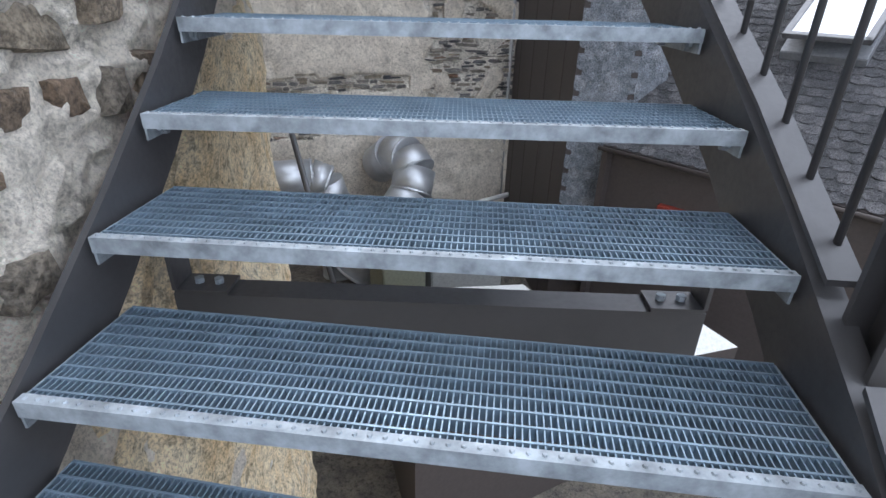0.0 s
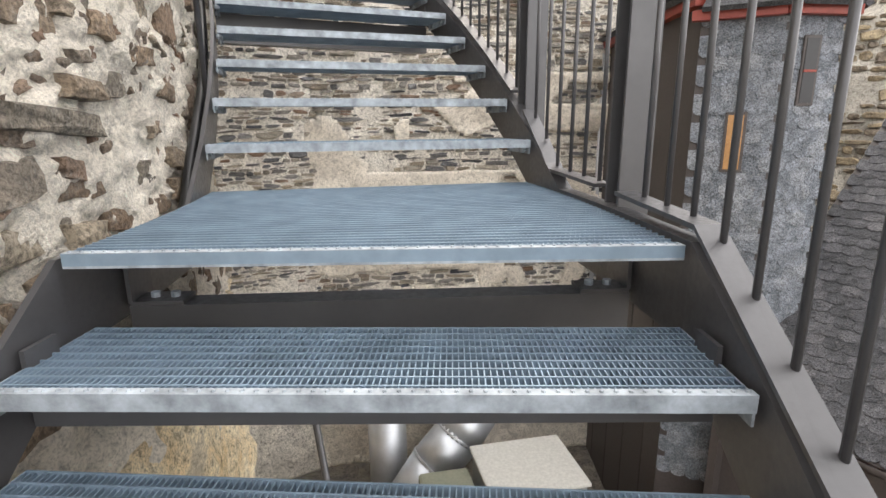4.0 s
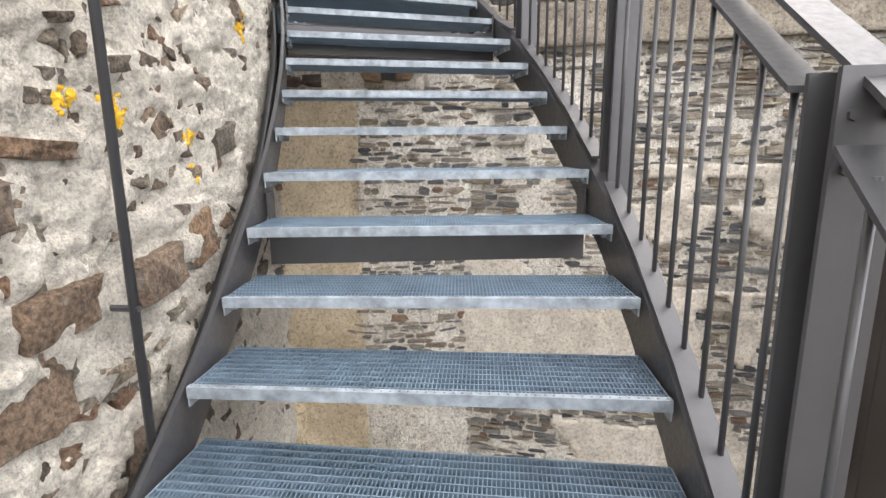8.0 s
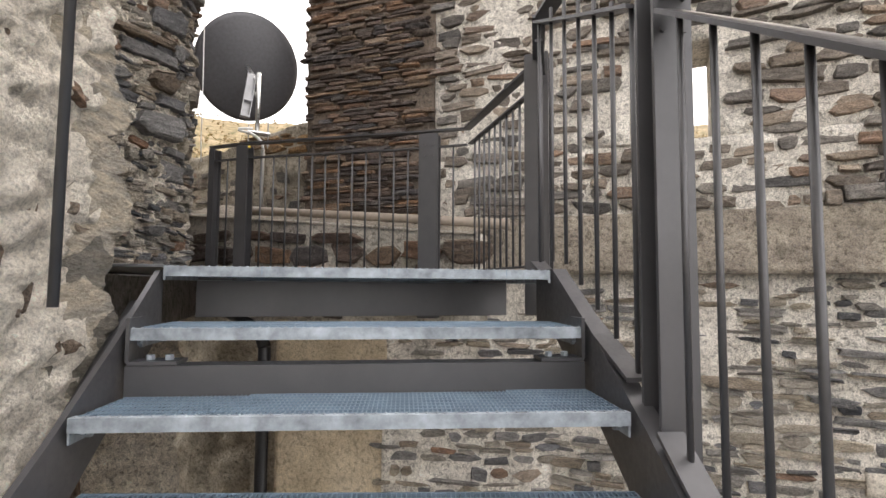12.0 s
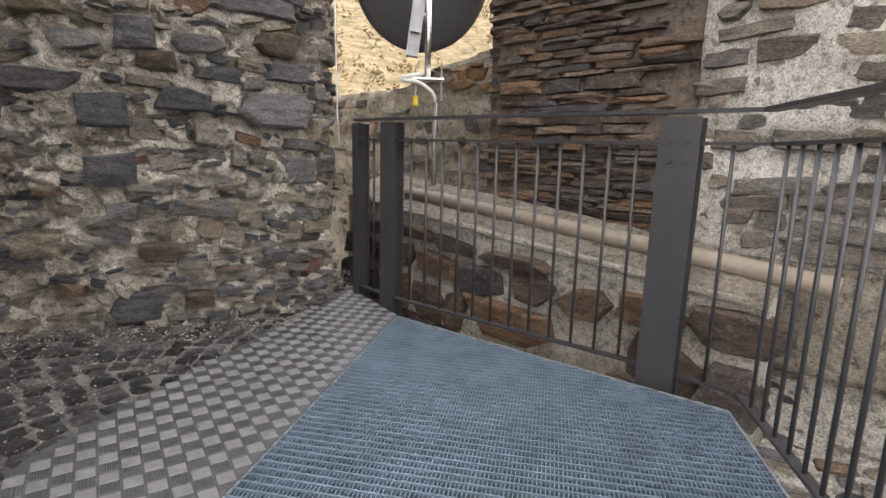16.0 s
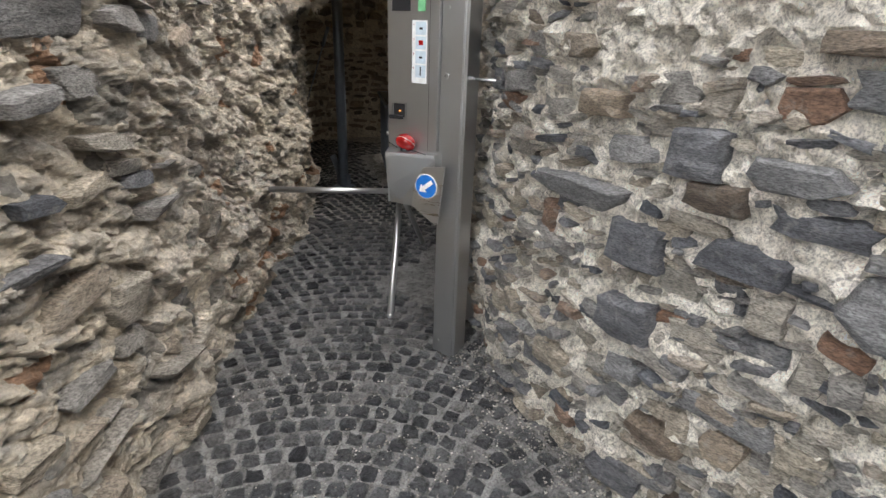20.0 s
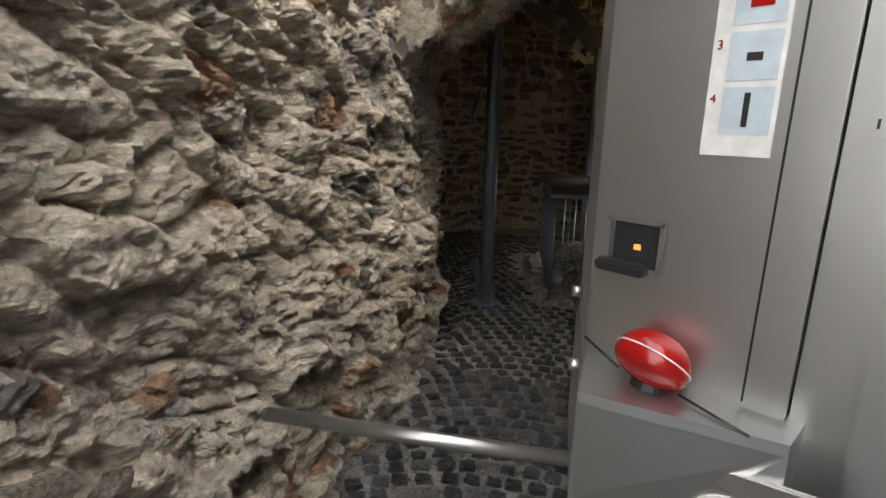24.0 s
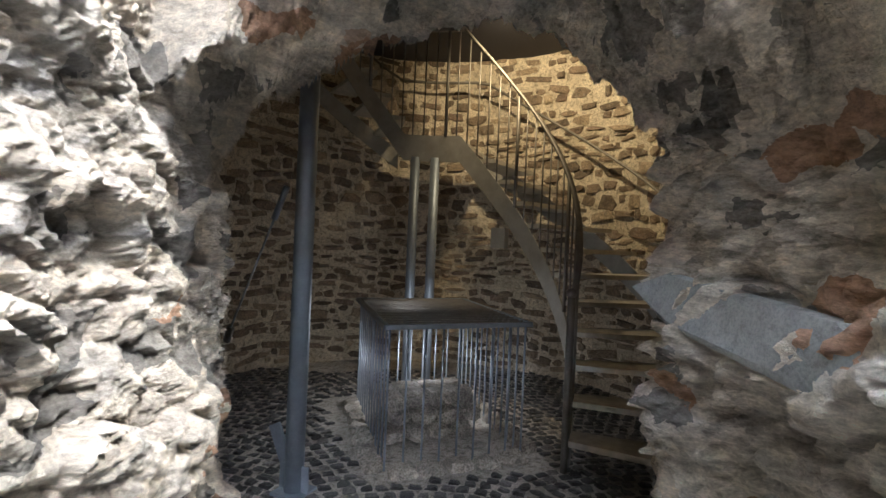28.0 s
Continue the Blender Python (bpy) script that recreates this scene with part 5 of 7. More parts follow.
par_ob = par.build("wall_parapet", mortar_mat("grey_old_render", (0.46, 0.42, 0.35), (0.27, 0.25, 0.21), (0.2, 0.18, 0.14), 2.0, 0.04), 0.06, 0.4, "old grey rendered parapet with a rise of orange stones below the dish", top=par_top)
lay("stone", courses(par, 0.02, 1.7, 3.3, 4.0, (0.04, 0.11), (0.12, 0.4), 0.95, (0.06, 0.1), 78, lambda u, z, r: z > par_top(u) - 0.03 or z < 3.42 + 0.2 * u + 0.1 * r.random(), 0.06, -0.004, 0.02, 0.004), SLABS + HEWN,
    stone_mat("orange_stone", [(0.0, (0.2, 0.12, 0.06)), (0.4, (0.36, 0.22, 0.1)), (0.7, (0.26, 0.19, 0.12)), (1.0, (0.42, 0.25, 0.1))], True), M["far_joined"], par_ob, 60)

lay("stone", courses(par, 0.05, 3.2, 2.0, 3.55, (0.05, 0.14), (0.1, 0.34), 0.6, (0.05, 0.09), 77, lambda u, z, r: z > par_top(u) - 0.06 or u < 1.7 and z > 3.4, 0.1, 0.004, 0.03, -0.008), SLABS + HEWN, M["far"], M["far_joined"], par_ob, 120)

# hillside far off
hill_v, hill_f = [], []
for i in range(49):
    for j in range(20):
        a = radians(-70 + 200 * i / 48)
        r = 60 + 16 * j
        h = -10 + 120 * (j / 19) ** 1.05 + 7 * noise.fractal(Vector((a * 3, j * 0.3, 2)), 0.9, 2, 4)
        hill_v.append((-math.sin(a) * r - 10, math.cos(a) * r, h - 4 * math.cos(a * 2)))
for i in range(48):
    for j in range(19):
        a = i * 20 + j
        hill_f.append((a, a + 1, a + 21, a + 20))
hm, hn, hl, hp = material("dry_hillside")
ha, hb = noise_node(hn, hl, 0.22, 8, 0.65), noise_node(hn, hl, 1.1, 6, 0.7)
hr = ramp(hn, [(0.34, (0.1, 0.095, 0.04)), (0.46, (0.21, 0.165, 0.09)), (0.56, (0.29, 0.225, 0.13)), (0.68, (0.35, 0.28, 0.18))])
hl.new(ha.outputs[0], hr.inputs[0])
hs = ramp(hn, [(0.36, (0.45, 0.45, 0.42)), (0.5, (1.0, 1.0, 1.0)), (0.64, (1.25, 1.2, 1.1))])
hl.new(hb.outputs[0], hs.inputs[0])
hl.new(mix(hn, hl, 0.9, hr.outputs[0], hs.outputs[0], "MULTIPLY"), hp.inputs["Base Color"])
hp.inputs["Roughness"].default_value = 1
tagged(raw("hillside", hill_v, hill_f, hm, None, True), "dry ochre hillside beyond the castle", "hillside", kind="structure")

# scrub and bare trees on the hillside
rng = random.Random(44)
vs_, fs_ = [], []
ICO = [(0, 0, 1), (0.89, 0, 0.45), (0.28, 0.85, 0.45), (-0.72, 0.53, 0.45), (-0.72, -0.53, 0.45), (0.28, -0.85, 0.45), (0, 0, -0.4)]
for _ in range(3600):
    fi, fj = rng.uniform(8, 40), 19 * rng.random() ** 0.8
    k0 = int(fi) * 20 + min(int(fj), 18)
    fa, fb = fi - int(fi), fj - min(int(fj), 18)
    v00, v01, v10, v11 = (Vector(hill_v[k0 + d_]) for d_ in (0, 1, 20, 21))
    o = v00.lerp(v01, fb).lerp(v10.lerp(v11, fb), fa)
    big_ = rng.uniform(0.5, 1.1) * (2.0 if rng.random() < 0.25 else 1.0)
    for _k in range(rng.randrange(7, 13)):
        c_ = o + Vector((rng.uniform(-1, 1), rng.uniform(-1, 1), rng.uniform(0, 1.9))) * big_
        r_ = big_ * rng.uniform(0.18, 0.5)
        b_ = len(vs_)
        vs_ += [tuple(c_ + Vector(q_) * r_ * rng.uniform(0.5, 1.35)) for q_ in ICO]
        fs_ += [(b_, b_ + 1 + k_, b_ + 1 + (k_ + 1) % 5) for k_ in range(5)] + [(b_ + 6, b_ + 1 + (k_ + 1) % 5, b_ + 1 + k_) for k_ in range(5)]
scrub_m = stone_mat("dry_scrub", [(0.0, (0.13, 0.13, 0.055)), (0.25, (0.3, 0.225, 0.11)), (0.5, (0.19, 0.145, 0.075)), (0.8, (0.38, 0.285, 0.14)), (1.0, (0.24, 0.22, 0.09))], False, dusty=0.1)
tagged(raw("hill_scrub", vs_, fs_, scrub_m, None, kind="stuff"), "dry brown and green scrub over the hillside", "shrubs", kind="stuff")

# ---------- floors ----------
bm = bmesh.new()
bmesh.ops.create_grid(bm, x_segments=30, y_segments=30, size=400, matrix=Matrix.Translation((0, 0, GROUND)))
tagged(part("ground", bm, M["gravel"]), "dark gravel courtyard ground", "ground", kind="structure")


def deck_slab(name, pts, z, thick, mat, label):
    bm = bmesh.new()
    a = [bm.verts.new((x, y, z)) for x, y in pts]
    b = [bm.verts.new((x, y, z - thick)) for x, y in pts]
    bm.faces.new(a)
    bm.faces.new(b[::-1])
    for i in range(len(pts)):
        j = (i + 1) % len(pts)
        bm.faces.new((a[i], a[j], b[j], b[i]))
    return tagged(part(name, bm, mat), label, "floor", kind="structure")


floor_p = deck_slab("floor_passage", [(-1.6, 2.4), (-3.34, 4.88), (-3.9, 5.15), (-6.5, 2.2), (-6.3, -0.6), (-4.2, 0.3), (-2.2, 1.6)], ZTOP - 0.017, 0.3, M["grit"], "dark grit bedding of the cobbled passage floor")
floor_c = deck_slab("floor_chamber", [(QX + (QR + 0.1) * math.cos(2 * math.pi * i / 48), QY + (QR + 0.1) * math.sin(2 * math.pi * i / 48)) for i in range(48)], ZTOP - 0.014, 0.3, M["grit_pale"], "grit bedding of the chamber's cobbles")

# cobbles in segmental arcs
AX = Vector((-0.87, -0.5, 0)).normalized()
AN = Vector((-AX.y, AX.x, 0))
ORG = Vector((-2.2, 2.9, 0))
CAGE_FL, CAGE_FR, CAGE_BL = Vector((-7.0, -0.02, 0)), Vector((-7.73, 0.70, 0)), Vector((-8.2, -1.0, 0))


def on_cage(p, grow):
    u, v = (CAGE_FR - CAGE_FL), (CAGE_BL - CAGE_FL)
    d = p - CAGE_FL
    a, b = d.dot(u.normalized()), d.dot(v.normalized())
    return -grow < a < u.length + grow and -grow < b < v.length + grow


plate2 = [(-1.30, 2.60), (-2.67, 4.72), (-3.32, 4.86), (-2.34, 2.98), (-1.52, 2.46)]
plate_v = [Vector((*c, 0)) for c in plate2]


def on_floor(p):
    if (p.x - QX) ** 2 + (p.y - QY) ** 2 < (QR + 0.02) ** 2:
        return not on_cage(p, 0.16)
    if p.x > -1.7 or p.x < -6.4:
        return False
    if inside(p, plate_v):
        return False
    lu = np.interp(-p.x, [-g[0] for g in GATE_L], [g[1] for g in GATE_L])
    if p.y < lu - 0.02:
        return False
    xr = np.interp(p.y, [g[1] for g in GATE_R[::-1]], [g[0] for g in GATE_R[::-1]])
    if p.y > 1.6 and p.x < xr - 0.02:
        return False
    # outer edge, along the chequer plate
    return (p.x + 1.52) * 0.52 + (p.y - 2.46) * 0.82 < 0.0 or p.x < -2.3 and not (p.x > -3.4 and (p.x + 2.34) * 1.88 + (p.y - 2.98) * 0.98 > -0.03)


rng = random.Random(5)
near_c, far_c = [], []
for row in range(-16, 84):
    d0 = row * 0.098
    for k in range(-24, 25):
        o = k * 0.1 + (0.05 if row % 2 else 0) + rng.uniform(-0.012, 0.012)
        seg = ((o + 0.75) % 1.5) - 0.75
        d = d0 + 0.22 * (1 - (seg / 0.75) ** 2)
        p = ORG + AX * d + AN * o
        p.z = 0
        if not on_floor(p):
            continue
        tilt = math.atan2(AX.y, AX.x) + math.atan(0.78 * seg)
        w, l = rng.uniform(0.084, 0.1), rng.uniform(0.08, 0.094)
        hgt = 0.05
        m = Matrix.Translation((p.x, p.y, ZTOP - 0.028 + rng.uniform(-0.004, 0.004))) @ Matrix.Rotation(tilt + rng.uniform(-0.06, 0.06), 4, "Z") @ Matrix.Rotation(rng.uniform(-0.04, 0.04), 4, "X") @ Matrix.Diagonal((l, w, hgt, 1))
        (near_c if p.x > -6.0 else far_c).append(m)
COB = stone_shapes(16, 8, 17, 0.22)
lay("cobble", near_c, COB, M["cobble"], M["cobble_joined"], floor_p, 300, lambda m: (m.translation - Vector((-3.9, 1.9, ZTOP))).length)
lay("cobble", far_c, COB, M["cobble"], M["cobble_joined"], floor_c, 250, lambda m: (m.translation - Vector((-6.7, 0.3, ZTOP))).length)

# loose grit along the jamb and beside the plate
vs_, fs_ = [], []
rng = random.Random(8)
for _ in range(7000):
    p = Vector((rng.uniform(-3.6, -1.5), rng.uniform(1.6, 4.9), 0))
    if on_floor(p) and noise.noise(Vector((p.x * 2, p.y * 2, 1))) > -0.1:
        r = rng.uniform(0.002, 0.009)
        b = len(vs_)
        for c in ((1, 0, 0), (-0.6, 0.8, 0), (-0.5, -0.9, 0), (0.1, 0.1, 0.9)):
            vs_.append((p.x + r * c[0], p.y + r * c[1], ZTOP - 0.006 + r * c[2]))
        fs_ += [(b, b + 1, b + 3), (b + 1, b + 2, b + 3), (b + 2, b, b + 3)]
# a denser strip of pale chips at the foot of the jamb
for _ in range(2600):
    g = rng.uniform(1.6, gate_r.total - 0.3)
    x_, y_ = gate_r.point(g, ZTOP, 0.03 + 0.24 * rng.random() ** 1.6)[:2]
    r = rng.uniform(0.003, 0.011)
    b = len(vs_)
    for c in ((1, 0, 0), (-0.6, 0.8, 0), (-0.5, -0.9, 0), (0.1, 0.1, 0.9)):
        vs_.append((x_ + r * c[0], y_ + r * c[1], ZTOP - 0.007 + r * c[2]))
    fs_ += [(b, b + 1, b + 3), (b + 1, b + 2, b + 3), (b + 2, b, b + 3)]
tagged(raw("grit_scatter", vs_, fs_, stone_mat("pale_chips", [(0.0, (0.22, 0.21, 0.2)), (0.6, (0.4, 0.38, 0.34)), (1.0, (0.68, 0.65, 0.6))], False), None, kind="stuff"), "pale stone chips scattered over the cobbles", "gravel")

# ---------- turnstile ----------
TX = -3.93
turn = thing("turnstile", "brushed stainless steel ticket turnstile with a red lamp and tripod arms", "turnstile", (TX, 2.4, ZTOP))


def tbox(name, mat, y0, y1, z0, z1, x0, x1, bevel=0.004, label="", parent=None):
    return box(name, mat, parent or turn, (x1 - x0, y1 - y0, z1 - z0), Matrix.Translation(((x0 + x1) / 2 - TX, (y0 + y1) / 2 - 2.4, (z0 + z1) / 2 - ZTOP)), bevel, label)


SS = M["stainless"]
tbox("post", SS, 2.42, 2.565, ZTOP, 4.13, TX - 0.16, TX - 0.02)
tbox("post_rib", SS, 2.485, 2.55, ZTOP, 4.12, TX - 0.05, TX - 0.006)
tbox("post_cap", SS, 2.13, 2.57, 4.13, 4.145, TX - 0.3, TX + 0.012, 0.002)
bm = bmesh.new()
ring_ = [(TX, 2.121), (TX, 2.418), (TX - 0.4, 2.4), (-4.36, 2.13), (-4.2, 1.945)]
a = [bm.verts.new((x - TX, y - 2.4, 4.13 - ZTOP)) for x, y in ring_]
b = [bm.verts.new((x - TX, y - 2.4, 3.05 - ZTOP)) for x, y in ring_]
bm.faces.new(a), bm.faces.new(b[::-1])
for i in range(5):
    bm.faces.new((a[i], b[i], b[(i + 1) % 5], a[(i + 1) % 5]))
bmesh.ops.bevel(bm, geom=bm.edges[:], offset=0.004, segments=2, affect="EDGES")
body = part("cabinet", bm, SS, turn)
tbox("door_seam", M["black"], 2.366, 2.370, 3.37, 4.12, TX - 0.01, TX + 0.0015, 0.0)
tbox("side_cover", SS, 2.370, 2.42, 3.37, 4.12, TX, TX + 0.006, 0.001)
bm = bmesh.new()
top_ = [(-3.795, 2.195), (-3.875, 2.44), (-3.96, 2.44), (-3.96, 2.125), (-3.93, 2.125)]
a = [bm.verts.new((x - TX, y - 2.4, 3.362 - ZTOP)) for x, y in top_]
b = [bm.verts.new((x - TX, y - 2.4, 3.345 - ZTOP)) for x, y in top_]
bm.faces.new(a), bm.faces.new(b[::-1])
for i in range(5):
    bm.faces.new((a[i], b[i], b[(i + 1) % 5], a[(i + 1) % 5]))
part("shelf", bm, SS, turn)
bm = bmesh.new()
prof = [(2.19, 3.345, -3.80), (2.44, 3.345, -3.88), (2.44, 3.02, -3.885), (2.25, 3.10, -3.86), (2.20, 3.12, -3.84), (2.19, 3.17, -3.82)]
f = [bm.verts.new((x - TX, y - 2.4, z - ZTOP)) for y, z, x in prof]
b = [bm.verts.new((-0.3, y - 2.4, z - ZTOP)) for y, z, x in prof]
bm.faces.new(f), bm.faces.new(b[::-1])
for i in range(6):
    bm.faces.new((f[i], b[i], b[(i + 1) % 6], f[(i + 1) % 6]))
part("drive_housing", bm, SS, turn)
bm = bmesh.new()
prof = [(2.214, 3.14), (2.335, 3.288), (2.505, 3.312), (2.47, 3.0), (2.44, 3.0)]
f = [bm.verts.new((0.062, y - 2.4, z - ZTOP)) for y, z in prof]
b = [bm.verts.new((0.05, y - 2.4, z - ZTOP)) for y, z in prof]
bm.faces.new(f), bm.faces.new(b[::-1])
for i in range(5):
    bm.faces.new((f[i], b[i], b[(i + 1) % 5], f[(i + 1) % 5]))
part("sign_plate", bm, metal_mat("bright_stainless", (0.66, 0.65, 0.63), 0.3, 1.0, 0.05, 9, (1, 0.05, 1)), turn)
XS = 0.0635
SC = (2.40, 3.196)
bm = bmesh.new()
bmesh.ops.create_cone(bm, cap_ends=True, segments=40, radius1=0.066, radius2=0.066, depth=0.003, matrix=Matrix.Translation((XS, SC[0] - 2.4, SC[1] - ZTOP)) @ Matrix.Rotation(radians(90), 4, "Y"))
sign = part("round_sign", bm, M["white"], turn, "round blue sign with a white arrow")
bm = bmesh.new()
bmesh.ops.create_cone(bm, cap_ends=True, segments=40, radius1=0.061, radius2=0.061, depth=0.003, matrix=Matrix.Translation((XS + 0.002, SC[0] - 2.4, SC[1] - ZTOP)) @ Matrix.Rotation(radians(90), 4, "Y"))
part("sign_face", bm, M["blue"], sign)
bm = bmesh.new()
arrow = [(-0.05, 0), (-0.014, 0.028), (-0.014, 0.011), (0.048, 0.011), (0.048, -0.011), (-0.014, -0.011), (-0.014, -0.028)]
ang = radians(38)
pts = [(a * math.cos(ang) - c * math.sin(ang), a * math.sin(ang) + c * math.cos(ang)) for a, c in arrow]
vs = [bm.verts.new((XS + 0.0045, SC[0] - 2.4 + y, SC[1] - ZTOP + z)) for y, z in pts]
bm.faces.new((vs[0], vs[1], vs[2], vs[5], vs[6]))
bm.faces.new((vs[2], vs[3], vs[4], vs[5]))
part("arrow", bm, M["white"], sign)
# red lamp on the shelf: a glossy flattened ball, tilted, with a seam round its middle
lamp_m = Matrix.Translation((0.04, 2.255 - 2.4, 3.403 - ZTOP)) @ Matrix.Rotation(radians(-10), 4, "X") @ Matrix.Rotation(radians(-42), 4, "Y")
bm = bmesh.new()
rows = []
for i in range(17):
    a = radians(-88 + 176 * i / 16)
    up_, swell = (0.044, 1.0) if a > 0 else (0.036, 1.0 + 0.07 * math.sin(-2 * a))
    rows.append([lamp_m @ Vector((0.047 * swell * math.cos(a) * math.cos(t_), 0.055 * swell * math.cos(a) * math.sin(t_), up_ * math.sin(a))) for t_ in [2 * math.pi * k / 28 for k in range(28)]])
bm_strip(bm, rows, True)
part("lamp_dome", bm, M["red"], turn, "glossy red warning lamp dome", True)
bm = bmesh.new()
seam_ = [lamp_m @ Vector((0.0478 * math.cos(t_), 0.0558 * math.sin(t_), 0.002)) for t_ in [2 * math.pi * k / 36 for k in range(37)]]
bm_hose(bm, seam_, 0.0013, 6)
part("lamp_seam", bm, M["white"], turn, "thin pale seam round the lamp", True)
bm = bmesh.new()
bmesh.ops.create_cone(bm, cap_ends=True, segments=20, radius1=0.028, radius2=0.024, depth=0.012, matrix=Matrix.Translation((0.04, 2.255 - 2.4, 3.369 - ZTOP)))
part("lamp_base", bm, M["black"], turn)
bm = bmesh.new()
for a_, b_ in (((0.0, -0.28, 1.225), (0.03, -0.2, 1.208)), ((0.045, -0.1, 1.208), (0.075, 0.0, 1.204))):
    bm_tube(bm, a_, b_, 0.0022, 6)
part("lamp_wire", bm, M["black"], turn, "thin wire", True)
def on_side(f, z, out):
    """Point on the cabinet's flank, f from its front edge backwards."""
    p, q_ = Vector((TX, 2.121, z)), Vector((-4.2, 1.945, z))
    d = q_ - p
    return p + d * f + Vector((-d.y, d.x, 0)).normalized() * out - Vector((TX, 2.4, ZTOP))


bm = bmesh.new()
bm_strip(bm, [[on_side(f, z, o) for o, z in ((-0.01, 3.05), (-0.01, 3.33), (-0.005, 3.335), (0.005, 3.325), (0.005, 3.05))] for f in (0.0, 1.0)], True)
part("side_skirt", bm, SS, turn)
for f, z in ((0.2, 3.3), (0.72, 3.39)):
    bm = bmesh.new()
    bm_tube(bm, on_side(f, z, 0.0), on_side(f, z, 0.022), 0.012, 12)
    part("bolt", bm, SS, turn, smooth=True)
tbox("hinge_block", SS, 2.105, 2.125, 3.37, 3.44, TX - 0.12, TX - 0.07, 0.003)
# ticket reader
slot = tbox("ticket_reader", M["black"], 2.157, 2.228, 3.525, 3.595, TX - 0.01, TX + 0.004, 0.002, "black recessed ticket reader")
bm = bmesh.new()
for sz, ps in (((0.004, 0.09, 0.007), (0.008, 0, 0.037)), ((0.004, 0.09, 0.007), (0.008, 0, -0.037)), ((0.004, 0.007, 0.08), (0.008, 0.042, 0)), ((0.004, 0.007, 0.08), (0.008, -0.042, 0))):
    bm_box(bm, sz, Matrix.Translation((ps[0], 2.192 - 2.4 + ps[1], 3.56 - ZTOP + ps[2])))
part("bezel", bm, SS, slot)
tbox("reader_lip", M["black"], 2.14, 2.22, 3.516, 3.534, TX, TX + 0.03, 0.004, "", slot)
tbox("reader_light", plain_mat("orange_light", (0.9, 0.3, 0.05), 0.4, 0, 0.5), 2.192, 2.202, 3.553, 3.561, TX, TX + 0.0065, 0, "small orange light", slot)
# instruction sticker with plain pictograms
st_ = tbox("instruction_sticker", M["white"], 2.268, 2.352, 3.70, 3.99, TX, TX + 0.0035, 0, "white instruction sticker with four pictogram panels")
for i in range(4):
    zc = 3.955 - 0.066 * i
    tbox("panel", plain_mat("pale_blue_print", (0.55, 0.64, 0.7), 0.5), 2.288, 2.347, zc - 0.029, zc + 0.029, TX, TX + 0.0045, 0, "", st_)
    num = bpy.data.curves.new("step_number", "FONT")
    num.body, num.size, num.extrude = str(i + 1), 0.016, 0.0003
    tmp = new("step_number", num)
    me = bpy.data.meshes.new_from_object(tmp)
    bpy.data.objects.remove(tmp)
    me.materials.clear()
    me.materials.append(M["red"])
    piece("step_number", me, st_, Matrix.Translation((0.0045, 2.2725 - 2.4, zc + 0.01 - ZTOP)) @ Matrix(((0, 0, 1, 0), (1, 0, 0, 0), (0, 1, 0, 0), (0, 0, 0, 1))))
    if i == 1:
        tbox("pictogram", M["red"], 2.304, 2.334, zc - 0.012, zc + 0.014, TX, TX + 0.0055, 0.002, "", st_)
    elif i == 3:
        tbox("pictogram", M["black"], 2.312, 2.323, zc - 0.022, zc + 0.024, TX, TX + 0.0055, 0.002, "", st_)
    else:
        tbox("pictogram", M["black"], 2.308, 2.33, zc - 0.008, zc + 0.006, TX, TX + 0.0055, 0.002, "", st_)
# display strip at the top
tbox("display", M["black"], 2.15, 2.255, 4.03, 4.085, TX, TX + 0.005, 0.001, "dark display window with buttons")
tbox("key_window", plain_mat("green_print", (0.2, 0.5, 0.25), 0.4), 2.30, 2.34, 4.03, 4.09, TX, TX + 0.005, 0.001)
for zz in (2.24, 3.25, 4.05):
    bm = bmesh.new()
    bm_tube(bm, (-0.02, 2.455 - 2.4, zz - ZTOP), (-0.014, 2.455 - 2.4, zz - ZTOP), 0.008, 12)
    part("screw", bm, SS, turn)
bm = bmesh.new()
bm_tube(bm, (-0.02, 2.45 - 2.4, 3.743 - ZTOP), (-0.013, 2.45 - 2.4, 3.743 - ZTOP), 0.016, 20)
lk = part("lock", bm, SS, turn)
tbox("keyhole", M["black"], 2.4485, 2.4515, 3.738, 3.749, TX - 0.02, TX - 0.012, 0, "", lk)
# tripod
hub = Vector((-4.03 - TX, 2.13 - 2.4, 3.087 - ZTOP))
bm = bmesh.new()
bmesh.ops.create_uvsphere(bm, u_segments=16, v_segments=10, radius=0.045, matrix=Matrix.Translation(hub + Vector((-0.01, 0.03, 0))))
part("hub", bm, SS, turn, smooth=True)
for name, tip in (("arm", Vector((-3.619 - TX, 1.521 - 2.4, 3.092 - ZTOP))), ("arm", Vector((-3.572 - TX, 2.373 - 2.4, 2.553 - ZTOP))), ("arm", Vector((-0.5, 2.05 - 2.4, 2.62 - ZTOP)))):
    bm = bmesh.new()
    bm_tube(bm, hub, hub + (tip - hub) * 0.985, 0.0165, 16)
    bmesh.ops.create_uvsphere(bm, u_segments=12, v_segments=8, radius=0.0165, matrix=Matrix.Translation(hub + (tip - hub) * 0.985))
    part("arm", bm, SS, turn, "polished steel turnstile arm", True)
# stay rod to the wall and back column
bm = bmesh.new()
bm_tube(bm, (-0.12, 2.5 - 2.4, 3.73 - ZTOP), (-0.12, 2.74 - 2.4, 3.73 - ZTOP), 0.008, 12)
part("stay_rod", bm, SS, turn, smooth=True)
tbox("back_leg", SS, 2.40, 2.5, ZTOP, 3.0, TX - 0.6, TX - 0.45)

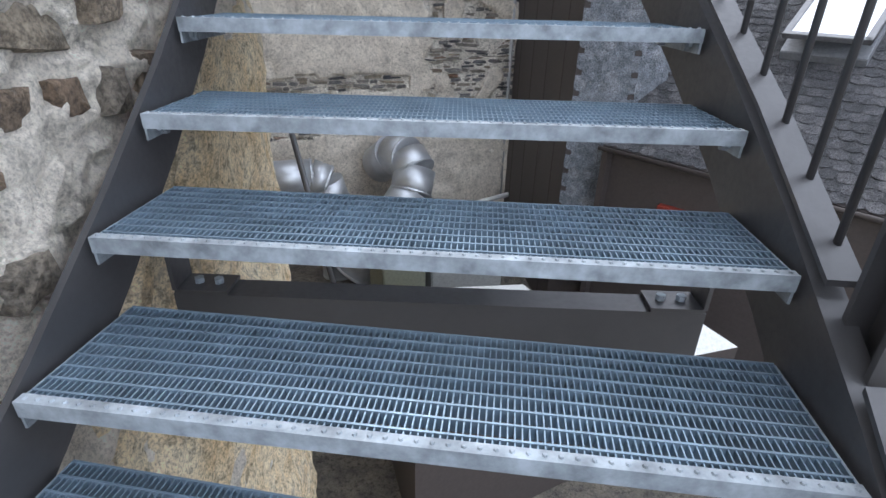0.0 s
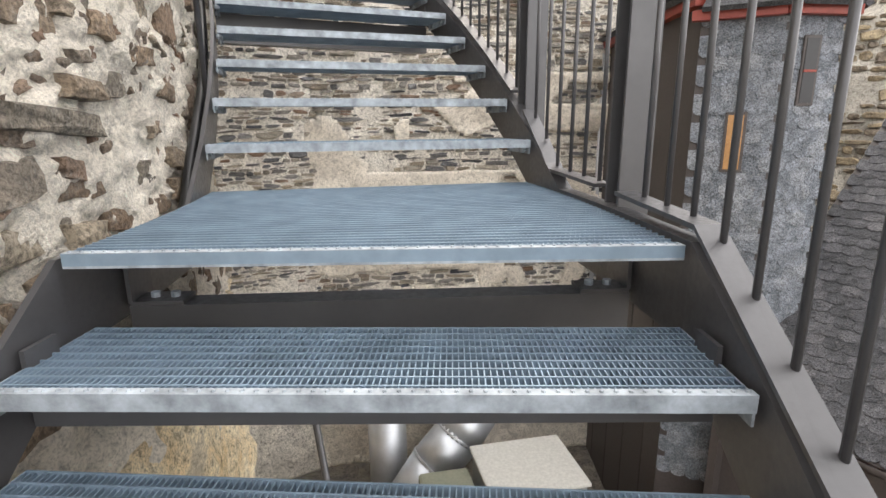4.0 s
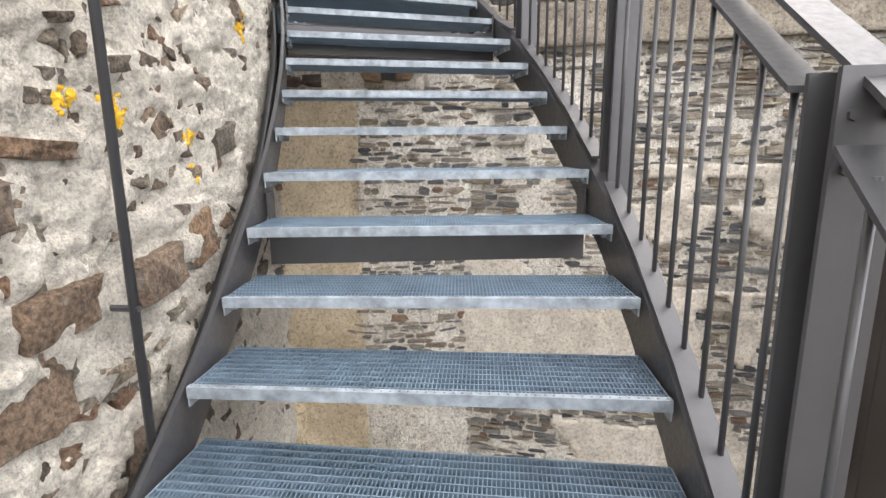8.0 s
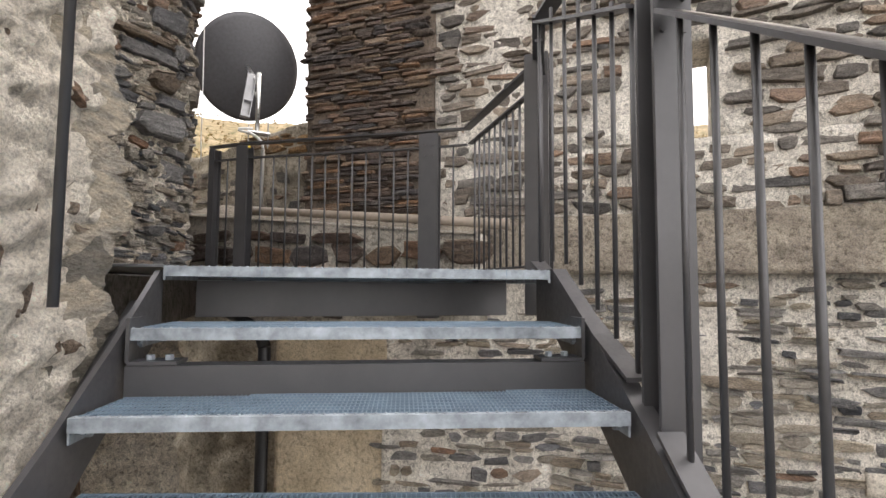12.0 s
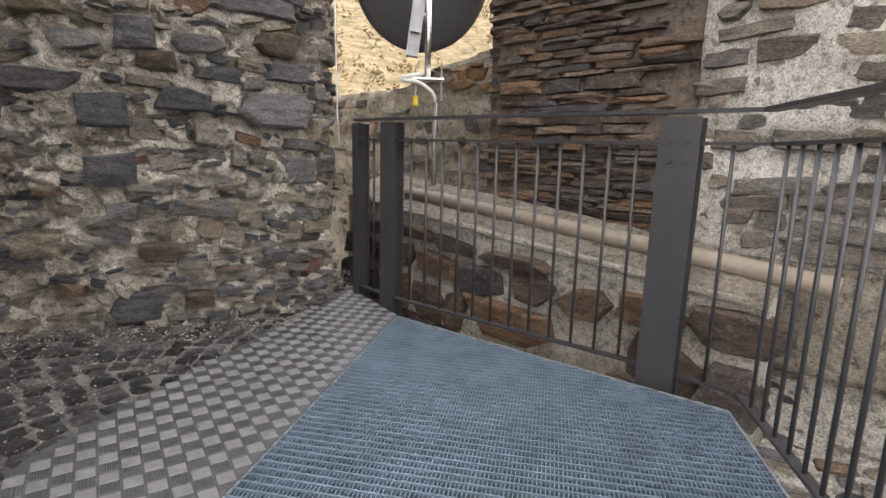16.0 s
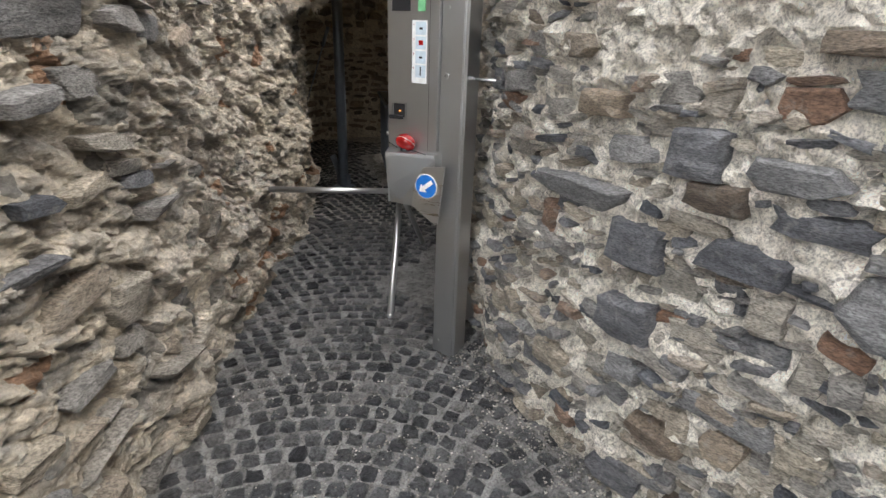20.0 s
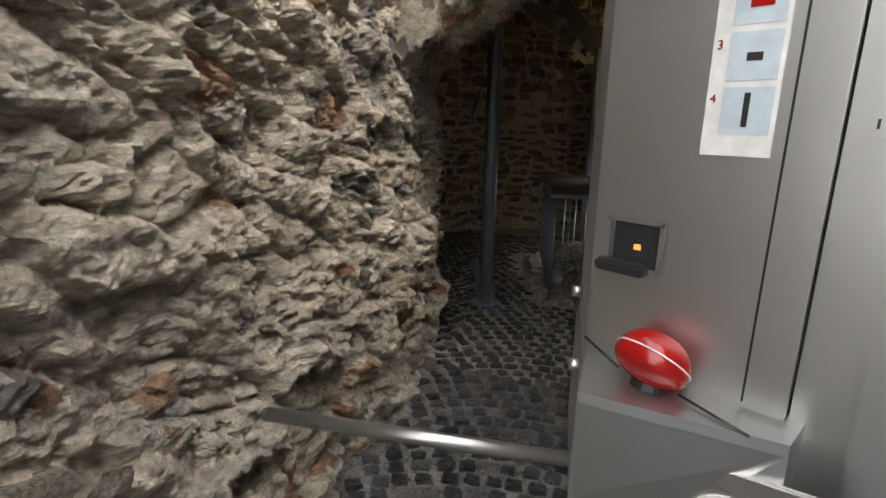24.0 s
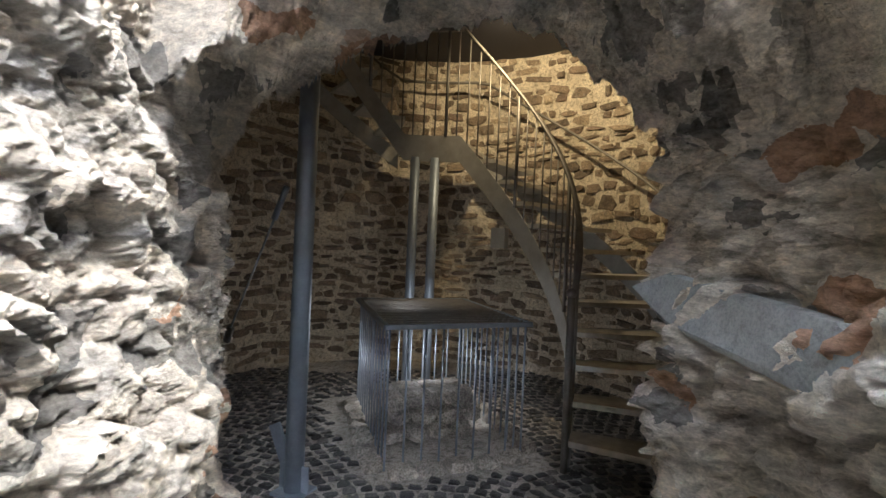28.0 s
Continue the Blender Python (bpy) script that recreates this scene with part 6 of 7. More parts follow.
# ---------- chamber things ----------
IRON = metal_mat("dark_iron", (0.17, 0.155, 0.135), 0.55, 0.7, 0.2, 10)
ZINC = metal_mat("dull_zinc", (0.3, 0.34, 0.4), 0.5, 0.6, 0.15, 8)
STAIR_Z = metal_mat("grey_stair_steel", (0.3, 0.287, 0.26), 0.55, 0.4, 0.15, 8)


def column(name, at, z0, z1, r, label):
    t = thing(name, label, "column", (at[0], at[1], z0))
    bm = bmesh.new()
    bm_tube(bm, (0, 0, 0), (0, 0, z1 - z0), r, 24)
    part("shaft", bm, ZINC, t, smooth=True)
    bm = bmesh.new()
    bm_box(bm, (r * 3.4, r * 3.4, 0.014), Matrix.Translation((0, 0, 0.007)))
    bm_box(bm, (0.012, r * 3.6, 0.16), Matrix.Translation((0, 0, 0.085)))
    part("base_plate", bm, ZINC, t)
    return t


pole = column("support_pole", (-6.49, -0.34), ZTOP, 5.9, 0.057, "bluish grey steel support pole with a welded base plate")
bm = bmesh.new()
bm_box(bm, (0.012, 0.09, 0.3), Matrix.Translation((-0.05, -0.14, 0.22)) @ Matrix.Rotation(radians(25), 4, "X"))
part("foot_gusset", bm, ZINC, pole)
bm = bmesh.new()
a, b = Vector((-0.047, -0.189, 1.794)), Vector((-0.111, -0.654, 0.893))
bm_tube(bm, a, b, 0.007, 8)
part("tie_rod", bm, M["galv"], pole, smooth=True)
bm = bmesh.new()
bm_tube(bm, a + (a - b) * 0.02, a + (b - a) * 0.2, 0.02, 10)
part("turnbuckle", bm, ZINC, pole, smooth=True)
bm = bmesh.new()
bm_tube(bm, b, b + Vector((-0.05, -0.08, -0.1)), 0.025, 10)
part("wall_anchor", bm, IRON, pole, smooth=True)

# spiral stair
SPX, SPY = -7.70, -0.243           # axis of the spiral
SP = thing("spiral_staircase", "curved grey steel stair with open treads and bar railing", "staircase", (SPX, SPY, ZTOP))
RI, RW = 1.293, 0.97
A0, A1, A2 = radians(84.2), radians(186.5), radians(212.4)
NST = 12
Z_L = 4.76
HAND = 1.13                        # handrail over the walking line


def sp(a, r, z):
    return Vector((r * math.cos(a), r * math.sin(a), z - ZTOP))


def sp_z(a):
    """Walking line of the spiral."""
    if a < A1:
        return ZTOP + (Z_L - ZTOP) * max(0, (a - A0)) / (A1 - A0)
    return Z_L if a < A2 else Z_L + (a - A2) * 1.55


def ribbon(name, r, a0, a1, lo, hi, t, mat, n=40):
    bm = bmesh.new()
    rows = []
    for i in range(n + 1):
        a = a0 + (a1 - a0) * i / n
        z = sp_z(a)
        rows.append([sp(a, r - t / 2, z + hi), sp(a, r + t / 2, z + hi), sp(a, r + t / 2, z + lo), sp(a, r - t / 2, z + lo)])
    bm_strip(bm, rows, True)
    return part(name, bm, mat, SP)


A3 = radians(318)
ribbon("inner_stringer", RI, A0, A1, -0.24, 0.03, 0.014, STAIR_Z)
ribbon("inner_stringer", RI, A1, A2, -0.24, 0.03, 0.014, STAIR_Z, 8)
ribbon("inner_stringer", RI, A2, A3, -0.24, 0.03, 0.014, STAIR_Z)
ribbon("outer_stringer", RI + RW, A0, A1, -0.2, 0.03, 0.012, STAIR_Z)
ribbon("outer_stringer", RI + RW, A2, A3, -0.2, 0.03, 0.012, STAIR_Z)


def wedge(name, a0, a1, z, t=0.04):
    bm = bmesh.new()
    rows = []
    for i in range(4):
        a = a0 + (a1 - a0) * i / 3
        rows.append([sp(a, RI + 0.005, z), sp(a, RI + RW, z), sp(a, RI + RW, z - t), sp(a, RI + 0.005, z - t)])
    bm_strip(bm, rows, True)
    return part(name, bm, M["tm"], SP)


M["tm"] = metal_mat("stair_tread_steel", (0.48, 0.455, 0.4), 0.5, 0.5, 0.2, 14)
da = (A1 - A0) / NST
for i in range(1, NST):
    a = A0 + da * (i - 1)
    wedge("tread", a, a + da * 1.12, ZTOP + (Z_L - ZTOP) * i / NST)
wedge("landing_deck", A1 - da * 0.1, A2, Z_L)
for i in range(0, 12):
    a = A2 + da * 0.8 * i
    wedge("tread", a, a + da * 0.9, Z_L + (Z_L - ZTOP) / NST * (i + 1))
# railing on the inner edge
for a0, a1 in ((A0, A1), (A1, A2), (A2, radians(300))):
    bm = bmesh.new()
    rows = []
    n = 30
    for i in range(n + 1):
        a = a0 + (a1 - a0) * i / n
        c = sp(a, RI, sp_z(a) + HAND)
        rad = Vector((math.cos(a), math.sin(a), 0))
        rows.append([c + rad * 0.024 * math.cos(t_) + Vector((0, 0, 0.024 * math.sin(t_))) for t_ in [2 * math.pi * k / 10 for k in range(10)]])
    bm_strip(bm, rows, True)
    part("handrail", bm, IRON, SP, smooth=True)
na = int((radians(300) - A0) / (0.115 / RI))
for i in range(na):
    a = A0 + 0.04 + i * 0.115 / RI
    bm = bmesh.new()
    thick = i % 7 == 0
    bm_tube(bm, sp(a, RI, sp_z(a) + 0.02), sp(a, RI, sp_z(a) + HAND), 0.018 if thick else 0.008, 8)
    part("rail_post" if thick else "baluster", bm, IRON, SP, smooth=True)
bm = bmesh.new()
bm_tube(bm, sp(A0, RI, ZTOP), sp(A0, RI, ZTOP + HAND + 0.06), 0.024, 12)
bmesh.ops.create_uvsphere(bm, u_segments=12, v_segments=8, radius=0.036, matrix=Matrix.Translation(sp(A0, RI, ZTOP + HAND + 0.08)))
part("newel", bm, IRON, SP, smooth=True)
# wall rail
bm = bmesh.new()
rows = []
for i in range(41):
    a = A0 + (radians(260) - A0) * i / 40
    c = sp(a, RI + RW + 0.06, sp_z(a) + 0.9)
    rad = Vector((math.cos(a), math.sin(a), 0))
    rows.append([c + rad * 0.018 * math.cos(t_) + Vector((0, 0, 0.018 * math.sin(t_))) for t_ in [2 * math.pi * k / 8 for k in range(8)]])
bm_strip(bm, rows, True)
part("wall_rail", bm, IRON, SP, smooth=True)
for a in (radians(198), radians(207)):
    bm = bmesh.new()
    bm_tube(bm, sp(a, RI + 0.02, ZTOP), sp(a, RI + 0.02, Z_L - 0.2), 0.05, 20)
    part("support_post", bm, ZINC, SP, smooth=True)
bm = bmesh.new()
bm_box(bm, (0.14, 0.14, 0.2), Matrix.Translation(sp(radians(165), RI, 3.75)))
part("bracket", bm, STAIR_Z, SP)

# barred cage over the shaft
cage = thing("shaft_cage", "barred steel cage with a grating lid over an old shaft", "cage", (*CAGE_FL[:2], ZTOP))
cu, cv = (CAGE_FR - CAGE_FL), (CAGE_BL - CAGE_FL)
CH = 0.95


def cp(a, b, z):
    return cu * a + cv * b + Vector((0, 0, z))


for (a0, b0), (a1, b1) in (((0, 0), (1, 0)), ((1, 0), (1, 1)), ((1, 1), (0, 1)), ((0, 1), (0, 0))):
    ln = (cp(a1, b1, 0) - cp(a0, b0, 0)).length
    n = round(ln / 0.125)
    for i in range(n):
        f = i / n
        bm = bmesh.new()
        a, b = a0 + (a1 - a0) * f, b0 + (b1 - b0) * f
        bm_tube(bm, cp(a, b, 0.0), cp(a, b, CH), 0.008, 8)
        part("bar", bm, ZINC, cage, smooth=True)
bm = bmesh.new()
for i in range(23):
    p, r_ = cp(i / 22, -0.02, CH), cp(i / 22, 1.02, CH)
    bm_tube(bm, p, r_, 0.007, 4)
for i in range(19):
    p, r_ = cp(-0.02, i / 18, CH + 0.008), cp(1.02, i / 18, CH + 0.008)
    bm_tube(bm, p, r_, 0.006, 4)
part("lid_grating", bm, IRON, cage)
for (a0, b0), (a1, b1) in (((-0.03, -0.02), (1.03, -0.02)), ((1.03, -0.02), (1.03, 1.02)), ((1.03, 1.02), (-0.03, 1.02)), ((-0.03, 1.02), (-0.03, -0.02))):
    bm = bmesh.new()
    p, r_ = cp(a0, b0, CH), cp(a1, b1, CH)
    d = r_ - p
    bm_box(bm, (0.03, d.length, 0.03), Matrix.Translation((p + r_) / 2) @ Matrix.Rotation(math.atan2(-d.x, d.y), 4, "Z"))
    part("lid_frame", bm, ZINC, cage)
# pale kerb stones round the shaft
kerb_m = stone_mat("kerb_stone", [(0, (0.34, 0.32, 0.29)), (1, (0.48, 0.45, 0.4))], True)
kerb = thing("shaft_kerb", "pale worn kerb stones round the barred shaft", "kerb", (*CAGE_FL[:2], ZTOP))
me = shape_meshes(stone_shapes(6, 8, 23, 0.25), "kerb_stone", kerb_m)
k = 0
for (a0, b0), (a1, b1) in (((0, 0), (1, 0)), ((1, 0), (1, 1)), ((0, 1), (0, 0))):
    p, r_ = cp(a0, b0, 0), cp(a1, b1, 0)
    d = r_ - p
    n = round(d.length / 0.22)
    out = Vector((d.y, -d.x, 0)).normalized()
    if out.dot(cp(0.5, 0.5, 0) - p) > 0:
        out = -out
    for i in range(n):
        c = p + d * (i + 0.5) / n + out * 0.07
        piece("kerb_stone", me[k % 6], kerb, Matrix.Translation((c.x, c.y, 0.0)) @ Matrix.Rotation(math.atan2(d.y, d.x), 4, "Z") @ Matrix.Diagonal((d.length / n - 0.012, 0.17, 0.09, 1)))
        k += 1
block = thing("stone_lining", "pale squared masonry courses of the old shaft inside the cage", "masonry", (*(CAGE_FL + cu * 0.42 + cv * 0.3)[:2], ZTOP))
lining = shape_meshes(stone_shapes(6, 10, 29, 0.16), "lining_stone", kerb_m)
rng = random.Random(31)
for j in range(3):
    for i in range(4):
        w_ = 0.17 + 0.03 * rng.random()
        m = Matrix.Rotation(math.atan2(cu.y, cu.x), 4, "Z") @ Matrix.Translation((-0.3 + 0.19 * i + 0.06 * (j % 2), 0.02 * rng.random(), 0.06 + 0.125 * j))
        for dep in (0.0, 0.22):
            piece("lining_stone", lining[(i + 2 * j) % 6], block, m @ Matrix.Translation((0, dep, 0)) @ Matrix.Rotation(radians(90), 4, "X") @ Matrix.Diagonal((w_, 0.115, 0.2, 1)))

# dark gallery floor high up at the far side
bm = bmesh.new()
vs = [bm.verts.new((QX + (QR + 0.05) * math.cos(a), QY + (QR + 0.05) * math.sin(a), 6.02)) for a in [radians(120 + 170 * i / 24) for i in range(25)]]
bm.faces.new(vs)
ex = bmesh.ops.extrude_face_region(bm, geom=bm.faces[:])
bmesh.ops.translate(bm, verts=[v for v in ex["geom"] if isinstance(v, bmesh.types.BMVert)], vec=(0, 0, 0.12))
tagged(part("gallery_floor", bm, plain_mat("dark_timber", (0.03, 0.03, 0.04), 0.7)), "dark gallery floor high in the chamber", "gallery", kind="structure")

# ---------- chamber lamps ----------
WARM = (1.0, 0.72, 0.36)
spot_data = bpy.data.lights.new("chamber_spot", "SPOT")
spot_data.energy, spot_data.color, spot_data.spot_size, spot_data.spot_blend, spot_data.shadow_soft_size = 16, WARM, radians(158), 0.6, 0.04
spot = new("chamber_spot", spot_data)
spot.matrix_world = look((-8.62, 0.22, 5.92), (-10.1, 0.6, 5.15))
lamp("shaft_lamp", (*(CAGE_FL + cu * 0.5 + cv * 0.75)[:2], ZTOP + 0.4), 1.6, (1.0, 0.93, 0.82), 0.1)

# ---------- satellite dish ----------
dish = thing("satellite_dish", "dark grey satellite dish seen from behind on a bright steel mast", "satellite dish", (-3.33, 5.55, 3.61))
DC, DR = Vector((-3.62, 5.72, 4.40)) - Vector((-3.33, 5.55, 3.61)), 0.56
look_way = Vector((-0.62, 0.72, 0.3)).normalized()
sd = look_way.to_track_quat("Z", "Y").to_matrix().to_4x4()
bm = bmesh.new()
rows = []
for i in range(11):
    r = DR * i / 10 + 0.0005
    rows.append([DC + (sd @ Vector((r * math.cos(t_) * 0.94, r * math.sin(t_), 0.09 * (r / DR) ** 2))) for t_ in [2 * math.pi * k / 48 for k in range(48)]])
for i in range(10, -1, -1):
    r = DR * i / 10 + 0.0005
    rows.append([DC + (sd @ Vector((r * math.cos(t_) * 0.94, r * math.sin(t_), 0.09 * (r / DR) ** 2 + 0.012))) for t_ in [2 * math.pi * k / 48 for k in range(48)]])
bm_strip(bm, rows, True)
part("reflector", bm, M["dish"], dish, smooth=True)
GAL = metal_mat("bright_mast", (0.7, 0.7, 0.7), 0.3, 1.0, 0.06, 8)
bm = bmesh.new()
bm_tube(bm, (0, 0, 0.0), (0, 0, 0.62), 0.022, 16)
part("mast", bm, GAL, dish, smooth=True)
# the plate lies across the mast; beside it a channel bracket, threaded rods and a white cable
DA = Matrix.Rotation(math.atan2(0.737, 0.676), 4, "Z")


def at_mast(right, up, near=0.0):
    return DA @ Vector((right, -near, up))


bm = bmesh.new()
bm_box(bm, (0.22, 0.13, 0.012), DA @ Matrix.Translation((0.01, 0, 0)))
part("foot_plate", bm, GAL, dish)
c = DC - look_way * 0.06
GREY = plain_mat("grey_bracket", (0.42, 0.42, 0.43), 0.4, 0.4)
bm = bmesh.new()
lean_ = DA @ Matrix.Translation((-0.085, 0.05, 0.4)) @ Matrix.Rotation(0.13, 4, "Y")
bm_box(bm, (0.078, 0.008, 0.46), lean_ @ Matrix.Translation((0, 0.035, 0)))
for sgn in (-1, 1):
    bm_box(bm, (0.008, 0.07, 0.46), lean_ @ Matrix.Translation((0.04 * sgn, 0, 0)))
bm_box(bm, (0.088, 0.078, 0.02), lean_ @ Matrix.Translation((0, 0, -0.23)))
bm_box(bm, (0.07, 0.02, 0.06), lean_ @ Matrix.Translation((0, -0.01, -0.04)))
part("bracket", bm, GREY, dish)
bm = bmesh.new()
bm_tube(bm, (0, 0, 0.5), c, 0.02, 10)
bm_tube(bm, (0, 0, 0.36), c - Vector((0, 0, 0.16)), 0.014, 10)
part("clamp", bm, GAL, dish, smooth=True)
for right_, up_ in ((-0.085, 0.07), (0.1, 0.12)):
    bm = bmesh.new()
    bm_tube(bm, at_mast(right_, -0.15, 0.03), at_mast(right_, up_, 0.03), 0.006, 8)
    for z_ in (-0.018, 0.016):
        bm_tube(bm, at_mast(right_, z_ - 0.006, 0.03), at_mast(right_, z_ + 0.006, 0.03), 0.013, 6)
    part("threaded_rod", bm, GREY, dish)
bm = bmesh.new()
bm_hose(bm, [at_mast(*p_) for p_ in ((-0.05, 0.03, 0.05), (-0.13, 0.013, 0.07), (-0.175, 0.0, 0.08), (-0.185, -0.012, 0.08), (-0.16, -0.022, 0.08), (-0.08, -0.025, 0.08), (-0.025, -0.05, 0.08), (0.032, -0.09, 0.06), (0.052, -0.125, 0.04), (0.056, -0.17, 0.02))], 0.014)
part("cable", bm, M["white"], dish, "white cable", True)
bm = bmesh.new()
bm_tube(bm, at_mast(0.058, -0.16, 0.02), at_mast(0.06, -1.05, 0.02), 0.018, 10)
part("lower_mast", bm, plain_mat("dull_pipe", (0.2, 0.19, 0.18), 0.5, 0.4), dish, smooth=True)
bm = bmesh.new()
bm_tube(bm, at_mast(-0.085, -0.19, 0.03), at_mast(-0.085, -0.12, 0.03), 0.026, 10, 0.021)
part("tag", bm, plain_mat("yellow_tag", (0.75, 0.55, 0.05), 0.5), dish, "yellow tag")

# cable hanging on the gate corner
bm = bmesh.new()
pts = [(-3.19, 4.66, 4.6), (-3.17, 4.66, 3.6), (-3.19, 4.68, 3.3), (-3.2, 4.7, 3.12)]
bm_hose(bm, pts, 0.0045)
tagged(part("hanging_cable", bm, M["white"], None, smooth=True), "thin white cable hanging down the gate corner", "cable")

# round downpipe on the tower wall beside the stair, and the cable along its foot
def on_tower(a, z, out=0.0):
    return Vector((CX + (RT + out) * math.cos(a), CY + (RT + out) * math.sin(a), z))


rod = thing("lightning_rod", "dark round lightning conductor fixed to the tower wall", "conductor")
A_ROD = 0.07
bm = bmesh.new()
bm_tube(bm, on_tower(A_ROD, 0.35, 0.05), on_tower(A_ROD, 6.6, 0.05), 0.012, 8)
part("rod", bm, M["paint"], rod, smooth=True)
for z in (0.8, 1.9, 3.0, 4.2, 5.4):
    bm = bmesh.new()
    bm_tube(bm, on_tower(A_ROD, z, -0.05), on_tower(A_ROD, z, 0.065), 0.009, 6)
    part("clip", bm, M["paint"], rod)
rod2 = thing("lightning_rod", "dark round conductor near the top of the stair", "conductor")
bm = bmesh.new()
bm_tube(bm, on_tower(0.40, 2.05, 0.05), on_tower(0.40, 6.6, 0.05), 0.012, 8)
part("rod", bm, M["paint"], rod2, smooth=True)
bm = bmesh.new()
pts = [st(s, -OFF - 0.06, zline(s) - 0.12 + 0.015 * math.sin(s * 7)) for s in np.linspace(-1.0, 3.0, 40)]
bm_hose(bm, pts, 0.022)
tagged(part("black_cable", bm, M["black"], None, smooth=True), "black cable conduit along the foot of the tower wall", "cable")

# lichen spots on the tower
lich = plain_mat("yellow_lichen", (0.68, 0.41, 0.025), 0.95)
rng = random.Random(3)
for a, z, n, wide, tall in ((0.0909, 1.287, 30, 0.05, 0.045), (0.0626, 1.283, 18, 0.03, 0.04), (0.1595, 1.212, 18, 0.055, 0.025), (0.26, 1.645, 48, 0.03, 0.045), (0.265, 1.7, 14, 0.018, 0.018), (0.162, 1.1, 7, 0.015, 0.035)):
    bm = bmesh.new()
    for k in range(n):
        # small ragged plates that lie apart or overlap
        far = math.sqrt(rng.random())
        turn_ = rng.uniform(0, 6.28)
        r = rng.uniform(0.006, 0.016)
        m = tower.matrix(tower_u(a) + wide * far * math.cos(turn_), z + tall * far * math.sin(turn_), 0.003)
        rim = [m @ Vector((r * rng.uniform(0.5, 1.4) * math.cos(q * 0.6283), r * rng.uniform(0.5, 1.4) * math.sin(q * 0.6283), rng.uniform(-0.006, 0.0))) for q in range(10)]
        vs = [bm.verts.new(p) for p in rim]
        top = bm.verts.new(m @ Vector((0, 0, 0.003)))
        for q in range(10):
            bm.faces.new((vs[q], vs[(q + 1) % 10], top))
    part("lichen", bm, lich, tower_ob, "patch of yellow lichen")

# ---------- slate-hung neighbours ----------
def scales(name, org, ux, uy, w, h, sx, sy, mat, parent, seed, curved=True, clip=None):
    """Overlapping slates over a plane: org lower left, ux across, uy up the slope."""
    n = ux.cross(uy).normalized()
    rng = random.Random(seed)
    verts, faces = [], []
    for j in range(int(h / sy) + 1):
        for i in range(-1, int(w / sx) + 1):
            x0, y0 = i * sx + (sx / 2 if j % 2 else 0), j * sy
            if x0 < -0.02 or x0 + sx > w + sx * 0.6 or y0 + sy > h + sy * 0.5 or (clip and clip(x0, y0)):
                continue
            lift, t = rng.uniform(0.01, 0.016), 0.007
            edge = [(0.0, 0.55), (0.06, 0.22), (0.28, 0.02), (0.62, 0.0), (0.92, 0.2), (1.0, 0.5)] if curved else [(0.01, 0), (0.5, -0.01), (0.99, 0)]
            loop = [(x0 + a * sx, y0 + b * sy * 0.8) for a, b in edge] + [(x0 + sx, y0 + sy * 1.5), (x0, y0 + sy * 1.5)]
            b = len(verts)
            for x, y in loop:
                up = lift * (1 - (y - y0) / (sy * 1.5))
                verts.append(org + ux * x + uy * y + n * (up + 0.004 + t))
            for x, y in loop[:len(edge)]:
                up = lift * (1 - (y - y0) / (sy * 1.5))
                verts.append(org + ux * x + uy * y + n * (up + 0.004))
            k = len(loop)
            faces.append(tuple(range(b, b + k)))
            for q_ in range(len(edge) - 1):
                faces.append((b + q_, b + k + q_, b + k + q_ + 1, b + q_ + 1))
    ob = raw(name, verts, faces, mat, parent)
    ob["kind"] = "stuff"
    return ob


def slab_quad(name, pts, mat, parent, thick, label=""):
    n = (Vector(pts[1]) - Vector(pts[0])).cross(Vector(pts[3]) - Vector(pts[0])).normalized() * thick
    bm = bmesh.new()
    a = [bm.verts.new(p) for p in pts]
    b = [bm.verts.new(Vector(p) - n) for p in pts]
    bm.faces.new(a), bm.faces.new(b[::-1])
    for i in range(4):
        bm.faces.new((a[i], b[i], b[(i + 1) % 4], a[(i + 1) % 4]))
    return part(name, bm, mat, parent, label)


# slate-hung stair turret
tur = thing("slate_turret", "slate-hung house turret with red eaves and small windows", "house", (3.6, 2.1, GROUND))
TA, TB, TC, TD = Vector((3.22, 2.44, 0)), Vector((3.76, 2.02, 0)), Vector((4.3, 1.98, 0)), Vector((5.4, 3.4, 0))
EAVE = 1.16
off_t = Vector((-3.6, -2.1, -GROUND))
for a, b, sd_ in ((TA, TB, 1), (TB, TC, 2), (TC, TD, 3)):
    lo, hi = Vector((0, 0, GROUND)), Vector((0, 0, EAVE))
    slab_quad("wall", [a + lo + off_t, b + lo + off_t, b + hi + off_t, a + hi + off_t], M["shed"], tur, 0.1)
    d = (b - a)
    scales("slate", a + Vector((0, 0, -3.6)) + off_t, d.normalized(), Vector((0, 0, 1)), d.length, EAVE + 3.6, 0.15, 0.13, M["blue_slate_joined"], tur, sd_)
    o = Vector((d.y, -d.x, 0)).normalized()
    box("eave_board", M["red_trim"], tur, (d.length + 0.16, 0.1, 0.09), Matrix.Translation((a + b) / 2 + o * 0.06 + Vector((0, 0, EAVE + 0.02)) + off_t) @ Matrix.Rotation(math.atan2(d.y, d.x), 4, "Z"), 0.006, "dark red eaves board")
    slab_quad("roof", [a + o * 0.2 + Vector((0, 0, EAVE + 0.07)) + off_t, b + o * 0.2 + Vector((0, 0, EAVE + 0.07)) + off_t, Vector((4.4, 3.0, 2.6)) + off_t, Vector((4.3, 3.1, 2.6)) + off_t], M["roof_slate_joined"], tur, 0.05)


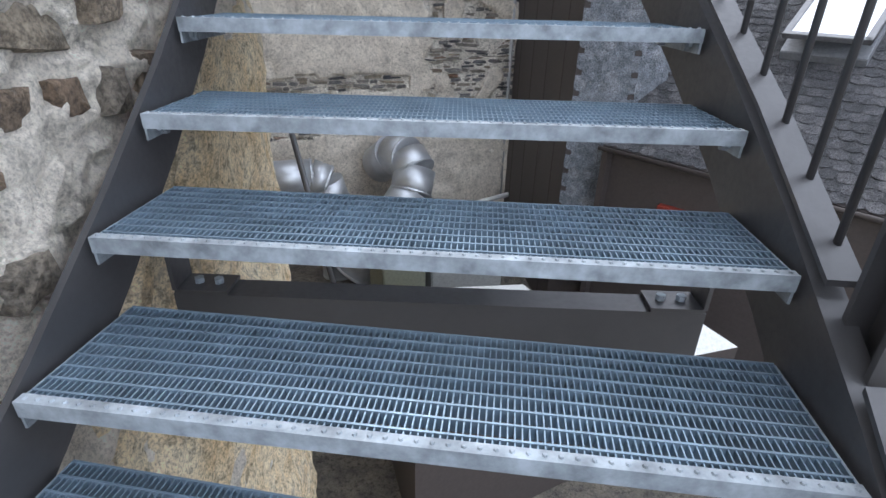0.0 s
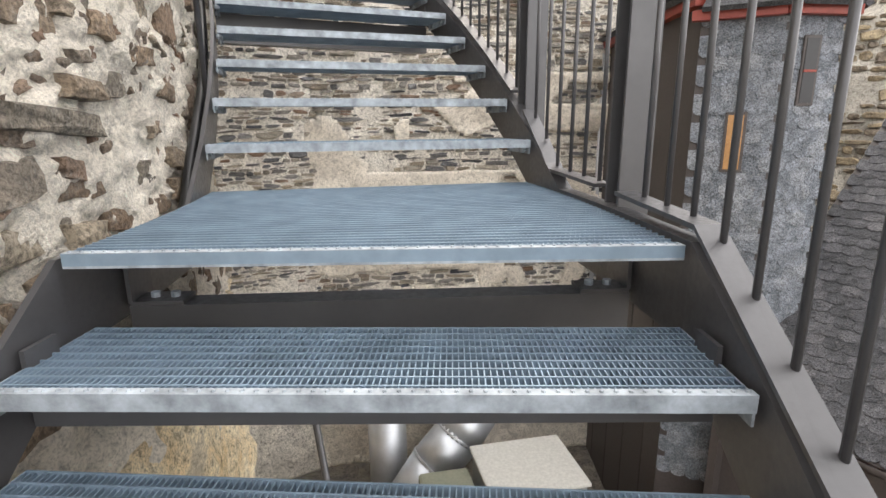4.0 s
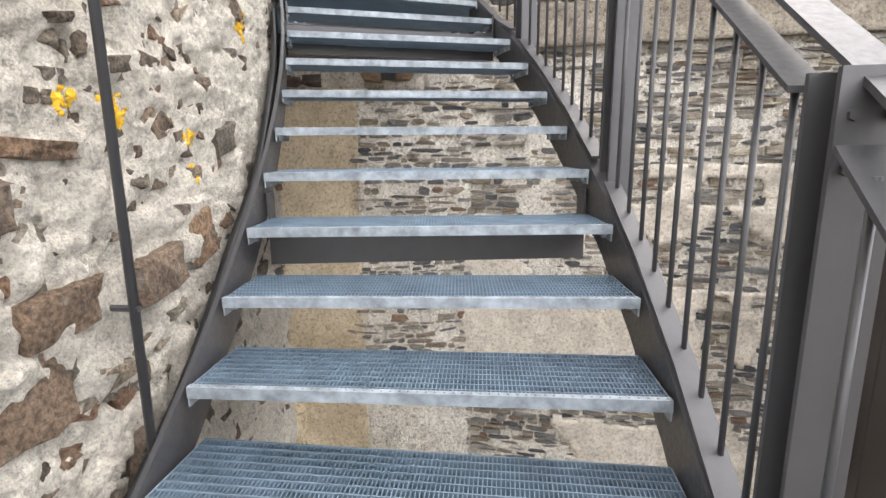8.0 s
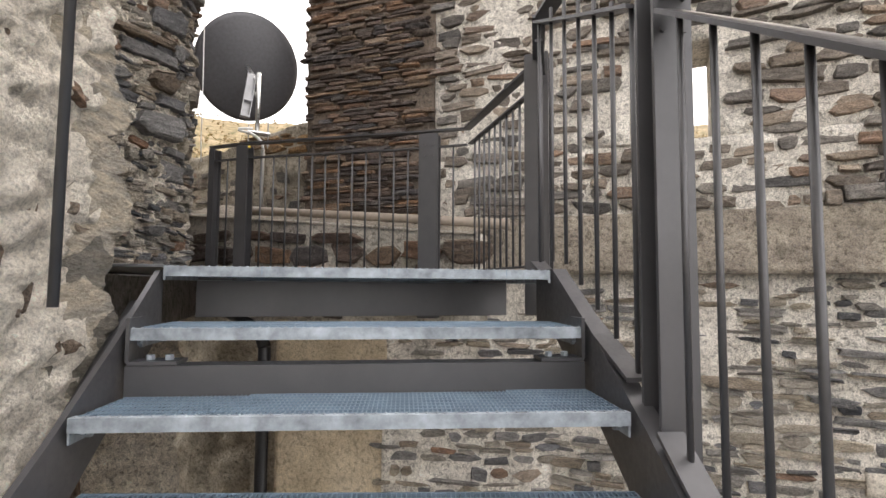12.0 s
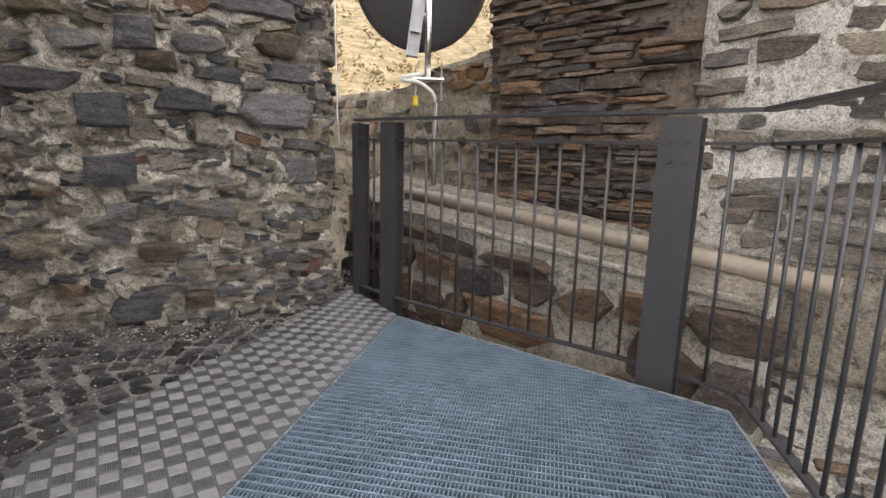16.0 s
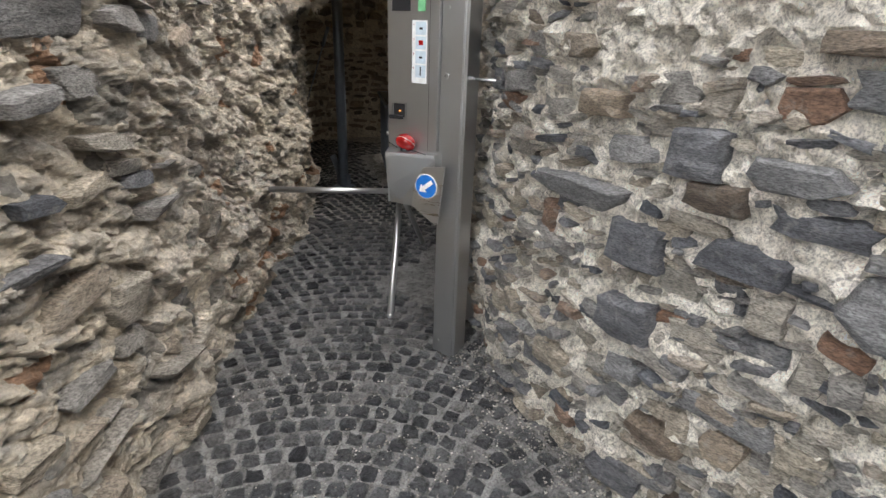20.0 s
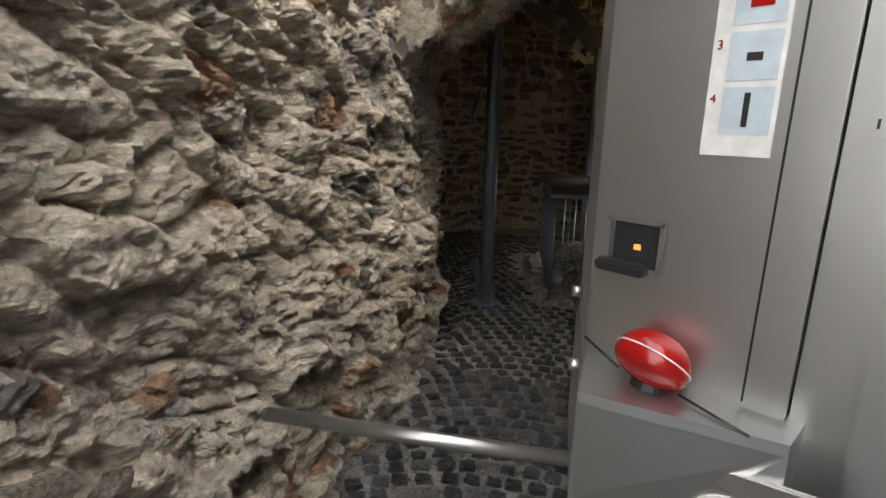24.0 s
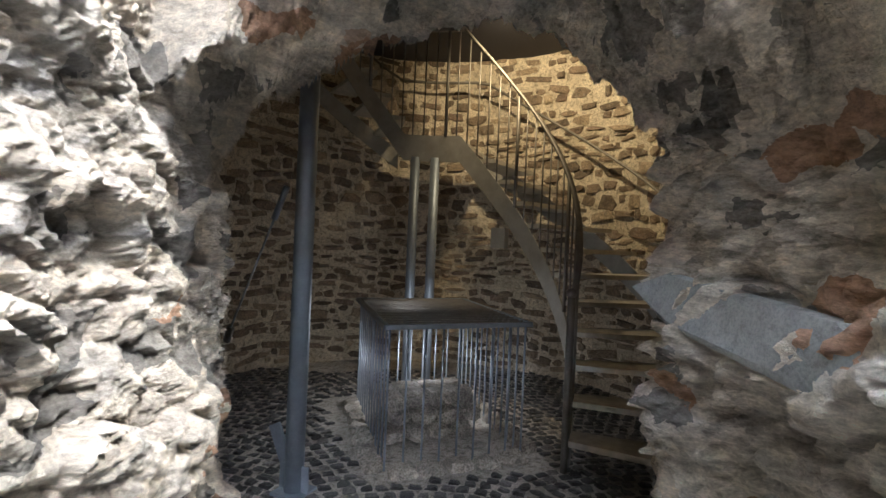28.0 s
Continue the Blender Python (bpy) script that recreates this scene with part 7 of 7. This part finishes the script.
def small_window(a, b, f, z0, z1, w, glass):
    d = (b - a)
    c = a + d * f
    m = Matrix.Translation(c + Vector((0, 0, (z0 + z1) / 2)) + off_t) @ Matrix.Rotation(math.atan2(d.y, d.x), 4, "Z")
    wn_ = box("window", M["shed"], tur, (w + 0.05, 0.07, z1 - z0 + 0.05), m, 0.004)
    box("pane", glass, wn_, (w, 0.02, z1 - z0), m @ Matrix.Translation((0, -0.03, 0)))
    box("glazing_bar", M["orange"] if glass is M["orange"] else M["red_trim"], wn_, (w, 0.016, 0.02), m @ Matrix.Translation((0, -0.04, 0)))


small_window(TA, TB, 0.55, -0.2, 0.3, 0.13, M["orange"])
small_window(TB, TC, 0.45, 0.4, 0.95, 0.12, M["black"])

# brown sheet-clad annex between the turret and the curtain wall
shed = thing("sheet_annex", "dark brown sheet-clad annex with a red eaves board and slate roof", "annex", (3.6, 3.8, GROUND))
off_s = Vector((-3.6, -3.8, -GROUND))
SA, SB = Vector((3.82, 5.18, 0)), Vector((3.24, 2.46, 0))
slab_quad("wall", [SA + Vector((0, 0, GROUND)) + off_s, SB + Vector((0, 0, GROUND)) + off_s, SB + Vector((0, 0, 1.3)) + off_s, SA + Vector((0, 0, 1.3)) + off_s], M["shed"], shed, 0.12)
sdv = (SB - SA).normalized()
so = Vector((sdv.y, -sdv.x, 0))
for i in range(4):
    c = SA + sdv * (0.35 + 0.66 * i)
    bm = bmesh.new()
    bm_box(bm, (0.008, 0.02, 1.3 - GROUND), Matrix.Translation(c + so * 0.002 + Vector((0, 0, (1.3 + GROUND) / 2)) + off_s))
    part("seam", bm, M["shed"], shed)
box("eave_board", M["red_trim"], shed, (2.9, 0.1, 0.12), Matrix.Translation((SA + SB) / 2 + so * 0.06 + Vector((0, 0, 1.33)) + off_s) @ Matrix.Rotation(math.atan2(sdv.y, sdv.x), 4, "Z"), 0.006, "dark red eaves board")
slab_quad("roof", [SA + so * 0.16 + Vector((0, 0, 1.4)) + off_s, SB + so * 0.16 + Vector((0, 0, 1.4)) + off_s, SB + Vector((2.0, -0.4, 2.7)) + off_s, SA + Vector((2.0, -0.4, 2.7)) + off_s], M["roof_slate_joined"], shed, 0.06)
scales("slate", SA + so * 0.16 + Vector((0, 0, 1.41)) + off_s, sdv, (Vector((2.0, -0.4, 1.3)) - so * 0.16).normalized(), 2.8, 2.2, 0.17, 0.14, M["roof_slate_joined"], shed, 9)
bm = bmesh.new()
bm_tube(bm, SA + so * 0.08 + Vector((0, 0, GROUND)) + off_s, SA + so * 0.08 + Vector((0, 0, 1.2)) + off_s, 0.035, 12)
part("downpipe", bm, plain_mat("grey_zinc", (0.45, 0.45, 0.46), 0.45, 0.5), shed, "pale downpipe", True)
box("window", M["black"], shed, (0.02, 0.5, 0.55), Matrix.Translation(SA + sdv * 0.75 - so * -0.01 + Vector((0, 0, 0.75)) + off_s) @ Matrix.Rotation(math.atan2(sdv.y, sdv.x) - radians(90), 4, "Z"))

# slate roof with a skylight, beside and below the lower flight
roof = thing("slate_roof_house", "house with a fish-scale slate roof, skylight and red eaves", "house", (4.0, -1.0, GROUND))
off_r = Vector((-4.0, 1.0, -GROUND))
er = Vector((0.39, -0.92, -0.02)).normalized()
E0 = Vector((4.2, -0.2, -2.4)) - er * 2.2
E1 = E0 + er * 8.0
up_r = Vector((0.92, 0.39, 0.8)).normalized()
RH = 4.6
slab_quad("roof", [E0 + off_r, E1 + off_r, E1 + up_r * RH + off_r, E0 + up_r * RH + off_r], M["shed"], roof, 0.1)
scales("slate", E0 + off_r, er, up_r, (E1 - E0).length, RH, 0.16, 0.125, M["roof_slate_joined"], roof, 4)
in_ = Vector((0.12, 0.05, 0))
slab_quad("wall", [E0 + in_ + off_r, Vector((E0.x, E0.y, GROUND)) + in_ + off_r, Vector((E1.x, E1.y, GROUND)) + in_ + off_r, E1 + in_ + off_r], M["shed"], roof, 0.1)
for k_, e_ in enumerate((E0, E1)):
    top_e = e_ + up_r * RH
    slab_quad("gable", [e_ + off_r, top_e + off_r, Vector((top_e.x, top_e.y, GROUND)) + off_r, Vector((e_.x, e_.y, GROUND)) + off_r], M["shed"], roof, 0.08)
bm = bmesh.new()
bm_tube(bm, E0 + off_r + Vector((-0.06, 0, -0.02)), E1 + off_r + Vector((-0.06, 0, -0.02)), 0.03, 10)
part("gutter", bm, M["shed"], roof, "dark gutter", True)
wall_n = Vector((-0.92, -0.39, 0)).normalized()
wc_ = E0 + in_ + er * 1.12 + wall_n * 0.04
wm_ = Matrix.Translation(Vector((wc_.x, wc_.y, -3.28)) + off_r) @ Matrix.Rotation(math.atan2(er.y, er.x), 4, "Z")
rw = box("window", M["red_trim"], roof, (0.62, 0.1, 0.72), wm_, 0.006, "red-framed window with white sashes")
for sx_ in (-1, 1):
    for sz, ps in (((0.24, 0.03, 0.04), (sx_ * 0.13, -0.05, 0.27)), ((0.24, 0.03, 0.04), (sx_ * 0.13, -0.05, -0.27)), ((0.035, 0.03, 0.58), (sx_ * 0.03, -0.05, 0)), ((0.035, 0.03, 0.58), (sx_ * 0.235, -0.05, 0)), ((0.2, 0.03, 0.025), (sx_ * 0.13, -0.05, 0))):
        box("sash", M["white"], rw, sz, wm_ @ Matrix.Translation((ps[0], ps[1], ps[2])), 0.003)
    box("pane", M["black"], rw, (0.2, 0.012, 0.54), wm_ @ Matrix.Translation((sx_ * 0.13, -0.045, 0)))
rn = er.cross(up_r).normalized()
sky_m = Matrix.Translation(Vector((5.83, 1.0, -0.81)) - up_r * 0.25 + rn * 0.10 + off_r) @ Matrix(((er.x, up_r.x, rn.x, 0), (er.y, up_r.y, rn.y, 0), (er.z, up_r.z, rn.z, 0), (0, 0, 0, 1)))
skl = box("skylight", plain_mat("zinc_flashing", (0.3, 0.31, 0.33), 0.45, 0.5), roof, (0.84, 1.06, 0.16), sky_m @ Matrix.Translation((0, 0, -0.06)), 0.01, "tilted roof window")
sash = sky_m @ Matrix.Translation((0, 0, 0.14)) @ Matrix.Rotation(radians(-9), 4, "X")
for sz, ps in (((0.84, 0.07, 0.06), (0, 0.48, 0)), ((0.84, 0.07, 0.06), (0, -0.48, 0)), ((0.07, 1.03, 0.06), (0.385, 0, 0)), ((0.07, 1.03, 0.06), (-0.385, 0, 0))):
    box("sash", plain_mat("zinc_sash", (0.2, 0.2, 0.21), 0.4, 0.5), skl, sz, sash @ Matrix.Translation(ps), 0.006)
gm, gn, gl, gp = material("window_glass")
gp.inputs["Base Color"].default_value = (0.75, 0.78, 0.8, 1)
gp.inputs["Roughness"].default_value = 0.06
gp.inputs["Metallic"].default_value = 0.85
box("pane", gm, skl, (0.72, 0.92, 0.02), sash)

# ---------- courtyard ----------
FLAT = M["sheet_white"]
flat1 = thing("flat_roof", "white sheet-covered flat roof in the courtyard", "flat roof", (1.0, 0.4, GROUND))
bm = bmesh.new()
quad = [(0.2, 1.2), (1.75, 0.8), (1.9, -0.4), (0.05, -0.6)]
a = [bm.verts.new((x - 1.0, y - 0.4, -3.5 - GROUND)) for x, y in quad]
b = [bm.verts.new((x - 1.0, y - 0.4, 0)) for x, y in quad]
bm.faces.new(a)
for i in range(4):
    f_ = bm.faces.new((a[i], b[i], b[(i + 1) % 4], a[(i + 1) % 4]))
    f_.material_index = 1
part("body", bm, [FLAT, M["shed"]], flat1)
pyr = thing("roof_dome_light", "pale pyramid roof light in the courtyard", "roof light", (2.9, -0.2, GROUND))
bm = bmesh.new()
base = [(-0.5, 0.3), (0.2, 0.45), (0.3, -0.55), (-0.35, -0.5)]
v = [bm.verts.new((x, y, -3.6 - GROUND)) for x, y in base]
g_ = [bm.verts.new((x, y, 0)) for x, y in base]
tip = bm.verts.new((-0.08, -0.05, -3.35 - GROUND))
for i in range(4):
    bm.faces.new((v[i], v[(i + 1) % 4], tip))
    f_ = bm.faces.new((v[i], g_[i], g_[(i + 1) % 4], v[(i + 1) % 4]))
    f_.material_index = 1
part("shell", bm, [FLAT, M["shed"]], pyr)


def duct(name, pts, r, label):
    """Segmented spiral duct through the points, with swaged joints."""
    t = thing(name, label, "air duct", (*pts[0][:2], pts[0][2]))
    o = Vector(pts[0])
    for i, (a, b) in enumerate(zip(pts, pts[1:])):
        bm = bmesh.new()
        a, b = Vector(a) - o, Vector(b) - o
        d = (b - a).normalized()
        bm_tube(bm, a - d * 0.03, b + d * 0.03, r, 28)
        seg = part("segment", bm, M["duct"], t, smooth=False)
        for p in seg.data.polygons:
            p.use_smooth = len(p.vertices) == 4
        bm = bmesh.new()
        bm_tube(bm, b - d * 0.012, b + d * 0.012, r * 1.04, 28)
        part("joint", bm, M["duct"], t)
    return t


duct("air_duct", [(1.3, 5.05, -3.35), (1.42, 4.65, -3.1), (1.56, 4.35, -3.08), (1.62, 4.15, -3.25), (1.5, 4.0, -3.55), (1.25, 3.92, -3.85), (0.9, 3.85, -4.2), (0.5, 3.8, -4.75)], 0.33, "shiny galvanised spiral duct bending out of the wall")
duct("air_duct", [(-0.7, 4.6, -3.3), (0.05, 4.55, -3.3), (0.27, 4.5, -3.4), (0.35, 4.5, -3.7), (0.36, 4.4, -5.0)], 0.27, "shiny galvanised duct run with a bend")
hv = thing("ventilation_unit", "grey ventilation unit with a pale lid", "ventilation unit", (1.75, 2.9, GROUND))
box("body", plain_mat("grey_sheet", (0.36, 0.37, 0.36), 0.5, 0.3), hv, (1.1, 0.9, 1.5), Matrix.Translation((0.1, 0, 0.75)), 0.02)
box("lid", plain_mat("beige_sheet", (0.55, 0.54, 0.5), 0.5), hv, (1.16, 0.96, 0.05), Matrix.Translation((0.1, 0, 1.53)), 0.01)
hv2 = thing("ventilation_unit", "mossy ventilation box beside a duct", "ventilation unit", (0.9, 2.8, GROUND))
box("body", plain_mat("mossy_sheet", (0.22, 0.225, 0.17), 0.7), hv2, (0.6, 0.8, 1.4), Matrix.Translation((0, 0, 0.7)), 0.02)
# bent black pipe rig beside the tower
rig = thing("pipe_rig", "dark pipe frame with a hose beside the flat roof", "pipe frame", (-0.1, 1.0, GROUND))
for a, b, r in (((-0.09, 0, 0), (-0.09, 0, 1.6), 0.03), ((-0.09, 0, 1.6), (-0.35, 0.62, 3.4), 0.028), ((-0.47, 0, 0), (-0.47, 0, 1.6), 0.03), 
                ((-0.12, 0, 1.62), (0.5, -0.36, 1.78), 0.03), ((-0.45, -0.12, 1.5), (0.05, -0.3, 1.6), 0.032), ((0.05, -0.3, 1.6), (0.48, -0.45, 1.66), 0.026), ((0.5, -0.36, 1.78), (0.58, -0.5, 1.7), 0.03), ((0.58, -0.5, 1.7), (0.5, -0.62, 1.45), 0.024)):
    bm = bmesh.new()
    bm_tube(bm, a, b, r, 12)
    part("pipe", bm, M["paint"], rig, smooth=True)
for pts in ([(-0.02, -0.22, 1.75), (0.08, -0.3, 1.72), (0.12, -0.42, 1.55), (0.1, -0.5, 1.3)], [(0.4, -0.3, 1.8), (0.47, -0.42, 1.7), (0.48, -0.52, 1.45), (0.45, -0.6, 1.2)]):
    bm = bmesh.new()
    for a, b in zip(pts, pts[1:]):
        bm_tube(bm, a, b, 0.016, 8)
    part("hose", bm, M["white"], rig, "pale hose", True)
for z in (0.75, 0.95, 1.15):
    bm = bmesh.new()
    bm_tube(bm, (-0.47, 0, z + 0.6), (-0.09, 0, z + 0.6), 0.012, 8)
    part("rung", bm, M["paint"], rig, smooth=True)
bm = bmesh.new()
bm_tube(bm, (2.55, 4.82, -4.28), (3.84, 4.92, -4.15), 0.045, 12)
tagged(part("pale_pipe", bm, M["white"], None, smooth=True), "pale plastic pipe leaning along the wall foot", "pipe")

# far castle wall beyond the roofs
farw = Wall([(9.5, 3.0), (7.2, 5.6), (4.4, 6.4)], GROUND, 3.2, -1, 0.08, 1.0, seed=29)
farw_ob = farw.build("wall_far", M["mortar_far"], 0.15, 0.5, "ochre rubble castle wall beyond the roofs")
lay("stone", courses(farw, 0.1, farw.total - 0.1, -1.5, 3.1, (0.08, 0.18), (0.15, 0.45), 0.85, (0.06, 0.14), 81, None, 0.08, 0.02, 0.02, 0.01), THIN, M["yellow"], M["yellow_joined"], farw_ob, 60)
